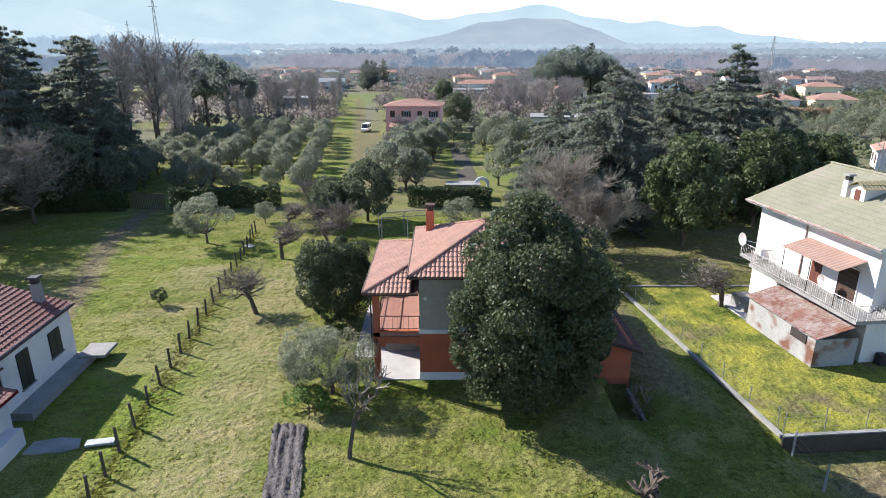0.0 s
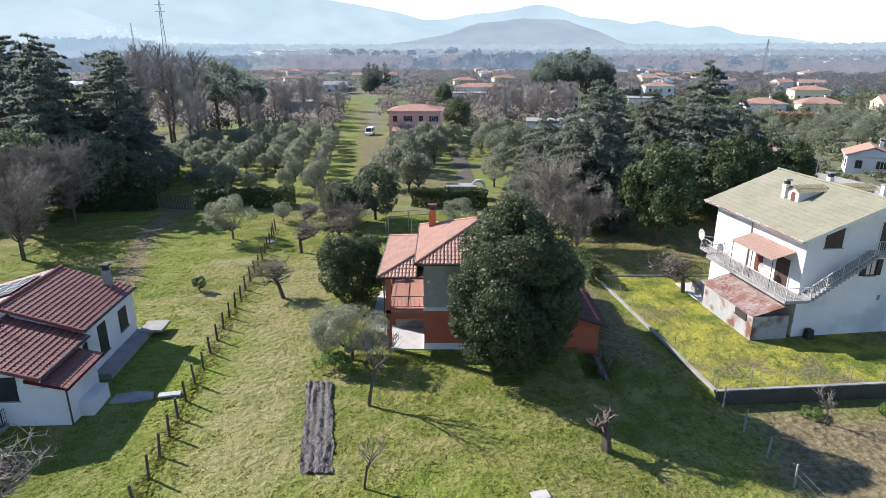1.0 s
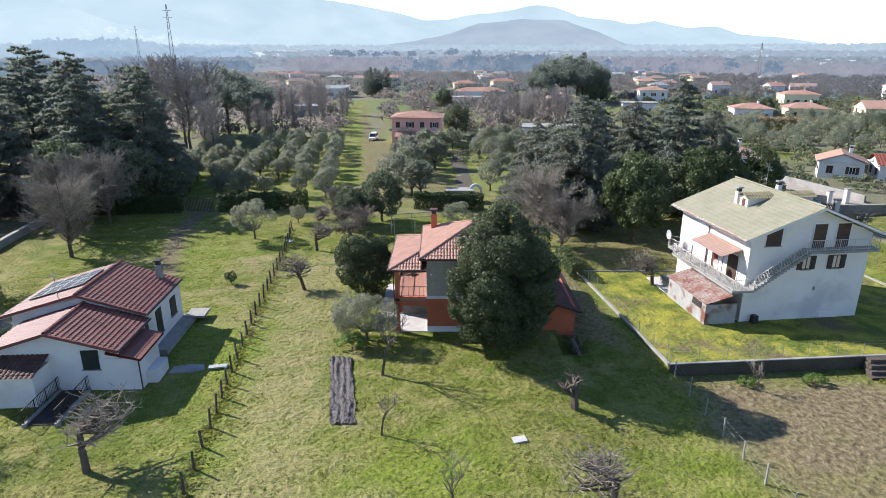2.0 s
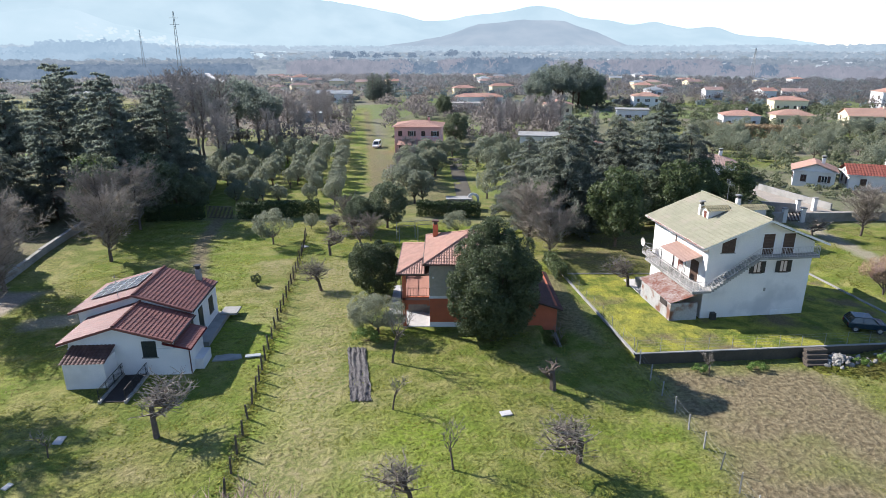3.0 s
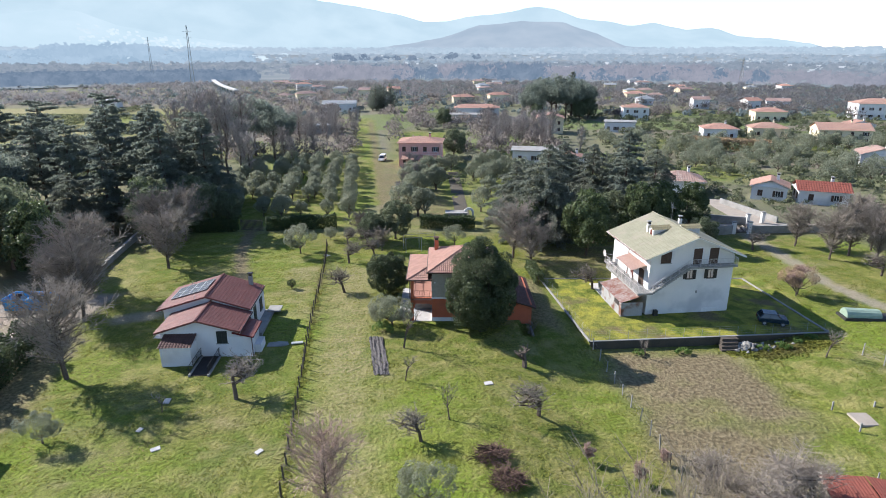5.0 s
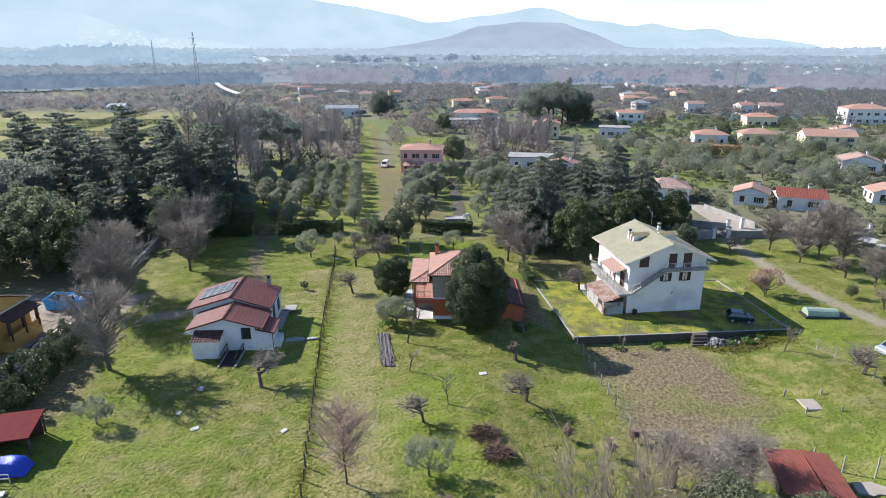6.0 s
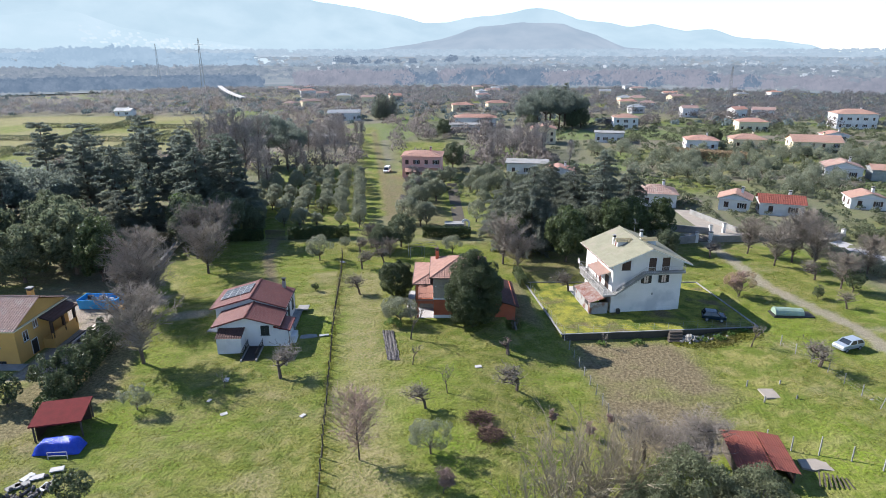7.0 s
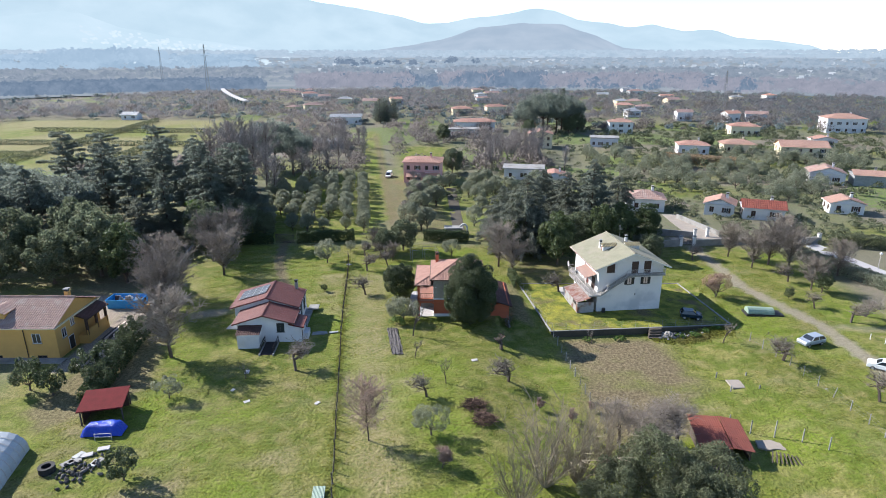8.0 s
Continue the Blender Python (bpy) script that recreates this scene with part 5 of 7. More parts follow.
tree = leafy_tree("olive_tree", "small grey olive tree with a clear trunk", rng, 0.8, (2.0, 1.9, 1.35), 5200, 0.18, "olive", 36, 0.55, 0.11, 0.28, 0.0, -0.6)
plant(tree, [(-1.1, -4.2, 1.0), (-33.3, 3.2, 0.8), (-23.1, 53.6, 1.35), (-19.5, 61, 0.65), (-16.5, 62.5, 0.55), (2.0, 58, 1.0)], rng, group="garden olives")
tree = bare_tree("shrub", "low brown leafless shrub", rng, 2.6, 1.2, "redtwig", 4, 0.06, 4, first=0.12, lean=0.6, up=0.3, split=3)
plant(tree, [(0.1, -9.8, 1.0), (12.0, 2.5, 0.6), (47.4, 35.5, 1.6), (15.5, 0.0, 0.7), (18.0, 2.0, 0.6)], rng, group="brown shrubs")
tan = leafy_tree("hazel_bush", "round-headed brown bush with a short trunk", rng, 1.1, (2.7, 2.7, 1.5), 4000, 0.2, "reed", 40, 0.6, 0.12, 0.25, 0.0, -0.3, 0.0, "bush")
tan.matrix_basis = pose(47.8, 36.0, -0.2)
tree = leafy_tree("evergreen_bush", "small round dark evergreen bush", rng, 0.5, (1.35, 1.35, 1.3), 2200, 0.22, "magnolia", 24, 0.45, 0.1, 0.5, 0.0, -0.7, 0.0, "bush")
plant(tree, [(-31.4, -11.7, 1.15), (59.8, 35.0, 0.6), (67.0, 37.5, 1.25), (-20.9, 38.2, 0.42), (-46, 8, 1.3), (-48, 4.0, 1.2), (-42.8, 5.0, 1.2), (-43.6, 9.5, 1.5), (-44.1, 13.5, 1.2), (-44.4, 17.5, 1.35), (-51.5, 5.0, 1.4)], rng, group="evergreen bushes")

# belt of tall evergreens behind the bungalow
pine = conifer("pine_tree", "tall dark conifer in the wooded belt", rng, 20, 6.4, 46000, 0.42, "conifer", 0.12, 20, 0.6, 0.1)
plant(pine, [(-51, 69.5, 0.95), (-47.1, 79.3, 1.0), (-54.3, 73.5, 1.1), (-62, 90, 1.05), (32.7, 67, 0.94), (-88, 64, 0.9), (-60, 66, 0.8)], rng, group="dark conifers")
pine2 = conifer("black_pine", "tall open-crowned dark pine in the wooded belt", rng, 21, 6.8, 32000, 0.44, "conifer", 0.26, 12, 0.4, 0.08, 0.32, 0.3)
plant(pine2, [(-74, 95, 1.1), (-66.8, 82, 1.02), (-79, 78, 0.95), (-84, 88, 1.05), (-95, 90, 1.05), (-70, 73, 0.9), (-58, 80, 0.95), (-51.5, 86, 0.95)], rng, group="black pines")
cedar = conifer("cedar_tree", "spreading grey-green cedar with drooping boughs", rng, 15.5, 9.0, 48000, 0.4, "cedar", 0.05, 17, 0.62, 0.17)
plant(cedar, [(17.6, 60.5, 1.08), (28.0, 72, 0.98), (23.5, 77, 0.95), (40, 73, 0.9), (-64, 62, 0.75), (-56, 92, 1.1), (13.5, 70, 0.8), (36, 80, 0.9)], rng, group="cedars")
umb = leafy_tree("umbrella_pine", "umbrella pine with a bare trunk and flat dark crown", rng, 6.0, (6.6, 6.4, 3.2), 14000, 0.42, "conifer", 90, 1.5, 0.35, 0.5, 0.0, -0.7)
plant(umb, [(-93, 72, 1.15), (-84, 70, 1.1), (-104, 78, 1.2), (-59, 151, 1.35), (-52, 147, 1.15), (-64, 156, 1.25), (-112, 70, 1.1), (-99, 64, 1.0), (-78, 92, 1.1), (49.5, 268, 1.45), (57, 272, 1.55), (64, 268, 1.4), (43, 258, 1.05), (53, 262, 1.3), (69, 274, 1.3), (60, 262, 1.2)], rng, group="umbrella pines")
bay = leafy_tree("laurel_tree", "dense mid-green broadleaved evergreen", rng, 1.0, (3.7, 3.6, 4.6), 11000, 0.4, "laurel", 80, 1.0, 0.25, 0.5, 0.1, -0.8, 0.2)
plant(bay, [(23.0, 52.5, 1.05), (38.5, 64, 0.95), (33.5, 60, 1.0), (45.5, 68, 0.85), (13.8, 58, 0.75), (-58, 42.5, 1.1)], rng, group="laurels")
dark = leafy_tree("holm_oak", "dark rounded evergreen oak of the wooded belt", rng, 1.2, (3.4, 3.4, 3.8), 9000, 0.4, "oakleaf", 70, 1.0, 0.25, 0.5, 0.0, -0.8, 0.2)
plant(dark, [(-8.3, 61.5, 0.82), (-12.0, 60.0, 0.62), (3.4, 149, 1.05), (0.5, 228, 1.0), (-64.5, 46, 1.5), (-70, 52, 1.5), (-45.5, 67.5, 1.2), (-40.5, 71, 0.75), (-50, 62, 1.3), (-76, 60, 1.4), (-84, 52, 1.4), (-92, 48, 1.4), (-71, 42, 1.2), (-80, 40, 1.2), (16.8, 62, 0.9),
             (42, 54.5, 0.7), (29, 62, 1.0), (-100, 54, 1.4), (-110, 50, 1.4), (91, 262, 0.9), (44, 250, 1.0), (66, 258, 1.1), (72, 266, 1.2), (116, 205, 0.8), (83, 236, 0.6)], rng, group="evergreen oaks")
fresh = leafy_tree("bay_tree", "fresh light-green evergreen tree", rng, 1.0, (2.6, 2.6, 4.6), 5000, 0.42, "bright", 50, 0.9, 0.2, 0.5, 0.0, -0.8)
plant(fresh, [(-53.2, 66, 1.0)], rng)
cyp = conifer("cypress", "dark pointed cypress on the plain", rng, 13, 3.6, 6500, 0.5, "conifer", 0.02, 16, 0.75, 0.0, 0.2, 0.6)
plant(cyp, [(-37.5, 307, 1.15), (-33.5, 309, 1.05), (-29.5, 309, 1.15), (-40, 311, 1.0), (66, 280, 1.7), (71, 280, 1.4), (-35.5, 312, 1.1)], rng, group="cypresses")

# olive grove in rows, and scattered olives round the far houses
grove = leafy_tree("olive_tree", "silver-green olive tree in the grove", rng, 0.7, (1.4, 1.45, 1.6), 3200, 0.22, "olive", 30, 0.55, 0.14, 0.35, 0.0, -0.7)
spots = []
for row in range(7):
    loose = 0.25 + 0.16 * row
    for k in range(15):
        y = 76 + k * 4.0 + rng.normal() * (0.3 + loose * 0.6)
        x = -18.4 - row * 4.5 - 0.133 * (y - 76) + rng.normal() * loose
        if row > 4 and k > 11 or rng.uniform() < 0.07:
            continue
        spots.append((x, y, rng.uniform(0.9, 1.3)))
for k in range(64):
    x, y = rng.uniform(-10, 34), rng.uniform(76, 126)
    if not (-1 < x < 6 and y < 120):
        spots.append((x, y, rng.uniform(1.1, 1.7)))
plant(grove, spots, rng, group="grove olives")
grove = leafy_tree("olive_tree", "grey-green olive tree beside the far villas", rng, 0.7, (2.0, 2.0, 1.7), 1400, 0.34, "olive", 30, 0.7, 0.14, 0.35, 0.0, -0.7)
spots = []
for k in range(210):
    x, y = rng.uniform(58, 190), rng.uniform(104, 190)
    if x < y * 0.95 + 5 and not (60 < x < 92 and y < 118):
        spots.append((x, y, rng.uniform(0.7, 1.25)))
plant(grove, spots, rng, group="villa olives")
avenue = ovoid_tree("poplar", "tall slender leafless grey-brown tree", rng, 13, 3.0, "paletwig", 0.2, 44, 0.2, 1.3, 6, 0.5, 1.9)
spots = [(-61.5, 128, 1.7), (-65, 124, 1.7), (-58, 122, 1.55), (-56, 130, 1.6), (-68, 130, 1.6), (-53, 118, 1.2), (-62, 117, 1.5), (-70, 120, 1.55), (-49, 112, 1.0)]
spots += [(-42 + rng.normal() * 8, 132 + k * 5, rng.uniform(0.6, 1.0)) for k in range(20)]
spots += [(rng.uniform(14, 44), rng.uniform(150, 215), rng.uniform(0.6, 0.9)) for k in range(26)]
spots += [(-8 + rng.normal() * 2, 84 + k * 6 + rng.normal() * 3, rng.uniform(0.32, 0.45)) for k in range(8)]
plant(avenue, spots, rng, group="tall bare trees")

hedge_row("hedge", "clipped dark hedge at the back of the garden", rng, -32.4, 67.2, -19.8, 69.0, 1.6, 2.3, "hedge")
hedge_row("hedge", "clipped dark hedge at the back of the garden", rng, -4.2, 69.1, 5.9, 68.0, 1.5, 2.2, "hedge")
hedge_row("hedge", "clipped dark hedge at the back of the garden", rng, -46.0, 65.5, -37.4, 66.8, 1.4, 2.2, "hedge")
hedge_row("hedge", "small trimmed hedge along the lawn kerb", rng, 13.6, 40.0, 13.1, 46.5, 1.1, 1.3, "laurel")
hedge_row("hedge", "overgrown hedge along the drive of the yellow house", rng, -42.6, 2.0, -45.4, 24.0, 2.2, 1.7, "hedge", 150, 0.26)
hedge_row("hedge", "row of grey-green bushes along the far lane", rng, 73, 58, 80, 38, 2.6, 2.0, "olive", 120, 0.34)
hedge_row("hedge", "row of grey-green bushes along the far lane", rng, 86, 66, 104, 60, 3.0, 2.4, "shrub", 120, 0.34)
for x0, y0, x1, y1 in ((-236, 222, -112, 214), (-166, 158, -176, 318), (-220, 268, -116, 262), (-128, 150, -132, 240), (-250, 180, -170, 186)):
    hedge_row("hedge", "ragged field hedge between pale meadows", rng, x0, y0, x1, y1, 2.4, 2.0, "shrub", 14, 0.6)
hedge_row("reed_bed", "band of tall dry straw-coloured reeds", rng, 86, 172, 108, 160, 5.0, 3.4, "reed", 30, 0.6)

bramble = leafy_tree("bramble_patch", "low green bramble mound below the wall", rng, 0.1, (1.5, 0.9, 0.45), 1400, 0.2, "bright", 16, 0.4, 0.05, 0.45, 0.0, -0.2, 0.0, "bush")
plant(bramble, [(36.5, 22.2, 0.5), (38.6, 22.0, 0.6), (40.5, 22.8, 0.5), (27.0, 21.3, 0.6), (22.0, 21.2, 0.5), (42.5, 23.4, 0.5)], rng, group="brambles")


# ---- grass tufts: too many to count ----
def tufts(name, n, area, size, seed, keep):
    r = np.random.default_rng(seed)
    x, y = r.uniform(area[0], area[2], n), r.uniform(area[1], area[3], n)
    ok = keep(x, y, r)
    x, y = x[ok], y[ok]
    pts = np.stack([x, y, ground_z(x, y)], axis=1)
    out = []
    for k in range(2):
        a = r.uniform(0, math.tau, len(pts))
        s = size * r.uniform(0.6, 1.5, len(pts))
        side = np.stack([np.cos(a), np.sin(a), np.zeros(len(a))], axis=1) * (s * 0.55)[:, None]
        lean = np.stack([r.normal(size=len(a)) * 0.6, r.normal(size=len(a)) * 0.6, r.uniform(0.12, 0.34, len(a))], axis=1) * s[:, None]
        out.append(np.stack([pts - side - (0, 0, 0.03), pts + side - (0, 0, 0.03), pts + side * 0.55 + lean, pts - side * 0.35 + lean], axis=1))
    ob = quads(name, np.concatenate(out), "blade")
    return tagged(ob, "uneven tufts of winter grass", "grass", kind="stuff")


def turf_only(x, y, r):
    soil, dry, lush, gravel, wild = ground_maps(x, y)
    clump = fbm(x, y, 8, 1.1) * 0.5 + fbm(x, y, 9, 3.3) * 0.5
    ok = (soil < 0.35 + r.uniform(0, 0.3, len(x))) & (gravel < 0.2) & (clump > -0.3 + r.normal(size=len(x)) * 0.25 + dry * 0.5) & (inside(TERRACE, x, y) == 0)
    for x0, y0, x1, y1 in ((-5.6, 27.2, 8, 38), (7.8, 24, 11, 38), (-32, 16, -18.5, 31)):
        ok &= ~((x > x0) & (x < x1) & (y > y0) & (y < y1))
    return ok


tufts("grass", 260000, (-44, -26, 62, 66), 0.105, 3, turf_only)


# rank weeds along the old fence
LINE = [(-19.4, 57.2), (-16.5, 32.6), (-14.2, 14.2), (-12.6, 2.4), (-9.0, -26)]
tufts("weeds", 26000, (31, 18, 46, 25), 0.34, 16, lambda x, y, r: near_line([(33.5, 22.4), (37, 21.6), (43, 23.0)], x, y) < np.abs(r.normal(size=len(x))) * 0.9)
tufts("weeds", 60000, (-21, -26, -8, 58), 0.2, 6, lambda x, y, r: near_line(LINE, x, y) < np.abs(r.normal(size=len(x))) * 0.35)


# ---- other houses ----
def far_house(x, y, w, d, h, rz, wall, roof, kind="gable", rise=1.6, rows=(1,), cols=3, label="", z=0.0, shutter="brownwood", wing=None):
    ob = thing("house", x, y, z, rz, label, "house")
    if kind == "gable":
        gable_walls(w, d, -0.4, h, h + rise * 0.85).part("wall", wall, ob)
    else:
        Geo().box(0, 0, -0.4, w, d, h).part("wall", wall, ob)
    e = 0.5
    r = Geo()
    x0, x1, y0, y1, half = -e, w + e, -e, d + e, d / 2 + e
    if kind == "gable":
        m = w / 2
        tiled(r, (x1, y0, h), (x1, y1, h), (m - x1, 0, rise), pitch=0.5, row=0.8, amp=0.06)
        tiled(r, (x0, y1, h), (x0, y0, h), (m - x0, 0, rise), pitch=0.5, row=0.8, amp=0.06)
    elif kind == "side":
        tiled(r, (x0, y0, h), (x1, y0, h), (0, half, rise), pitch=0.5, row=0.8, amp=0.06)
        tiled(r, (x1, y1, h), (x0, y1, h), (0, -half, rise), pitch=0.5, row=0.8, amp=0.06)
        for xx in (0.0, w - 0.3):
            g = Geo()
            g.v += [(xx, 0, h - 0.02), (xx, d, h - 0.02), (xx, d / 2, h + rise * 0.85), (xx + 0.3, 0, h - 0.02), (xx + 0.3, d, h - 0.02), (xx + 0.3, d / 2, h + rise * 0.85)]
            g.f += [(0, 2, 1), (3, 4, 5), (0, 3, 5, 2), (1, 2, 5, 4), (0, 1, 4, 3)]
            g.part("gable_end", wall, ob)
    elif kind == "hip":
        tiled(r, (x0, y0, h), (x1, y0, h), (0, half, rise), half, half, pitch=0.5, row=0.8, amp=0.06)
        tiled(r, (x1, y1, h), (x0, y1, h), (0, -half, rise), half, half, pitch=0.5, row=0.8, amp=0.06)
        tiled(r, (x0, y1, h), (x0, y0, h), (half, 0, rise), half, half, pitch=0.5, row=0.8, amp=0.06)
        tiled(r, (x1, y0, h), (x1, y1, h), (-half, 0, rise), half, half, pitch=0.5, row=0.8, amp=0.06)
    else:
        r.box(x0, y0, h, x1, y1, h + 0.3)
    r.part("roof", roof, ob)
    if kind != "flat":
        Geo().box(x0 + 0.05, y0 + 0.05, h - 0.15, x1 - 0.05, y1 - 0.05, h - 0.02).part("eaves_board", wall, ob)
    for s in rows:
        for c in range(cols):
            xx = w * (c + 0.5) / cols
            opening(ob, xx, 0, s, 1.0, 1.3, "front", shutter, "open" if c % 2 else "shutters")
            if c < 2 and d > 5:
                opening(ob, 0, d * (c + 0.5) / 2, s, 1.0, 1.3, "left", shutter)
    if kind not in ("flat",):
        chimney(ob, w * 0.7, d * 0.6, h + 0.3, h + rise + 0.6, 0.6, wall)
    return ob


def yellow_house():
    ob = thing("house", -70.8, 13.4, 0, 0, "two-storey yellow villa with red-brown tiled roofs and porch", "house")
    w, d, h = 18.0, 10.6, 4.7
    gable_walls(w, d, -0.3, h, h).part("wall", "yellow", ob)
    Geo().box(w - 0.3, 0, h - 0.01, w, d, h).part("tie_beam", "yellow", ob)
    g = Geo()
    g.v += [(w - 0.3, 0, h), (w - 0.3, d, h), (w - 0.3, d / 2, h + 2.1), (w, 0, h), (w, d, h), (w, d / 2, h + 2.1)]
    g.f += [(0, 2, 1), (3, 4, 5), (0, 3, 5, 2), (1, 2, 5, 4)]
    g.part("gable_end", "yellow", ob)
    r = Geo()
    tiled(r, (-0.5, -0.45, h - 0.05), (w + 0.35, -0.45, h - 0.05), (0, d / 2 + 0.45, 2.35), pitch=0.32, row=0.45, amp=0.06)
    tiled(r, (w + 0.35, d + 0.45, h - 0.05), (-0.5, d + 0.45, h - 0.05), (0, -d / 2 - 0.45, 2.35), pitch=0.32, row=0.45, amp=0.06)
    r.part("roof", "agedtile", ob)
    Geo().box(-0.4, -0.4, h - 0.2, w + 0.3, d + 0.4, h - 0.06).part("eaves_board", "cream", ob)
    caps(Geo(), (-0.5, d / 2, h + 2.38), (w + 0.35, d / 2, h + 2.38), 0.14).part("ridge_tiles", "agedtile", ob)
    # dormer
    dm = Geo().box(8.0, 1.2, h + 0.1, 10.6, 4.4, h + 1.6).part("dormer", "yellow", ob)
    dr = Geo()
    tiled(dr, (11.0, 0.9, h + 1.45), (11.0, 4.8, h + 1.45), (-1.7, 0, 0.6), pitch=0.32, row=0.45)
    tiled(dr, (7.6, 4.8, h + 1.45), (7.6, 0.9, h + 1.45), (1.7, 0, 0.6), pitch=0.32, row=0.45)
    dr.part("dormer_roof", "agedtile", dm)
    Geo().box(8.7, 1.16, h + 0.7, 9.9, 1.2, h + 1.35).part("pane", "pane", dm)
    for x in (3.0, 9.4, 15.3):
        opening(ob, x, 0, 2.3, 1.2, 1.45, "front", "white", "pane", "white")
    for x in (4.0, 9.4, 15.6):
        opening(ob, x, 0, 0.05, 1.3, 0.4, "front", "white", "pane", "brownwood")
    opening(ob, w, 1.8, 2.4, 1.0, 1.4, "right", "white", "pane", "white")
    opening(ob, w, 3.9, 3.3, 0.9, 1.1, "right", "white", "pane", "white")
    opening(ob, w, 3.1, 0.1, 1.1, 1.9, "right", "darkiron", "door")
    Geo().tube((13.7, -0.07, 0), (13.7, -0.07, h - 0.1), 0.06, 0.06, 6).part("downpipe", "brownwood", ob)
    Geo().box(-0.2, -1.5, -0.2, w + 1.0, 0, 0.1).part("pavement_strip", "concrete", ob)
    # side porch
    pr = Geo()
    tiled(pr, (w + 1.8, 4.6, 3.8), (w + 1.8, 10.4, 3.8), (-2.0, 0, 0.7), pitch=0.32, row=0.45, amp=0.05)
    pr.part("porch_roof", "brownred", ob)
    Geo().slab([(w + 1.8, 4.6, 3.78), (w + 1.8, 10.4, 3.78), (w - 0.2, 10.4, 4.48), (w - 0.2, 4.6, 4.48)], 0.15).part("porch_soffit", "brownwood", ob)
    for y in (4.8, 7.3, 9.8):
        Geo().box(w + 1.2, y, 1.2, w + 1.5, y + 0.3, 3.8).part("pillar", "brownwood", ob)
    Geo().box(w, 4.7, -0.2, w + 1.5, 10.2, 1.2).box(w + 1.36, 4.7, 1.2, w + 1.5, 10.2, 2.0).part("porch_base", "yellow", ob)
    chimney(ob, w - 1.6, d * 0.62, h + 1.0, h + 2.7, 0.6, "yellow", "concrete")
    return ob


yellow_house()
# pink villa beyond the grove
pv = far_house(-12.6, 133.0, 12.0, 10.0, 6.7, -4, "pink", "pinktile", "hip", 1.2, (1.0, 4.3), 4, "two-storey brick-pink villa with a shallow tiled roof")
Geo().slab([(1.0, -2.6, 2.4), (8.5, -2.6, 2.4), (8.5, 0.0, 3.4), (1.0, 0.0, 3.4)], 0.2).part("porch_roof", "pinktile", pv)
for xx in (1.2, 8.3):
    Geo().box(xx - 0.2, -2.5, -0.3, xx + 0.2, -2.1, 2.4).part("pillar", "pink", pv)
Geo().box(7.0, -1.3, 3.3, 11.5, 0.0, 3.5).part("balcony", "pink", pv)
railing(pv, "balcony_railing", [(7.0, -1.25, 3.5), (11.5, -1.25, 3.5)], 0.9, 0.2, "palewall")

far_house(68.5, 92.0, 7.0, 6.5, 3.1, -28, "palewall", "orangetile", "gable", 1.5, (1.0,), 2, "low farm building with an orange tiled roof")
far_house(76.5, 87.5, 9.5, 6.5, 3.0, -20, "oldwhite", "rustred", "side", 1.6, (1.0,), 2, "low white shed with a rust-red sheet roof")
far_house(49.5, 96.0, 9.5, 8.0, 3.4, -12, "palewall", "agedtile", "hip", 1.7, (1.0,), 2, "low house with a dark red roof behind the trees")
far_house(102.0, 93.0, 8.0, 6.0, 2.8, -15, "palewall", "orangetile", "gable", 1.4, (0.9,), 2, "small outbuilding with a faded orange tiled roof")
far_house(119.0, 132.0, 10.0, 9.0, 3.6, -22, "white", "agedtile", "gable", 1.8, (1.0,), 2, "white farm building with a dull red roof")
far_house(131.0, 128.0, 9.0, 8.0, 3.4, -22, "zinc", "orangetile", "side", 1.2, (), 0, "grey sheet-metal barn with a tiled roof")
far_house(134.0, 178.0, 17.0, 10.0, 5.0, -14, "cream", "orangetile", "side", 2.2, (1.0, 3.2), 4, "large cream villa with a broad pale tiled roof")
far_house(203.0, 262.0, 19.0, 12.0, 7.5, -10, "white", "orangetile", "hip", 2.2, (1.0, 4.4), 5, "tall white villa with orange roofs and balconies")
far_house(147.0, 250.0, 14.0, 9.0, 4.8, -8, "cream", "pinktile", "hip", 1.6, (1.2,), 4, "cream bungalow with a shallow roof")
far_house(98.0, 190.0, 12.0, 9.0, 4.0, -12, "white", "pinktile", "hip", 1.6, (1.0,), 3, "white villa with a pale tiled roof and a portico")
far_house(119.0, 195.0, 13.0, 9.0, 3.6, -8, "cream", "orangetile", "hip", 1.8, (1.0,), 3, "low house with an orange-pink roof")
far_house(66.5, 212.0, 12.0, 8.0, 4.0, -14, "white", "concrete", "flat", 0, (1.0,), 4, "white flat-roofed box house")
far_house(38.0, 208.0, 10.5, 9.0, 6.2, -6, "cream", "pinktile", "gable", 1.5, (1.0, 3.6), 3, "pinkish two-storey farmhouse by the pines")
far_house(20.5, 138.0, 13.0, 8.0, 3.6, -8, "white", "concrete", "flat", 0, (1.0,), 3, "white flat-roofed building among the trees")
far_house(31.0, 128.0, 9.0, 7.0, 3.0, -8, "palewall", "pinktile", "gable", 1.4, (0.9,), 2, "low building with a brown roof among the trees")
far_house(2.0, 246.0, 16.0, 9.0, 3.6, -3, "palewall", "concrete", "flat", 0, (1.0,), 3, "low pale flat-roofed warehouse building")
far_house(6.0, 268.0, 22.0, 9.0, 5.0, -3, "palewall", "pinktile", "hip", 1.6, (1.0,), 5, "long pale building with a brownish roof")
far_house(-66.0, 300.0, 18.0, 9.0, 4.5, 4, "palewall", "zinc", "side", 1.4, (1.0,), 3, "pale barn with a grey roof")
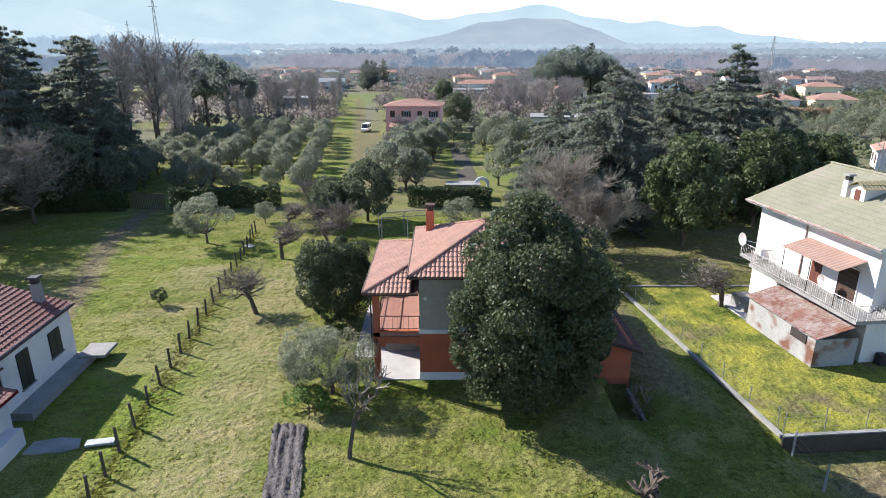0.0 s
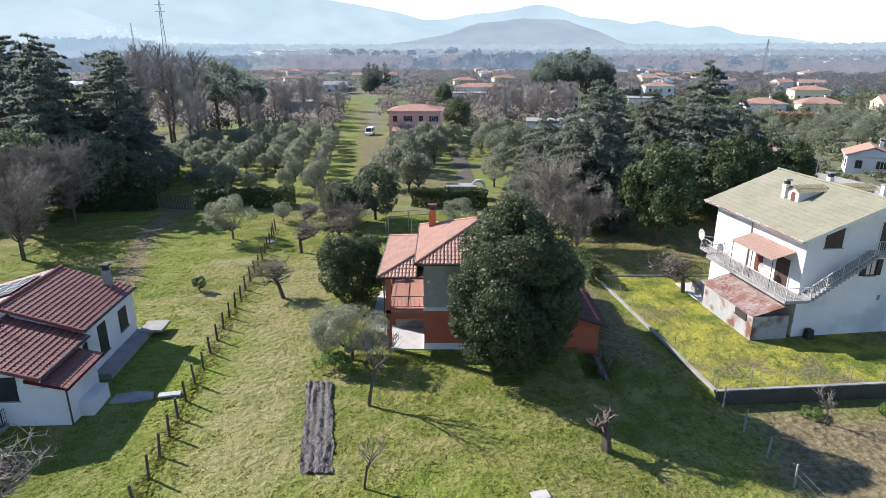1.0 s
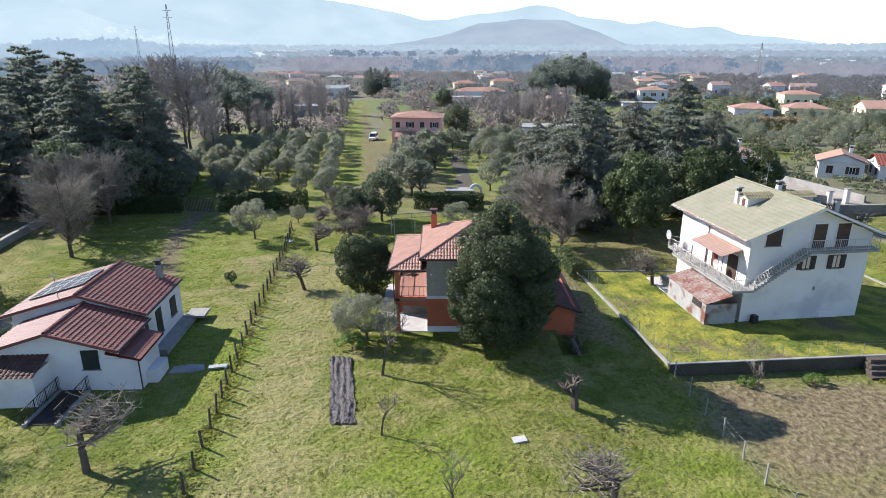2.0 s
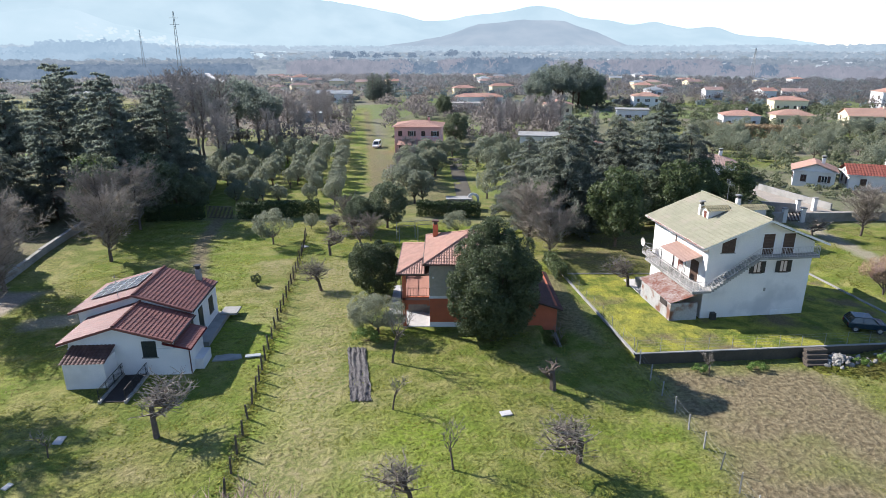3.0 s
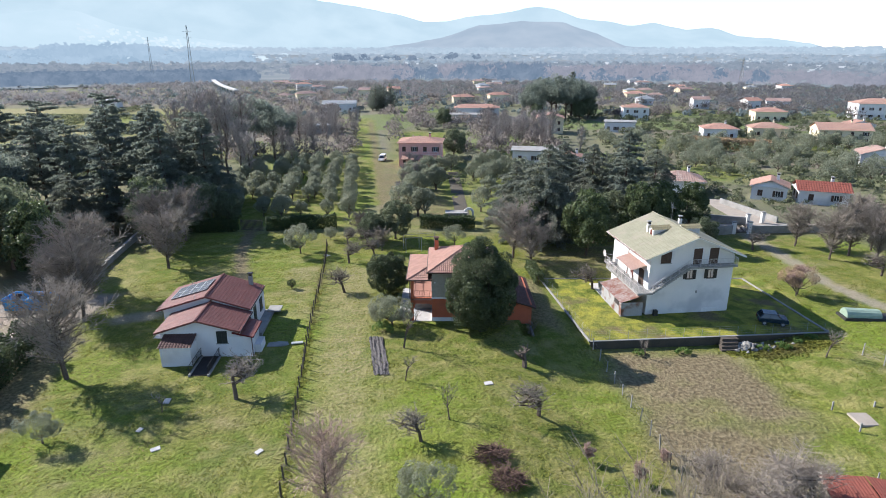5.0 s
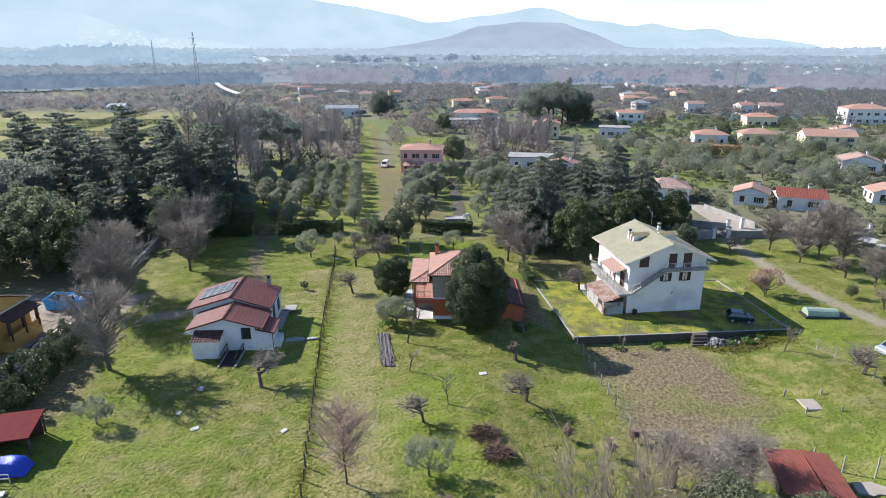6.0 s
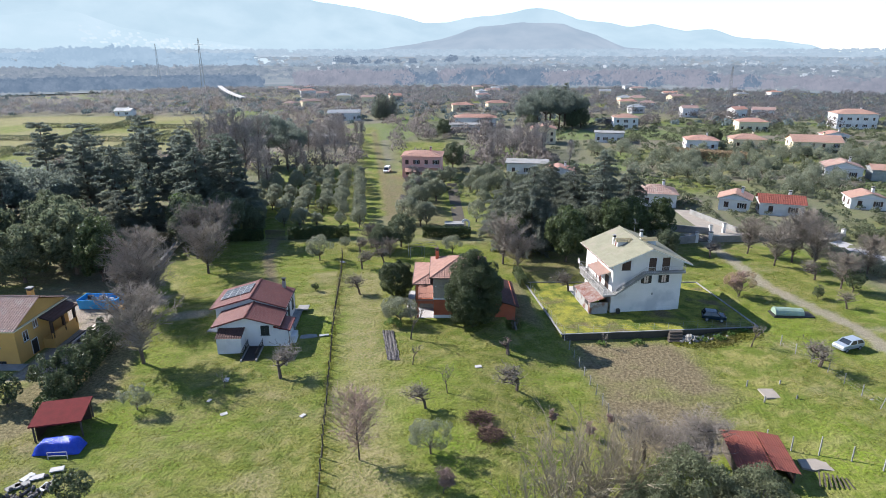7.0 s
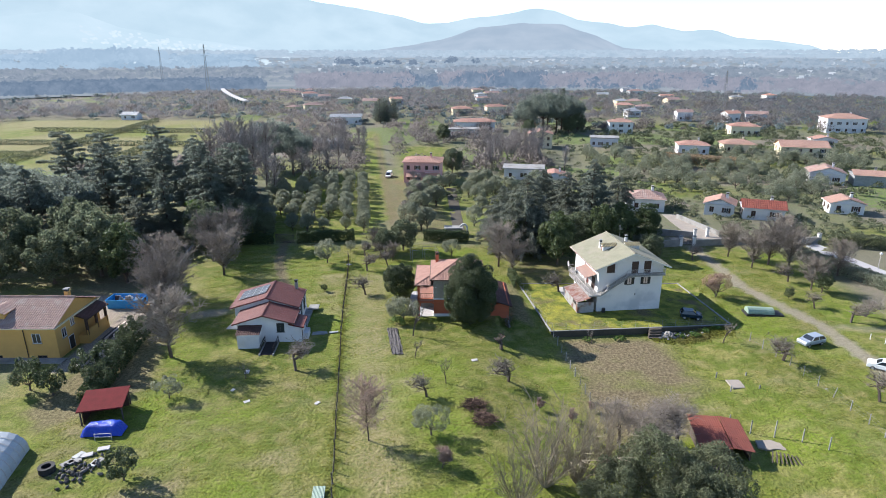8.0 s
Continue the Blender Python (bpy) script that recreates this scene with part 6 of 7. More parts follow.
far_house(-58.0, 205.0, 14.0, 8.0, 3.2, 4, "zinc", "zinc", "flat", 0, (), 0, "long low grey shed roof")
far_house(-203.0, 327.0, 10.0, 7.0, 3.0, 0, "palewall", "zinc", "side", 1.8, (1.0,), 2, "grey-roofed farm shed in the pale green fields")
far_house(87.0, 258.0, 12.0, 9.0, 6.0, -6, "palewall", "orangetile", "hip", 1.6, (1.0, 3.6), 3, "grey house with an orange roof")
far_house(205.0, 196.0, 16.0, 10.0, 3.2, -25, "white", "zinc", "side", 1.4, (), 0, "long low white barn with a grey roof")
far_house(168.0, 214.0, 10.0, 7.0, 3.0, -12, "white", "pinktile", "gable", 1.4, (1.0,), 2, "small white house with a tiled roof")
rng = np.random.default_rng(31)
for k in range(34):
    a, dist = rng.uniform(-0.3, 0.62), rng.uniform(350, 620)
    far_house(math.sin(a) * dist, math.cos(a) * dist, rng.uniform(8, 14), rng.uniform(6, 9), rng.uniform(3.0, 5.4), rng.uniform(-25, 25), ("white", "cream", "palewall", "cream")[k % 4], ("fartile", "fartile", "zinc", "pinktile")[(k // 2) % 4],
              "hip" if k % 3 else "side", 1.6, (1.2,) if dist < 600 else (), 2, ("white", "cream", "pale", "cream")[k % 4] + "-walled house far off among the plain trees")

# walled yard and gates beyond the white house
yard = Geo().beam((46.0, 63.0, 0.7), (52.3, 64.8, 0.7), 0.3, 1.8).beam((55.2, 65.0, 0.6), (84.0, 66.5, 0.6), 0.3, 1.6).beam((48.0, 74.0, 0.7), (57.5, 70.5, 0.7), 0.3, 1.6).beam((60.0, 88.0, 0.5), (64.0, 72.0, 0.5), 0.3, 1.3)
structure(yard, "wall_boundary", "concrete", "rendered boundary walls along the side lane")
structure(Geo().prism([(52, 66), (84, 67.5), (84, 71), (64, 71.5), (62, 92), (57.5, 92), (57, 71.5), (52, 71)], -0.2, 0.03), "road_lane", "gravel", "pale gravel lane behind the boundary wall")
structure(Geo().prism([(79.5, 64.5), (83.0, 66.5), (87.5, 40), (96, 22), (92, 20), (83, 39)], -0.2, 0.035), "road_side", "asphalt", "pale worn asphalt side road")
for i, (x, y) in enumerate(((52.3, 64.8), (55.2, 65.0), (79.0, 65.6), (83.8, 67.0), (57.5, 70.5), (61.0, 71.8))):
    p = thing("gate_pillar", x, y, 0, 5, "pale rendered gate pillar with a flat cap", "pillar", "gate pillars")
    Geo().box(-0.3, -0.3, -0.2, 0.3, 0.3, 2.1).part("shaft", "palewall", p)
    Geo().box(-0.38, -0.38, 2.1, 0.38, 0.38, 2.25).part("cap", "concrete", p)


def metal_gate(x0, y0, x1, y1, h, mat, label):
    length = math.hypot(x1 - x0, y1 - y0)
    ob = thing("gate", x0, y0, 0, math.degrees(math.atan2(y1 - y0, x1 - x0)), label, "gate")
    Geo().beam((0, 0, h), (length, 0, h), 0.07).beam((0, 0, 0.15), (length, 0, 0.15), 0.07).beam((0, 0, 0.1), (0, 0, h), 0.08, up=(0, 1, 0)).beam((length, 0, 0.1), (length, 0, h), 0.08, up=(0, 1, 0)).part("gate_frame", mat, ob)
    n = int(length / 0.22)
    for k in range(1, n):
        Geo().beam((length * k / n, 0, 0.15), (length * k / n, 0, h), 0.12, 0.03, up=(0, 1, 0)).part("slat", mat, ob)
    return ob


metal_gate(52.6, 64.8, 54.9, 65.0, 1.6, "brownwood", "brown slatted gate between rendered pillars")
metal_gate(79.4, 65.7, 83.4, 66.9, 1.5, "iron", "white iron gate to the side road")
metal_gate(-37.0, 67.0, -32.8, 66.3, 2.0, "greywood", "grey sheet garden gate between hedges")
# made-up arch on two posts, put where a curved white pipe stands
arch = thing("entrance_arch", 5.0, 73.5, 0, 0, "small pale arch in place of a curved white pipe", "arch")
g = Geo().box(-0.95, -0.2, -0.2, -0.65, 0.2, 1.7).box(0.65, -0.2, -0.2, 0.95, 0.2, 1.7)
for k in range(8):
    a, b = math.pi * k / 8, math.pi * (k + 1) / 8
    g.beam((math.cos(a) * 0.8, 0, 1.65 + math.sin(a) * 0.8), (math.cos(b) * 0.8, 0, 1.65 + math.sin(b) * 0.8), 0.4, 0.3, up=(0, 1, 0))
g.part("arch", "palewall", arch)
drying = thing("drying_frame", -6.0, 54.0, 0, 14, "grey metal clothes-drying frame behind the house", "frame")
for xx in (0.0, 2.6, 5.2):
    for yy in (0.0, 2.0):
        Geo().tube((xx, yy, -0.1), (xx, yy, 2.4), 0.05, 0.05, 6).part("post", "wire", drying)
for yy in (0.0, 2.0):
    Geo().tube((0, yy, 2.4), (5.2, yy, 2.4), 0.04, 0.04, 6).part("rail", "wire", drying)
hut = thing("garden_hut", 0.6, 72.2, 0, 0, "low grey concrete hut beside the pale arch", "hut")
Geo().box(0, 0, -0.2, 4.0, 2.2, 1.7).part("wall", "concrete", hut)
Geo().box(-0.15, -0.15, 1.7, 4.15, 2.35, 1.9).part("roof", "concrete", hut)
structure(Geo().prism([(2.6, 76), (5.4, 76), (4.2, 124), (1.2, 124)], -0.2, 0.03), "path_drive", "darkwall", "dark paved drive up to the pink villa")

# ---- vehicles ----
def car(x, y, z, rz, paint, label, length=3.9, van=False):
    ob = thing("car", x, y, z, rz, label, "car")
    L, w = length / 2, 0.83
    top = 1.85 if van else 1.45
    prof = [(-L, 0.35), (-L, 0.8), (-L + 0.15, 0.95), (-L * 0.55, 1.0), (L, 0.95), (L, 0.4)] if not van else [(-L, 0.35), (-L, 0.85), (-L + 0.7, 1.05), (L, 1.05), (L, 0.4)]
    bm = bmesh.new()
    ring = [bm.verts.new((px, -w, pz)) for px, pz in prof]
    other = [bm.verts.new((px, w, pz)) for px, pz in prof]
    bm.faces.new(ring[::-1]), bm.faces.new(other)
    n = len(prof)
    for k in range(n):
        bm.faces.new((ring[k], ring[(k + 1) % n], other[(k + 1) % n], other[k]))
    bmesh.ops.recalc_face_normals(bm, faces=bm.faces)
    bmesh.ops.bevel(bm, geom=bm.edges[:], offset=0.09, segments=2, affect="EDGES", profile=0.6)
    me = bpy.data.meshes.new("body")
    bm.to_mesh(me), bm.free()
    me.materials.append(M[paint])
    body = new("body", me)
    body.parent = ob
    cab = [(-L * 0.5, 0.98), (-L * 0.18, top), (L * 0.72, top), (L * 0.96, 0.95)] if not van else [(-L + 0.55, 1.0), (-L + 1.15, top), (L - 0.15, top), (L - 0.03, 1.0)]
    g = Geo()
    i = len(g.v)
    g.v += [(px, -w * (0.97 if pz < 1.2 else 0.8), pz) for px, pz in cab] + [(px, w * (0.97 if pz < 1.2 else 0.8), pz) for px, pz in cab]
    g.f += [(0, 3, 2, 1), (4, 5, 6, 7), (0, 1, 5, 4), (2, 3, 7, 6), (1, 2, 6, 5)]
    g.part("window_glass", "pane", ob, "dark car glass")
    roof = Geo().slab([(cab[1][0] - 0.02, -w * 0.82, top + 0.03), (cab[2][0] + 0.02, -w * 0.82, top + 0.03), (cab[2][0] + 0.02, w * 0.82, top + 0.03), (cab[1][0] - 0.02, w * 0.82, top + 0.03)], 0.05)
    for s in (-1, 1):
        for a, b in ((cab[0], cab[1]), (cab[3], cab[2])):
            roof.beam((a[0], s * w * 0.97, a[1]), (b[0], s * w * 0.81, b[1]), 0.09)
        xm = (cab[1][0] + cab[2][0]) / 2
        roof.beam((xm, s * w * 0.98, 0.97), (xm, s * w * 0.81, top), 0.08)
    roof.part("roof", paint, ob)
    for sx in (-L * 0.62, L * 0.6):
        for s in (-1, 1):
            wheel = Geo().tube((sx, s * w * 0.8, 0.3), (sx, s * w * 1.02, 0.3), 0.3, 0.3, 14, True).part("tyre", "rubber", ob)
            Geo().tube((sx, s * w * 1.0, 0.3), (sx, s * w * 1.035, 0.3), 0.18, 0.18, 10, True).part("rim", "zinc", wheel)
    for s in (-1, 1):
        Geo().box(-L - 0.02, s * 0.55 - 0.17, 0.62, -L + 0.06, s * 0.55 + 0.17, 0.8, 0.01).part("headlight", "iron", ob)
        Geo().box(L - 0.06, s * 0.62 - 0.12, 0.62, L + 0.02, s * 0.62 + 0.12, 0.85, 0.01).part("tail_light", "crimson", ob)
    return ob


car(39.9, 27.3, -0.25, 165, "carblue", "dark blue hatchback parked on the lawn", 3.3)
car(54.0, 18.3, -0.33, 20, "carsilver", "silver compact car parked beside the dirt drive", 3.9)
car(59.4, 10.6, -0.33, -38, "carwhite", "white hatchback on the dirt drive", 4.0)
car(-18.2, 142.0, 0.0, 85, "carwhite", "white van parked on the lane", 4.6, True)

# ---- loose things on the plots ----
ob = thing("trailer", 49.6, 29.0, -0.33, -4, "pale green covered boat on a dark flat trailer", "trailer")
g = Geo()
for k in range(8):
    a, b = math.pi * k / 8, math.pi * (k + 1) / 8
    g.face((0, -0.9 * math.cos(a), 0.45 + 0.95 * math.sin(a)), (4.1, -0.9 * math.cos(a), 0.45 + 0.8 * math.sin(a)), (4.1, -0.9 * math.cos(b), 0.45 + 0.8 * math.sin(b)), (0, -0.9 * math.cos(b), 0.45 + 0.95 * math.sin(b)))
g.face(*[(0, -0.9 * math.cos(math.pi * k / 8), 0.45 + 0.95 * math.sin(math.pi * k / 8)) for k in range(8, -1, -1)])
g.face(*[(4.1, -0.9 * math.cos(math.pi * k / 8), 0.45 + 0.8 * math.sin(math.pi * k / 8)) for k in range(9)])
g.part("cover", "greencover", ob)
Geo().box(-0.3, -1.1, 0.1, 5.6, 1.1, 0.42, 0.05).part("bed", "darkiron", ob)
for xx in (1.2, 3.4):
    for s in (-1, 1):
        Geo().tube((xx, s * 0.9, 0.05), (xx, s * 1.12, 0.05), 0.25, 0.25, 10, True).part("wheel", "rubber", ob)

ob = thing("ground_sheet", -6.9, 18.7, 0.02, 0, "rumpled dark mulch sheeting strip on the grass", "sheet")
nx, ny = 18, 60
g = Geo()
rs = np.random.default_rng(4)
ph = rs.uniform(0, 6, 6)
for j in range(ny + 1):
    for i in range(nx + 1):
        u, v = i / nx - 0.5, j / ny - 0.5
        fold = noise.noise(Vector((u * 11, v * 3, 1.5)))
        x = u * 1.6 + v * -1.5 + 0.12 * noise.noise(Vector((v * 6, 3.0, u * 2)))
        z = 0.09 + 0.12 * fold + 0.09 * noise.noise(Vector((u * 24, v * 30, 4.0))) + 0.035 * rs.normal()
        g.v.append((x, v * 8.6, max(0.02, z)))
g.f += [(j * (nx + 1) + i, j * (nx + 1) + i + 1, (j + 1) * (nx + 1) + i + 1, (j + 1) * (nx + 1) + i) for j in range(ny) for i in range(nx)]
g.part("sheet", "blackfilm", ob, smooth=True)

ob = thing("brushwood_heap", 4.5, 0.2, 0, 0, "heap of cut brown brushwood on the grass", "heap")
for name, cx, cy, n in (("front_brushwood", 0.5, -1.6, 420), ("rear_brushwood", -0.5, 1.3, 420)):
    g = Geo()
    for k in range(n):
        a, r0 = rs.uniform(0, math.tau), 1.35 * math.sqrt(rs.uniform())
        h = 0.85 * (1 - (r0 / 1.5) ** 2) * rs.uniform(0.2, 1)
        p = Vector((cx + math.cos(a) * r0, cy + math.sin(a) * r0 * 0.9, h + 0.03))
        d = Vector(rs.normal(size=3))
        d.z *= 0.3
        d.normalize()
        q = p + d * rs.uniform(0.4, 1.1)
        q.z = max(q.z, 0.02)
        g.tube(p, q, 0.028, 0.012, 3)
    g.part(name, "cut", ob)

for i, (x, y, s) in enumerate(((4.5, 13.0, 0.45), (-15.0, 2.1, 0.35), (-25.8, 9.7, 0.45), (-18.6, 52.3, 0.5), (-31.5, 23.5, 1.5), (-23.6, 2.5, 0.4), (-26.2, 5.2, 0.3))):
    p = thing("paving_slab", x, y, float(ground_z(x, y)) + 0.02, 20 + 40 * i, "pale stone slab lying in the grass", "slab", "stray slabs")
    Geo().prism([(-s, -s * 0.6), (s * 0.9, -s * 0.7), (s, s * 0.5), (-s * 0.8, s * 0.7)], -0.1, 0.07).part("slab", "paving", p)

# stone pad with pegs in the lower field
ob = thing("well_cover", 38.7, 7.9, float(ground_z(38.7, 7.9)), 0, "square concrete well cover with four white pegs", "well")
Geo().box(-1.25, -1.05, -0.1, 1.25, 1.05, 0.08, 0.05).part("slab", "gravel", ob)
for sx, sy in ((-1.8, -1.7), (1.9, -1.6), (1.7, 1.7), (-2.2, 1.7)):
    Geo().box(sx - 0.06, sy - 0.06, -0.1, sx + 0.06, sy + 0.06, 0.8).part("peg", "concrete", ob)

# steps and stones at the end of the retaining wall
ob = thing("garden_steps", 32.2, 23.4, -1.6, 4, "weathered wooden steps down from the lawn", "steps")
for k in range(5):
    Geo().box(-0.9 + 0.18 * k, -1.9 + k * 0.42 - 0.05 * k, -0.1, 1.0 + 0.18 * k, -1.35 + k * 0.42, 0.28 * (k + 1)).part("step", "greywood", ob)
stone_mesh = None
for k in range(120):
    x, y = 34.9 + rs.normal() * 0.9, 22.6 + rs.normal() * 0.45
    s = rs.uniform(0.14, 0.34)
    heap = max(0.0, 0.75 - 0.5 * abs(x - 34.9) - 0.5 * abs(y - 22.6))
    if k % 9 == 0:
        x, heap = x + rs.uniform(2, 5), 0.0
    if stone_mesh is None:
        bm = bmesh.new()
        bmesh.ops.create_icosphere(bm, subdivisions=1, radius=1.0)
        for v in bm.verts:
            v.co *= rs.uniform(0.75, 1.2)
        stone_mesh = bpy.data.meshes.new("stone")
        bm.to_mesh(stone_mesh), bm.free()
        stone_mesh.materials.append(M["stone"])
    st = tagged(new("stone", stone_mesh), "rough grey field stone in a heap", "stone", "stones by the steps")
    st.matrix_world = pose(x, y, float(ground_z(x, y)) + heap * rs.uniform(0.5, 1.0) + s * 0.4, *rs.uniform(0, 360, 3)) @ Matrix.Diagonal((s, s * 0.8, s * 0.7, 1))

# rusty shed in the near plot and the slabs beside it
ob = thing("shed", 27.9, -6.6, -1.5, -6, "ramshackle shed with a rust-red sheet roof", "shed")
Geo().box(0, 0, -0.1, 0.15, 4.4, 1.9).box(5.0, 0, -0.1, 5.15, 4.4, 1.7).box(0.15, 4.25, -0.1, 5.0, 4.4, 2.1).box(0.15, 0.0, -0.1, 3.2, 0.12, 1.8).part("wall", "greywood", ob)
r = Geo()
tiled(r, (-0.4, -0.6, 2.0), (3.0, -0.6, 2.0), (0, 5.4, 0.5), pitch=0.25, row=1.6, amp=0.025, step=0.02)
tiled(r, (3.0, -0.6, 2.12), (5.3, -0.6, 1.75), (0, 5.4, 0.45), pitch=0.25, row=1.6, amp=0.025, step=0.02)
r.part("roof", "rustred", ob)
for k in range(9):
    Geo().beam((-1.0 + 0.35 * k, -2.2 - 0.1 * k, 0.1 + 0.02 * k), (0.2 + 0.4 * k, -0.4, 1.2 - 0.06 * k), 0.16, 0.04).part("plank", "greywood", ob)
ob = thing("concrete_slab", 37.0, -4.6, float(ground_z(37.0, -4.6)) + 0.08, -8, "broken pale concrete slabs beside the shed", "slab")
Geo().prism([(-2.0, -0.7), (-0.9, -1.0), (-0.3, -0.7), (1.3, -0.9), (1.5, 0.3), (0.4, 0.5), (-0.2, 0.9), (-1.9, 0.6)], -0.3, 0.02).part("slab", "gravel", ob)
for k in range(7):
    Geo().beam((-1.5 + 0.5 * k, -3.4, 0.05), (-0.8 + 0.35 * k, -1.4 - 0.1 * k, 0.2), 0.14, 0.05).part("plank", "greywood", ob)
for k, (x, y, h) in enumerate(((35.4, -2.2, 1.7), (37.6, -3.2, 2.2), (39.9, -4.6, 1.7), (41.7, -6.4, 1.6), (33.5, -0.9, 1.6))):
    p = thing("concrete_post", x, y, float(ground_z(x, y)), 0, "pale concrete fence post beside the slabs", "post", "posts by the shed")
    Geo().box(-0.055, -0.055, -0.2, 0.055, 0.055, h, 0.01).part("post", "concrete", p)
ob = thing("concrete_slab", 50.2, 6.4, -0.35, -12, "flat dark concrete slab by the fence", "slab")
Geo().prism([(-1.5, -1.0), (1.3, -1.1), (1.5, 0.9), (-1.2, 1.1)], -0.2, 0.1).part("slab", "concrete", ob)

# yard of the yellow house
ob = thing("skip", -55.2, 30.4, 0, 0, "bright blue steel skip full of rubbish", "skip")
Geo().face((0, 0, 0.1), (5.4, 0, 0.1), (5.6, 0, 1.5), (-0.2, 0, 1.5)).face((5.4, 2.6, 0.1), (0, 2.6, 0.1), (-0.2, 2.8, 1.5), (5.6, 2.8, 1.5)).face((5.4, 0, 0.1), (5.4, 2.6, 0.1), (5.6, 2.8, 1.5), (5.6, 0, 1.5)).face((0, 2.6, 0.1), (0, 0, 0.1), (-0.2, 0, 1.5), (-0.2, 2.8, 1.5)).box(0, 0.05, 0.0, 5.4, 2.6, 0.9).part("body", "bluepool", ob)
Geo().beam((-0.25, -0.02, 1.5), (5.65, -0.02, 1.5), 0.12).beam((-0.25, 2.82, 1.5), (5.65, 2.82, 1.5), 0.12).beam((-0.2, 0, 1.5), (-0.2, 2.8, 1.5), 0.12).beam((5.6, 0, 1.5), (5.6, 2.8, 1.5), 0.12).part("rim", "bluepool", ob)
for k in range(14):
    p = Vector((rs.uniform(0.4, 5), rs.uniform(0.4, 2.3), 0.95))
    Geo().box(p.x, p.y, 0.9, p.x + rs.uniform(0.3, 0.9), p.y + rs.uniform(0.2, 0.5), 1.2 + rs.uniform(0, 0.5), 0.08).part("rubble", ("palewall", "concrete", "brownwood")[k % 3], ob)
ob = thing("wheelie_bin", -48.2, 29.5, 0, 0, "yellow waste bin beside the skip", "bin")
Geo().box(-0.3, -0.3, 0, 0.3, 0.3, 1.0, -0.04).part("body", "yellow", ob)
Geo().box(-0.36, -0.36, 1.0, 0.36, 0.36, 1.1, 0.04).part("lid", "yellow", ob)
ob = thing("plank_stack", -49.2, 19.5, 0, 0, "stack of pale planks on the gravel drive", "planks")
for k in range(4):
    Geo().box(-0.9 + 0.4 * k, -1.0 + 0.5 * k, 0.0, -0.65 + 0.4 * k, 5.0 + 0.4 * k, 0.22 + 0.06 * k).part("plank", "mortar" if k % 2 else "greywood", ob)
ob = thing("lean_to_shelter", -40.8, -2.6, 0, 14, "low open shelter with a crimson sheet roof", "shelter")
Geo().slab([(-0.2, -0.3, 2.0), (4.6, -0.3, 2.0), (4.6, 3.9, 2.35), (-0.2, 3.9, 2.35)], 0.14).part("roof", "crimson", ob)
for xx, yy in ((0, 0), (4.3, 0), (0, 3.5), (4.3, 3.5)):
    Geo().box(xx, yy, -0.1, xx + 0.14, yy + 0.14, 1.95).part("post", "greywood", ob)
Geo().box(0.2, 3.3, -0.1, 4.3, 3.4, 1.9).box(0.15, 0.3, -0.1, 0.25, 3.3, 1.9).part("wall", "brownwood", ob)
ob = thing("covered_pile", -37.6, -3.7, 0, 4, "pile covered by a bright blue plastic sheet", "pile")
g = Geo()
for j in range(9):
    for i in range(15):
        u, v = i / 14 - 0.5, j / 8 - 0.5
        e = min(1.0, 6 * min(0.5 - abs(u), 0.5 - abs(v)))
        g.v.append((u * 4.4, v * 1.8, 0.02 + 1.15 * e ** 0.5 + 0.06 * rs.normal() * e))
g.f += [(j * 15 + i, j * 15 + i + 1, (j + 1) * 15 + i + 1, (j + 1) * 15 + i) for j in range(8) for i in range(14)]
g.part("sheet", "bluecover", ob, smooth=True)
ob = thing("frame_rack", -36.9, -5.2, 0, 4, "pale tubular metal rack before the blue sheet", "rack")
Geo().tube((-0.9, 0, 0), (-0.9, 0, 0.8), 0.04, 0.04, 6).tube((0.9, 0, 0), (0.9, 0, 0.8), 0.04, 0.04, 6).tube((-0.9, 0, 0.8), (0.9, 0, 0.8), 0.04, 0.04, 6).tube((-0.9, 0, 0.4), (0.9, 0, 0.4), 0.04, 0.04, 6).part("frame", "iron", ob)
ob = thing("polytunnel", -47.7, -18.7, 0, 11, "greenhouse tunnel covered in milky plastic film", "greenhouse")
g, ribs = Geo(), Geo()
n = 12
for j in range(11):
    for k in range(n):
        a, b = math.pi * k / n, math.pi * (k + 1) / n
        p = [(-3 * math.cos(t) + 3, y, 2.6 * math.sin(t) ** 0.8 - 0.05) for t, y in ((a, j), (b, j), (b, j + 1), (a, j + 1))]
        g.face(*[(q[0], q[1] * 1.0, q[2]) for q in p])
    for k in range(n):
        a, b = math.pi * k / n, math.pi * (k + 1) / n
        ribs.tube((-3.02 * math.cos(a) + 3, j, 2.62 * math.sin(a) ** 0.8), (-3.02 * math.cos(b) + 3, j, 2.62 * max(0.0, math.sin(b)) ** 0.8), 0.03, 0.03, 4)
g.face(*[(-3 * math.cos(math.pi * k / n) + 3, 11, 2.6 * max(0.0, math.sin(math.pi * k / n)) ** 0.8 - 0.05) for k in range(n + 1)])
g.part("film", "film", ob)
ribs.part("ribs", "iron", ob)
ob = thing("tyre_stack", -39.8, -10.4, 0, 0, "stack of black rubber tyres", "tyres")
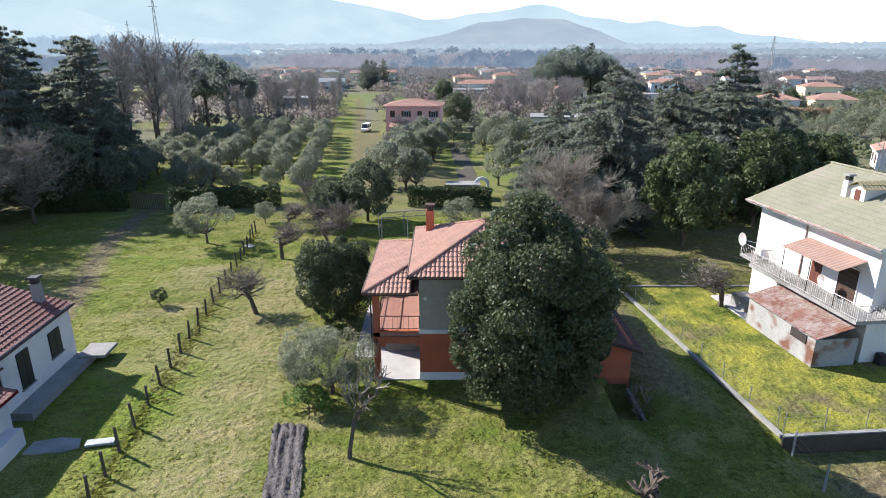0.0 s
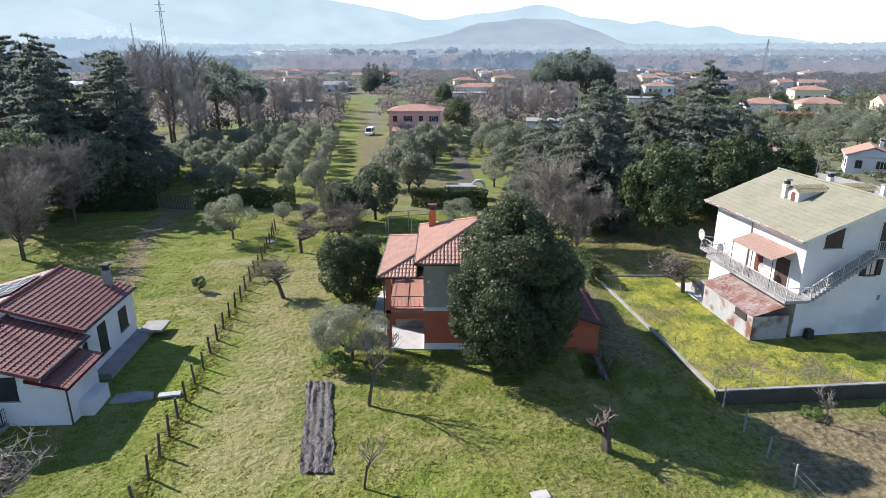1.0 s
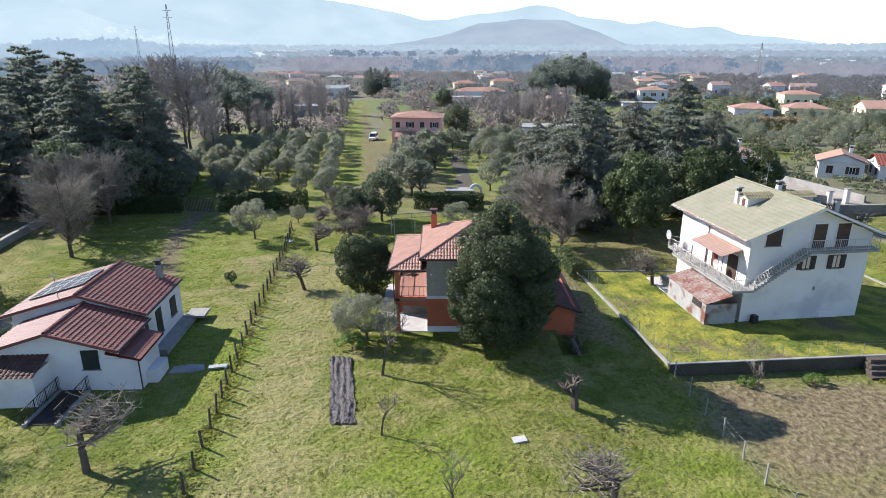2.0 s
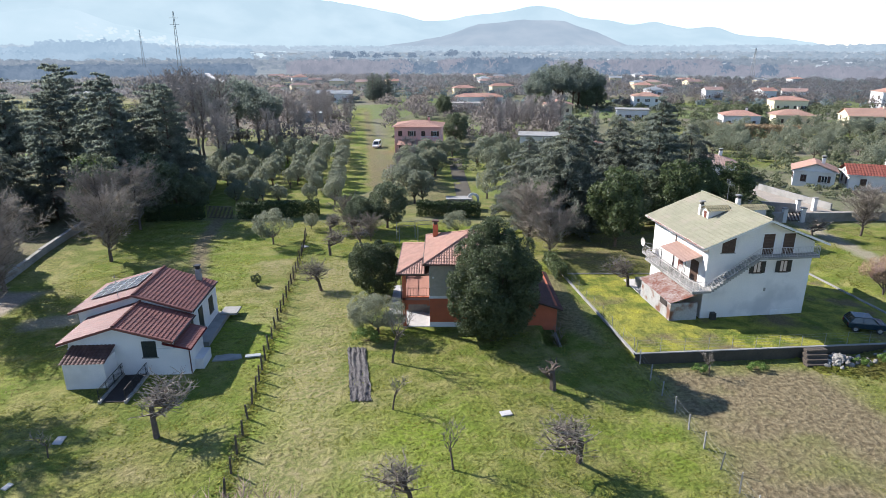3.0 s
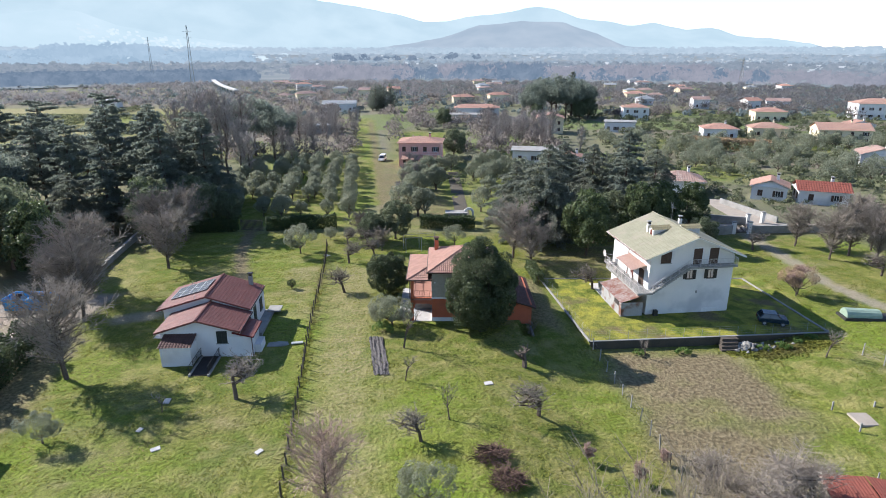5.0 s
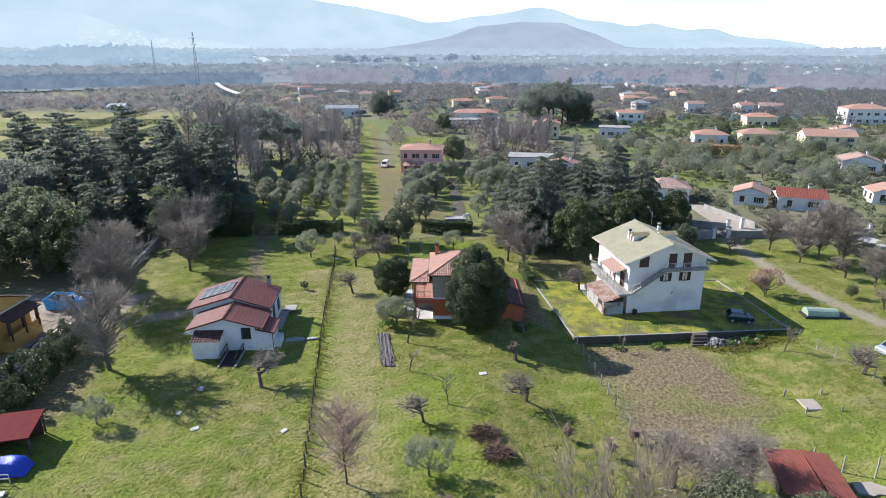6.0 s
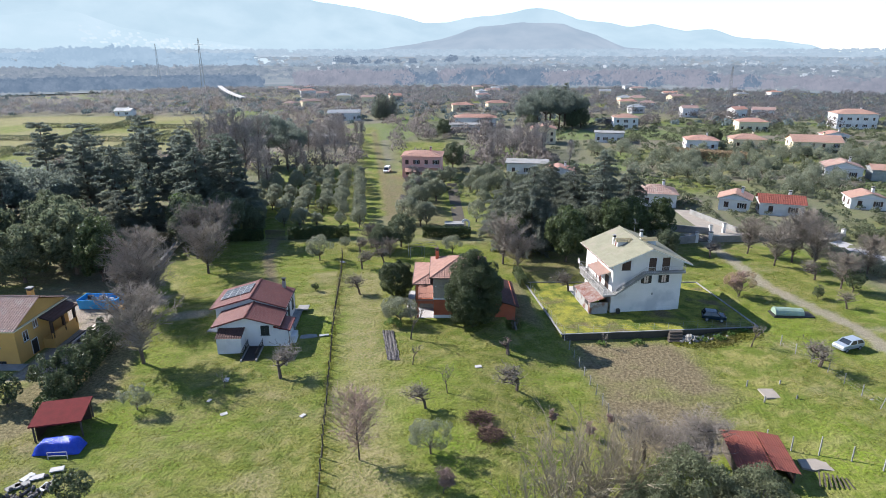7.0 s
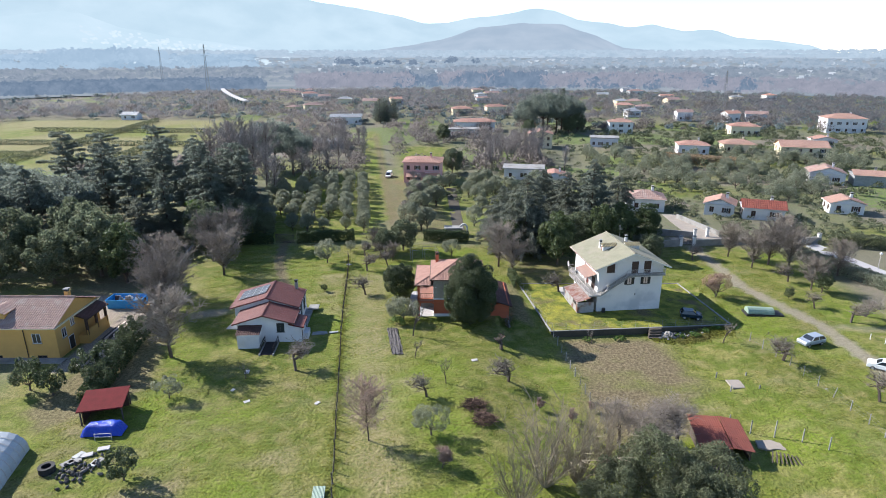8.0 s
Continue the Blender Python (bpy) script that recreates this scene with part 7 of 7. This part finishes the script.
for k in range(3):
    g = Geo()
    for i in range(16):
        for r0, r1, z0, z1 in ((0.78, 0.78, 0, 0.22), (0.45, 0.45, 0.22, 0), (0.78, 0.45, 0.22, 0.22)):
            a, b = math.tau * i / 16, math.tau * (i + 1) / 16
            g.face((math.cos(a) * r0, math.sin(a) * r0, z0 + 0.22 * k), (math.cos(b) * r0, math.sin(b) * r0, z0 + 0.22 * k), (math.cos(b) * r1, math.sin(b) * r1, z1 + 0.22 * k), (math.cos(a) * r1, math.sin(a) * r1, z1 + 0.22 * k))
    g.part("tyre", "rubber", ob)
rubble_mesh = stone_mesh.copy()
rubble_mesh.materials[0] = M["rubble"]
for k in range(70):
    x, y = -36.6 + rs.normal() * 1.0, -10.5 + rs.normal() * 1.1
    s = rs.uniform(0.12, 0.3)
    st = tagged(new("stone", rubble_mesh), "dark lump in a heap of rubble", "stone", "rubble heap")
    st.matrix_world = pose(x, y, s * 0.5, *rs.uniform(0, 360, 3)) @ Matrix.Diagonal((s * 1.2, s * 0.8, s * 0.7, 1))
for k in range(7):
    p = thing("scrap_sheet", -38.6 + rs.uniform(0, 3.8), -8.4 + rs.uniform(-0.8, 1.8), 0.05, rs.uniform(0, 90), "grey scrap board lying on the ground", "board", "scrap boards")
    Geo().box(-0.6, -0.35, 0, 0.6, 0.35, 0.1, 0.02).part("board", ("concrete", "zinc", "paving")[k % 3], p)
ob = thing("trough", -11.7, -13.9, 0, 4, "small ribbed green panel leaning by the fence", "panel")
r = Geo()
tiled(r, (-0.6, -0.9, 0.1), (0.6, -0.9, 0.1), (0, 1.8, 0.25), pitch=0.14, row=2.0, amp=0.03)
r.part("panel", "greencover", ob)
ob = thing("firewood_pile", -0.7, 27.9, 0.06, 0, "untidy stack of firewood under the porch", "woodpile")
for k in range(24):
    z = 0.08 + 0.15 * (k // 6)
    Geo().tube((-0.45, 0.15 + 0.17 * (k % 6), z), (0.35 - rs.uniform(0, 0.2), 0.15 + 0.17 * (k % 6), z), 0.08, 0.07, 6, True).part("log", "greywood", ob)


# ---- fences ----
def fence(name, label, pts, gap, height, radius, mat, wires, lean=3.0, square=False, wire="wire"):
    """Posts along a line, each its own part, with strands of wire between them."""
    a = pts[0]
    ob = thing(name, a[0], a[1], 0, 0, label, "fence")
    line = []
    for p, q in zip(pts, pts[1:]):
        n = max(1, round(math.hypot(q[0] - p[0], q[1] - p[1]) / gap))
        line += [(p[0] + (q[0] - p[0]) * k / n, p[1] + (q[1] - p[1]) * k / n) for k in range(n)]
    line.append(pts[-1][:2])
    if square:
        mesh = Geo().box(-radius, -radius, -0.3, radius, radius, height, 0.01)
    else:
        mesh = Geo().tube((0, 0, -0.3), (0.02, 0.01, height), radius, radius * 0.85, 7, True)
    first = mesh.part("post", mat, ob)
    heads = []
    for k, (x, y) in enumerate(line):
        post = first if k == 0 else new("post", first.data)
        post.parent = ob
        z = fence_z(x, y)
        post.matrix_local = pose(x - a[0], y - a[1], z, rs.normal() * lean, rs.normal() * lean, rs.uniform(0, 90)) @ Matrix.Diagonal((1, 1, rs.uniform(0.88, 1.1), 1))
        heads.append(Vector((x - a[0], y - a[1], z)))
    g = Geo()
    for p, q in zip(heads, heads[1:]):
        for w in wires:
            m = p.lerp(q, 0.5) + Vector((0, 0, w - 0.03))
            g.tube(p + Vector((0, 0, w)), m, 0.006, 0.006, 3).tube(m, q + Vector((0, 0, w)), 0.006, 0.006, 3)
    g.part("wire_netting", wire, ob)
    return ob


def fence_z(x, y):
    return -0.25 if inside(TERRACE, np.array(x), np.array(y)) > 0 else float(ground_z(x, y))


fence("fence", "old wooden-post wire fence dividing the two plots", [(-19.4, 57.2), (-17.9, 46.5), (-16.5, 32.6), (-15.1, 20.9), (-14.2, 14.2), (-12.6, 2.4), (-10.4, -14.1), (-9.0, -26)], 1.9, 1.3, 0.08, "greywood", (0.35, 0.7, 1.05))
fence("fence", "wire fence on pale concrete posts beside the ploughed field", [(17.0, 21.8), (17.6, 15.0), (18.3, 6.0), (19.0, -2.0), (19.8, -12)], 2.1, 1.4, 0.048, "concrete", (0.4, 0.8, 1.2), 2.0, True)
fence("fence", "wire fence on leaning pale posts across the meadow", [(45.4, 19.0), (47.4, 11.8), (48.4, 3.8), (48.9, -2.0), (49.3, -12)], 2.4, 1.45, 0.048, "concrete", (0.4, 0.8, 1.2), 3.0, True)
fence("fence", "thin wire fence on top of the retaining wall", [(16.9, 22.7), (30.0, 23.8), (44.9, 25.0)], 2.2, 1.2, 0.025, "wire", (0.3, 0.6, 0.9, 1.15), 1.5)
fence("fence", "thin wire fence along the lawn kerb", [(16.8, 23.0), (15.5, 32.5), (14.4, 42.0)], 2.2, 1.2, 0.025, "wire", (0.3, 0.6, 0.9, 1.15), 1.5)
fence("fence", "rail fence beside the dirt drive", [(63.5, 19.5), (67.0, 15.0), (72.0, 9.0)], 1.8, 0.9, 0.06, "palewall", (0.5, 0.85), 1.0)

structure(Geo().beam((-51.5, 48.5, 0.4), (-54.0, 64.0, 0.4), 0.5, 1.1).beam((-47.8, 30.0, 0.35), (-51.5, 48.5, 0.35), 0.45, 1.0), "wall_stone", "concrete", "low grey rubble wall beside the wooded belt")
for x, y, z, k in ((85.5, 50.0, 0.0, 0), (79.0, 70.0, 0.0, 1)):
    lamp = thing("street_lamp", x, y, z, 0, "white lamp post with a round globe", "lamp", "globe lamps")
    Geo().tube((0, 0, -0.1), (0, 0, 2.9), 0.07, 0.05, 8).part("post", "iron", lamp)
    g = Geo()
    for i in range(10):
        for j in range(6):
            p = [(math.sin(math.pi * v / 6) * math.cos(math.tau * u / 10) * 0.28, math.sin(math.pi * v / 6) * math.sin(math.tau * u / 10) * 0.28, 3.1 - math.cos(math.pi * v / 6) * 0.28) for u, v in ((i, j), (i + 1, j), (i + 1, j + 1), (i, j + 1))]
            g.face(*p)
    g.part("globe", "white", lamp)
bed = thing("raised_bed", 69.5, 18.5, -0.2, -50, "dark timber raised bed beside the rail fence", "planter")
for k, (x0, y0, x1, y1) in enumerate(((-1.6, -1, 1.6, -0.9), (-1.6, 0.9, 1.6, 1.0), (-1.6, -0.9, -1.5, 0.9), (1.5, -0.9, 1.6, 0.9))):
    Geo().box(x0, y0, -0.1, x1, y1, 0.55).part("board", "greywood", bed)
Geo().box(-1.5, -0.9, -0.1, 1.5, 0.9, 0.4).part("soil", "brownwood", bed)


# ---- distance ----
def plain_z(d):
    """The far plain rises slowly towards the hills."""
    return 0.3 + 24 * np.clip((np.asarray(d, dtype=float) - 640) / 1260, 0, 1.4) ** 1.5


def woods(name, label, n, r0, r1, a0, a1, size, mat, seed, keep=None, sprays=40, tall=0.9, twiggy=False, spray=0.4, thick=False):
    """Far trees beyond counting: small ragged clumps of leaf sprays on the plain."""
    r = np.random.default_rng(seed)
    a = r.uniform(a0, a1, n)
    d = np.sqrt(r.uniform(r0 * r0, r1 * r1, n)) if r1 < 3 * r0 else r0 * (r1 / r0) ** r.uniform(0, 1, n)
    x, y = np.sin(a) * d, np.cos(a) * d
    f = fbm(x, y, seed + 20, 0.018)
    ok = (f > r.normal(size=n) * 0.35 - 0.3) | thick
    if keep is not None:
        ok &= keep(x, y)
    x, y, d = x[ok], y[ok], d[ok]
    m = len(x)
    s = size * r.uniform(0.55, 1.3, m)
    lift = np.where(d > 640, plain_z(d), 0.0)
    out = []
    for k in range(sprays):
        w = unit(r.normal(size=(m, 3)))
        w[:, 2] = np.abs(w[:, 2])
        p = np.stack([x, y, s * 0.35 + lift], axis=1) + w * (s * r.uniform(0.45, 0.85, m))[:, None] * (1, 1, tall)
        out.append(clump(r, p, w, s * spray, twiggy))
    ob = quads(name, np.concatenate(out), mat)
    return tagged(ob, label, "woodland", kind="stuff")


def clump(r, p, w, k, twiggy):
    """One spray per tree: upright and slim for bare twigs, broad for leaves."""
    n = len(p)
    if twiggy:
        t = unit(r.normal(size=(n, 3)) * 0.8 + w * 0.5 + (0, 0, 0.3))
        s = unit(np.cross(t, r.normal(size=(n, 3))))
        slim, size = 0.16, 1.25
    else:
        nrm = unit(w + r.normal(size=(n, 3)) * 0.5)
        t = unit(np.cross(nrm, r.normal(size=(n, 3))))
        s, slim, size = np.cross(nrm, t), 0.4, 1.0
    k = (k * size * r.uniform(0.6, 1.3, n))[:, None]
    return np.stack([p - t * k * 0.5, p + s * k * slim, p + t * k * 0.5, p - s * k * slim], axis=1)


def off_fields(x, y):
    """Keeps the pale green fields, the lane strip and the clearings open."""
    meadow = (x > -260) & (x < -105) & (y > 150) & (y < 330)
    strip = (np.abs(x + 25 + (y - 180) * 0.13) < 7) & (y < 300)
    lawns = inside([(-14, 155), (4, 155), (4, 215), (-20, 215)], x, y) > 0
    return ~(meadow | strip | lawns)


def off_villas(x, y):
    """Also keeps the ground round the villas on the sunny side open."""
    return off_fields(x, y) & ~((x > 38) & (x < 235) & (y < 262))


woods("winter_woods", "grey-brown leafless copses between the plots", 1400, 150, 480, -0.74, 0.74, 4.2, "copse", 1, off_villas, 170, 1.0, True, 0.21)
woods("winter_forest", "leafless woodland across the plain, greyed for haze", 5200, 340, 640, -0.76, 0.76, 4.2, "farwood", 5, off_fields, 84, 0.9, True, 0.2)
woods("evergreen_woods", "groves and evergreen clumps across the plain, blued for haze", 2100, 260, 640, -0.76, 0.78, 3.0, "fargreen", 2, off_villas, 44)
woods("villa_bushes", "grey-green garden trees and hedges round the villas", 900, 120, 330, 0.16, 0.85, 2.2, "shrub", 13, off_fields, 90, 0.9, False, 0.26)
woods("scrub", "low grey-green scrub between the far plots", 1700, 105, 420, -0.2, 0.95, 1.3, "shrub", 3, off_fields, 60, 0.8, False, 0.3)


# added sheet over the far ground, emitting the haze tone of distant fields
def haze_field_sheet():
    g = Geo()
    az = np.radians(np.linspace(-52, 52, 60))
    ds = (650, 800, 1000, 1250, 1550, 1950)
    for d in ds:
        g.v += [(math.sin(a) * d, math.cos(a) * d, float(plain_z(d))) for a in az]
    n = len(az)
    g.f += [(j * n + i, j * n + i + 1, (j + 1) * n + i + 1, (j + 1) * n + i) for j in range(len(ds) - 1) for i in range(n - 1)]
    return tagged(g.part("backdrop_fields", "farfields", None, "", True), "far plain's fields as a pale sheet glowing with haze", "backdrop", kind="structure")


haze_field_sheet()
# from here out the trees glow; their blue and violet is painted haze
woods("tree_belt", "dark tree belt across the far plain in blue haze", 1500, 650, 720, -0.72, -0.31, 10.5, "bluebelt", 41, None, 34, 0.8, False, 0.4, thick=True)
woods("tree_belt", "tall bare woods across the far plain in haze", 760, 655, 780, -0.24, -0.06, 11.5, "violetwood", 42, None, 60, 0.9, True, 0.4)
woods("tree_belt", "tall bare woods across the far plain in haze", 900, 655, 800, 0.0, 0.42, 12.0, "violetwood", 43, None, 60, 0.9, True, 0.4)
woods("tree_belt", "dark tree clumps among the bare woods in blue haze", 330, 650, 820, -0.2, 0.5, 10.0, "bluebelt", 44, None, 34, 1.1, False, 0.4)
woods("tree_belt", "low woods on the far plain in violet-grey haze", 900, 650, 900, 0.4, 0.78, 7.0, "violetwood", 45, None, 40, 0.8, True, 0.4)
woods("tree_belt", "dark wood of tall trunks on the far plain in blue haze", 170, 650, 740, 0.03, 0.17, 12.5, "bluebelt", 47, None, 60, 1.0, True, 0.5, thick=True)
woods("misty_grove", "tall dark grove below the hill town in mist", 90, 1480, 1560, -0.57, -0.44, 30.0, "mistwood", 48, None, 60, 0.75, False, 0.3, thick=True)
woods("far_woods", "woods and orchards before the hills in blue-grey haze", 3600, 800, 1300, -0.78, 0.78, 6.5, "bluewood", 4, None, 26, 0.8, False, 0.5)
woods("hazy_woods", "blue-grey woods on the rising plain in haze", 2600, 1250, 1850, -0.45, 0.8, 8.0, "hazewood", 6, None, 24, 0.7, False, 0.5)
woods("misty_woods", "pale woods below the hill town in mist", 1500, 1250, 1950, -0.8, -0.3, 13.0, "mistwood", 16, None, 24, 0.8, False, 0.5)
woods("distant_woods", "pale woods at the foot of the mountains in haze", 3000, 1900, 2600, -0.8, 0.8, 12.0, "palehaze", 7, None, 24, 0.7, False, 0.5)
woods("lone_trees", "single dark evergreens on the far plain in blue haze", 26, 1300, 1500, -0.17, 0.07, 15.0, "bluebelt", 46, None, 90, 0.9, False, 0.3)


def village(n, az0, az1, d0, d1, height, seed, size=1.0, mat="farvillage"):
    """Small gabled houses, beyond counting; height gives the slope they stand on."""
    r = np.random.default_rng(seed)
    g = Geo()
    for k in range(n):
        a, d = r.uniform(az0, az1), d0 + (d1 - d0) * r.uniform()
        z = float(height(a, d))
        x, y = math.sin(math.radians(a)) * d, math.cos(math.radians(a)) * d
        w, h = r.uniform(4, 10) * size, r.uniform(5, 9) * size
        g.box(x - w, y - 6, z - 6, x + w, y + 6, z + h)
        g.prism([(x - w - 0.6, y - 6.6), (x + w + 0.6, y - 6.6), (x + w * 0.7, y + 2), (x - w * 0.7, y + 2)], z + h, z + h + 2.5)
    return tagged(g.part("hill_village", mat, None), "pale houses of a far village in haze", "village", kind="stuff")


def hills(name, label, mat, dist, depth, profile, base, seed, rough):
    """A ridge: az in degrees to the right, height as the sine of its rise above the eye's level."""
    az = np.radians(np.linspace(profile[0][0], profile[-1][0], 220))
    crest = np.interp(np.degrees(az), [p[0] for p in profile], [p[1] for p in profile]) * dist + 30
    r = np.random.default_rng(seed)
    for k in range(1, 9):
        crest = crest + rough / k * np.sin(az * 40 * k * r.uniform(0.8, 1.3) + r.uniform(0, 6))
    g = Geo()
    rows = 7
    for j in range(rows):
        t = j / (rows - 1)
        for a, c in zip(az, crest):
            d = dist - depth * (1 - t)
            g.v.append((math.sin(a) * d, math.cos(a) * d, base + (c - base) * t ** 1.4))
    n = len(az)
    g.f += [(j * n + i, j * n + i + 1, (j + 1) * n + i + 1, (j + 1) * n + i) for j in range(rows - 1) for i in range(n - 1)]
    ob = g.part(name, mat, None, "", True)
    return tagged(ob, label, "backdrop", kind="structure")


HILL_FAR = [(-60, 0.12), (-33.7, 0.1106), (-26.5, 0.1120), (-18.3, 0.1002), (-11.2, 0.0777), (-8.1, 0.0697), (-4.2, 0.0573), (-1.7, 0.0476), (0.3, 0.0476), (2.3, 0.0533), (5.8, 0.0604), (8.0, 0.0689), (9.9, 0.0646), (12.1, 0.0489), (14.5, 0.0469), (16.4, 0.0394), (18.2, 0.0429), (21.0, 0.0321), (23.1, 0.0355), (24.9, 0.0245), (27.8, 0.0180), (30.5, 0.0124), (32.1, 0.0001), (34.9, -0.0041), (55, -0.004)]
HILL_NEAR = [(-11.3, -0.0024), (-4.3, 0.0119), (-0.2, 0.0220), (3.3, 0.0418), (7.3, 0.0480), (10.7, 0.0444), (13.7, 0.0278), (16.1, 0.0115), (20.3, 0.0017)]
HILL_LEFT = [(-39.2, 0.0413), (-34.4, 0.0494), (-31.1, 0.0568), (-29.7, 0.0534), (-27.1, 0.0372), (-23.1, 0.0248), (-17.9, 0.0129), (-11.3, 0.0034), (0.8, -0.0033)]
# self-glowing ridges, their pale blue is haze put into the colour
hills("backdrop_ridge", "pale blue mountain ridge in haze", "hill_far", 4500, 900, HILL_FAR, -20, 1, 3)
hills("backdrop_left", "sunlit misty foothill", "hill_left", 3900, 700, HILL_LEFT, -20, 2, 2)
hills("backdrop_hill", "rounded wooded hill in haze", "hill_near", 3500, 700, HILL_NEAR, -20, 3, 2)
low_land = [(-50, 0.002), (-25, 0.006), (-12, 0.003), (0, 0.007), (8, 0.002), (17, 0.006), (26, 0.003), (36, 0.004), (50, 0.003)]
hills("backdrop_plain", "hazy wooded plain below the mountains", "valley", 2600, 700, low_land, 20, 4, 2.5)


def misty_slope(a, d):
    crest = np.interp(a, [p[0] for p in HILL_LEFT], [p[1] for p in HILL_LEFT]) * 3900 + 30
    return -20 + (crest + 20) * np.clip((d - 3200) / 700, 0, 1) ** 1.4


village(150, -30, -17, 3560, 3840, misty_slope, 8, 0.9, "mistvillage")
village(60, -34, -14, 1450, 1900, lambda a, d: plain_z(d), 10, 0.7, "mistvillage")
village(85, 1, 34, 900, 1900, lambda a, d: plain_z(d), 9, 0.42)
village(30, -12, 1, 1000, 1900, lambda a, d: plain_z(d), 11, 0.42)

# lattice mast on the plain
def mast(x, y, h, label):
    ob = thing("lattice_mast", x, y, 0, 20, label, "mast")
    g = Geo()
    n = 14
    for k in range(n):
        z0, z1 = h * k / n, h * (k + 1) / n
        w0, w1 = 2.6 * (1 - k / n) + 0.35, 2.6 * (1 - (k + 1) / n) + 0.35
        for sx, sy in ((-1, -1), (1, -1), (1, 1), (-1, 1)):
            g.beam((sx * w0 / 2, sy * w0 / 2, z0), (sx * w1 / 2, sy * w1 / 2, z1), 0.16)
            tx, ty = -sy, sx
            g.beam((sx * w0 / 2, sy * w0 / 2, z0), (tx * w1 / 2, ty * w1 / 2, z1), 0.08)
    g.part("lattice", "wire", ob)
    for z in (0.86, 0.93):
        g = Geo().beam((-2.2, 0, h * z), (2.2, 0, h * z), 0.18)
        g.part("cross_arm", "wire", ob)
    return ob


mast(-138, 306, 45, "tall grey lattice mast above the trees")
mast(-291, 590, 46, "slim grey lattice mast on the plain")
mast(209, 400, 28, "slim grey lattice mast on the plain")
# motorway viaduct, pale in the sun
ob = thing("viaduct", -214, 545, 0, 0, "pale concrete motorway viaduct curving across the plain", "viaduct")
g = Geo()
for k in range(10):
    a, b = (6.5 * k, -16 * k + 0.25 * k * k), (6.5 * (k + 1), -16 * (k + 1) + 0.25 * (k + 1) ** 2)
    g.beam((a[0], a[1], 7.0 - 0.15 * k), (b[0], b[1], 7.0 - 0.15 * (k + 1)), 3.6, 0.9)
    g.beam((a[0], a[1], -0.5), (a[0], a[1], 6.6 - 0.15 * k), 1.0, up=(0, 1, 0))
g.part("deck", "paving", ob)
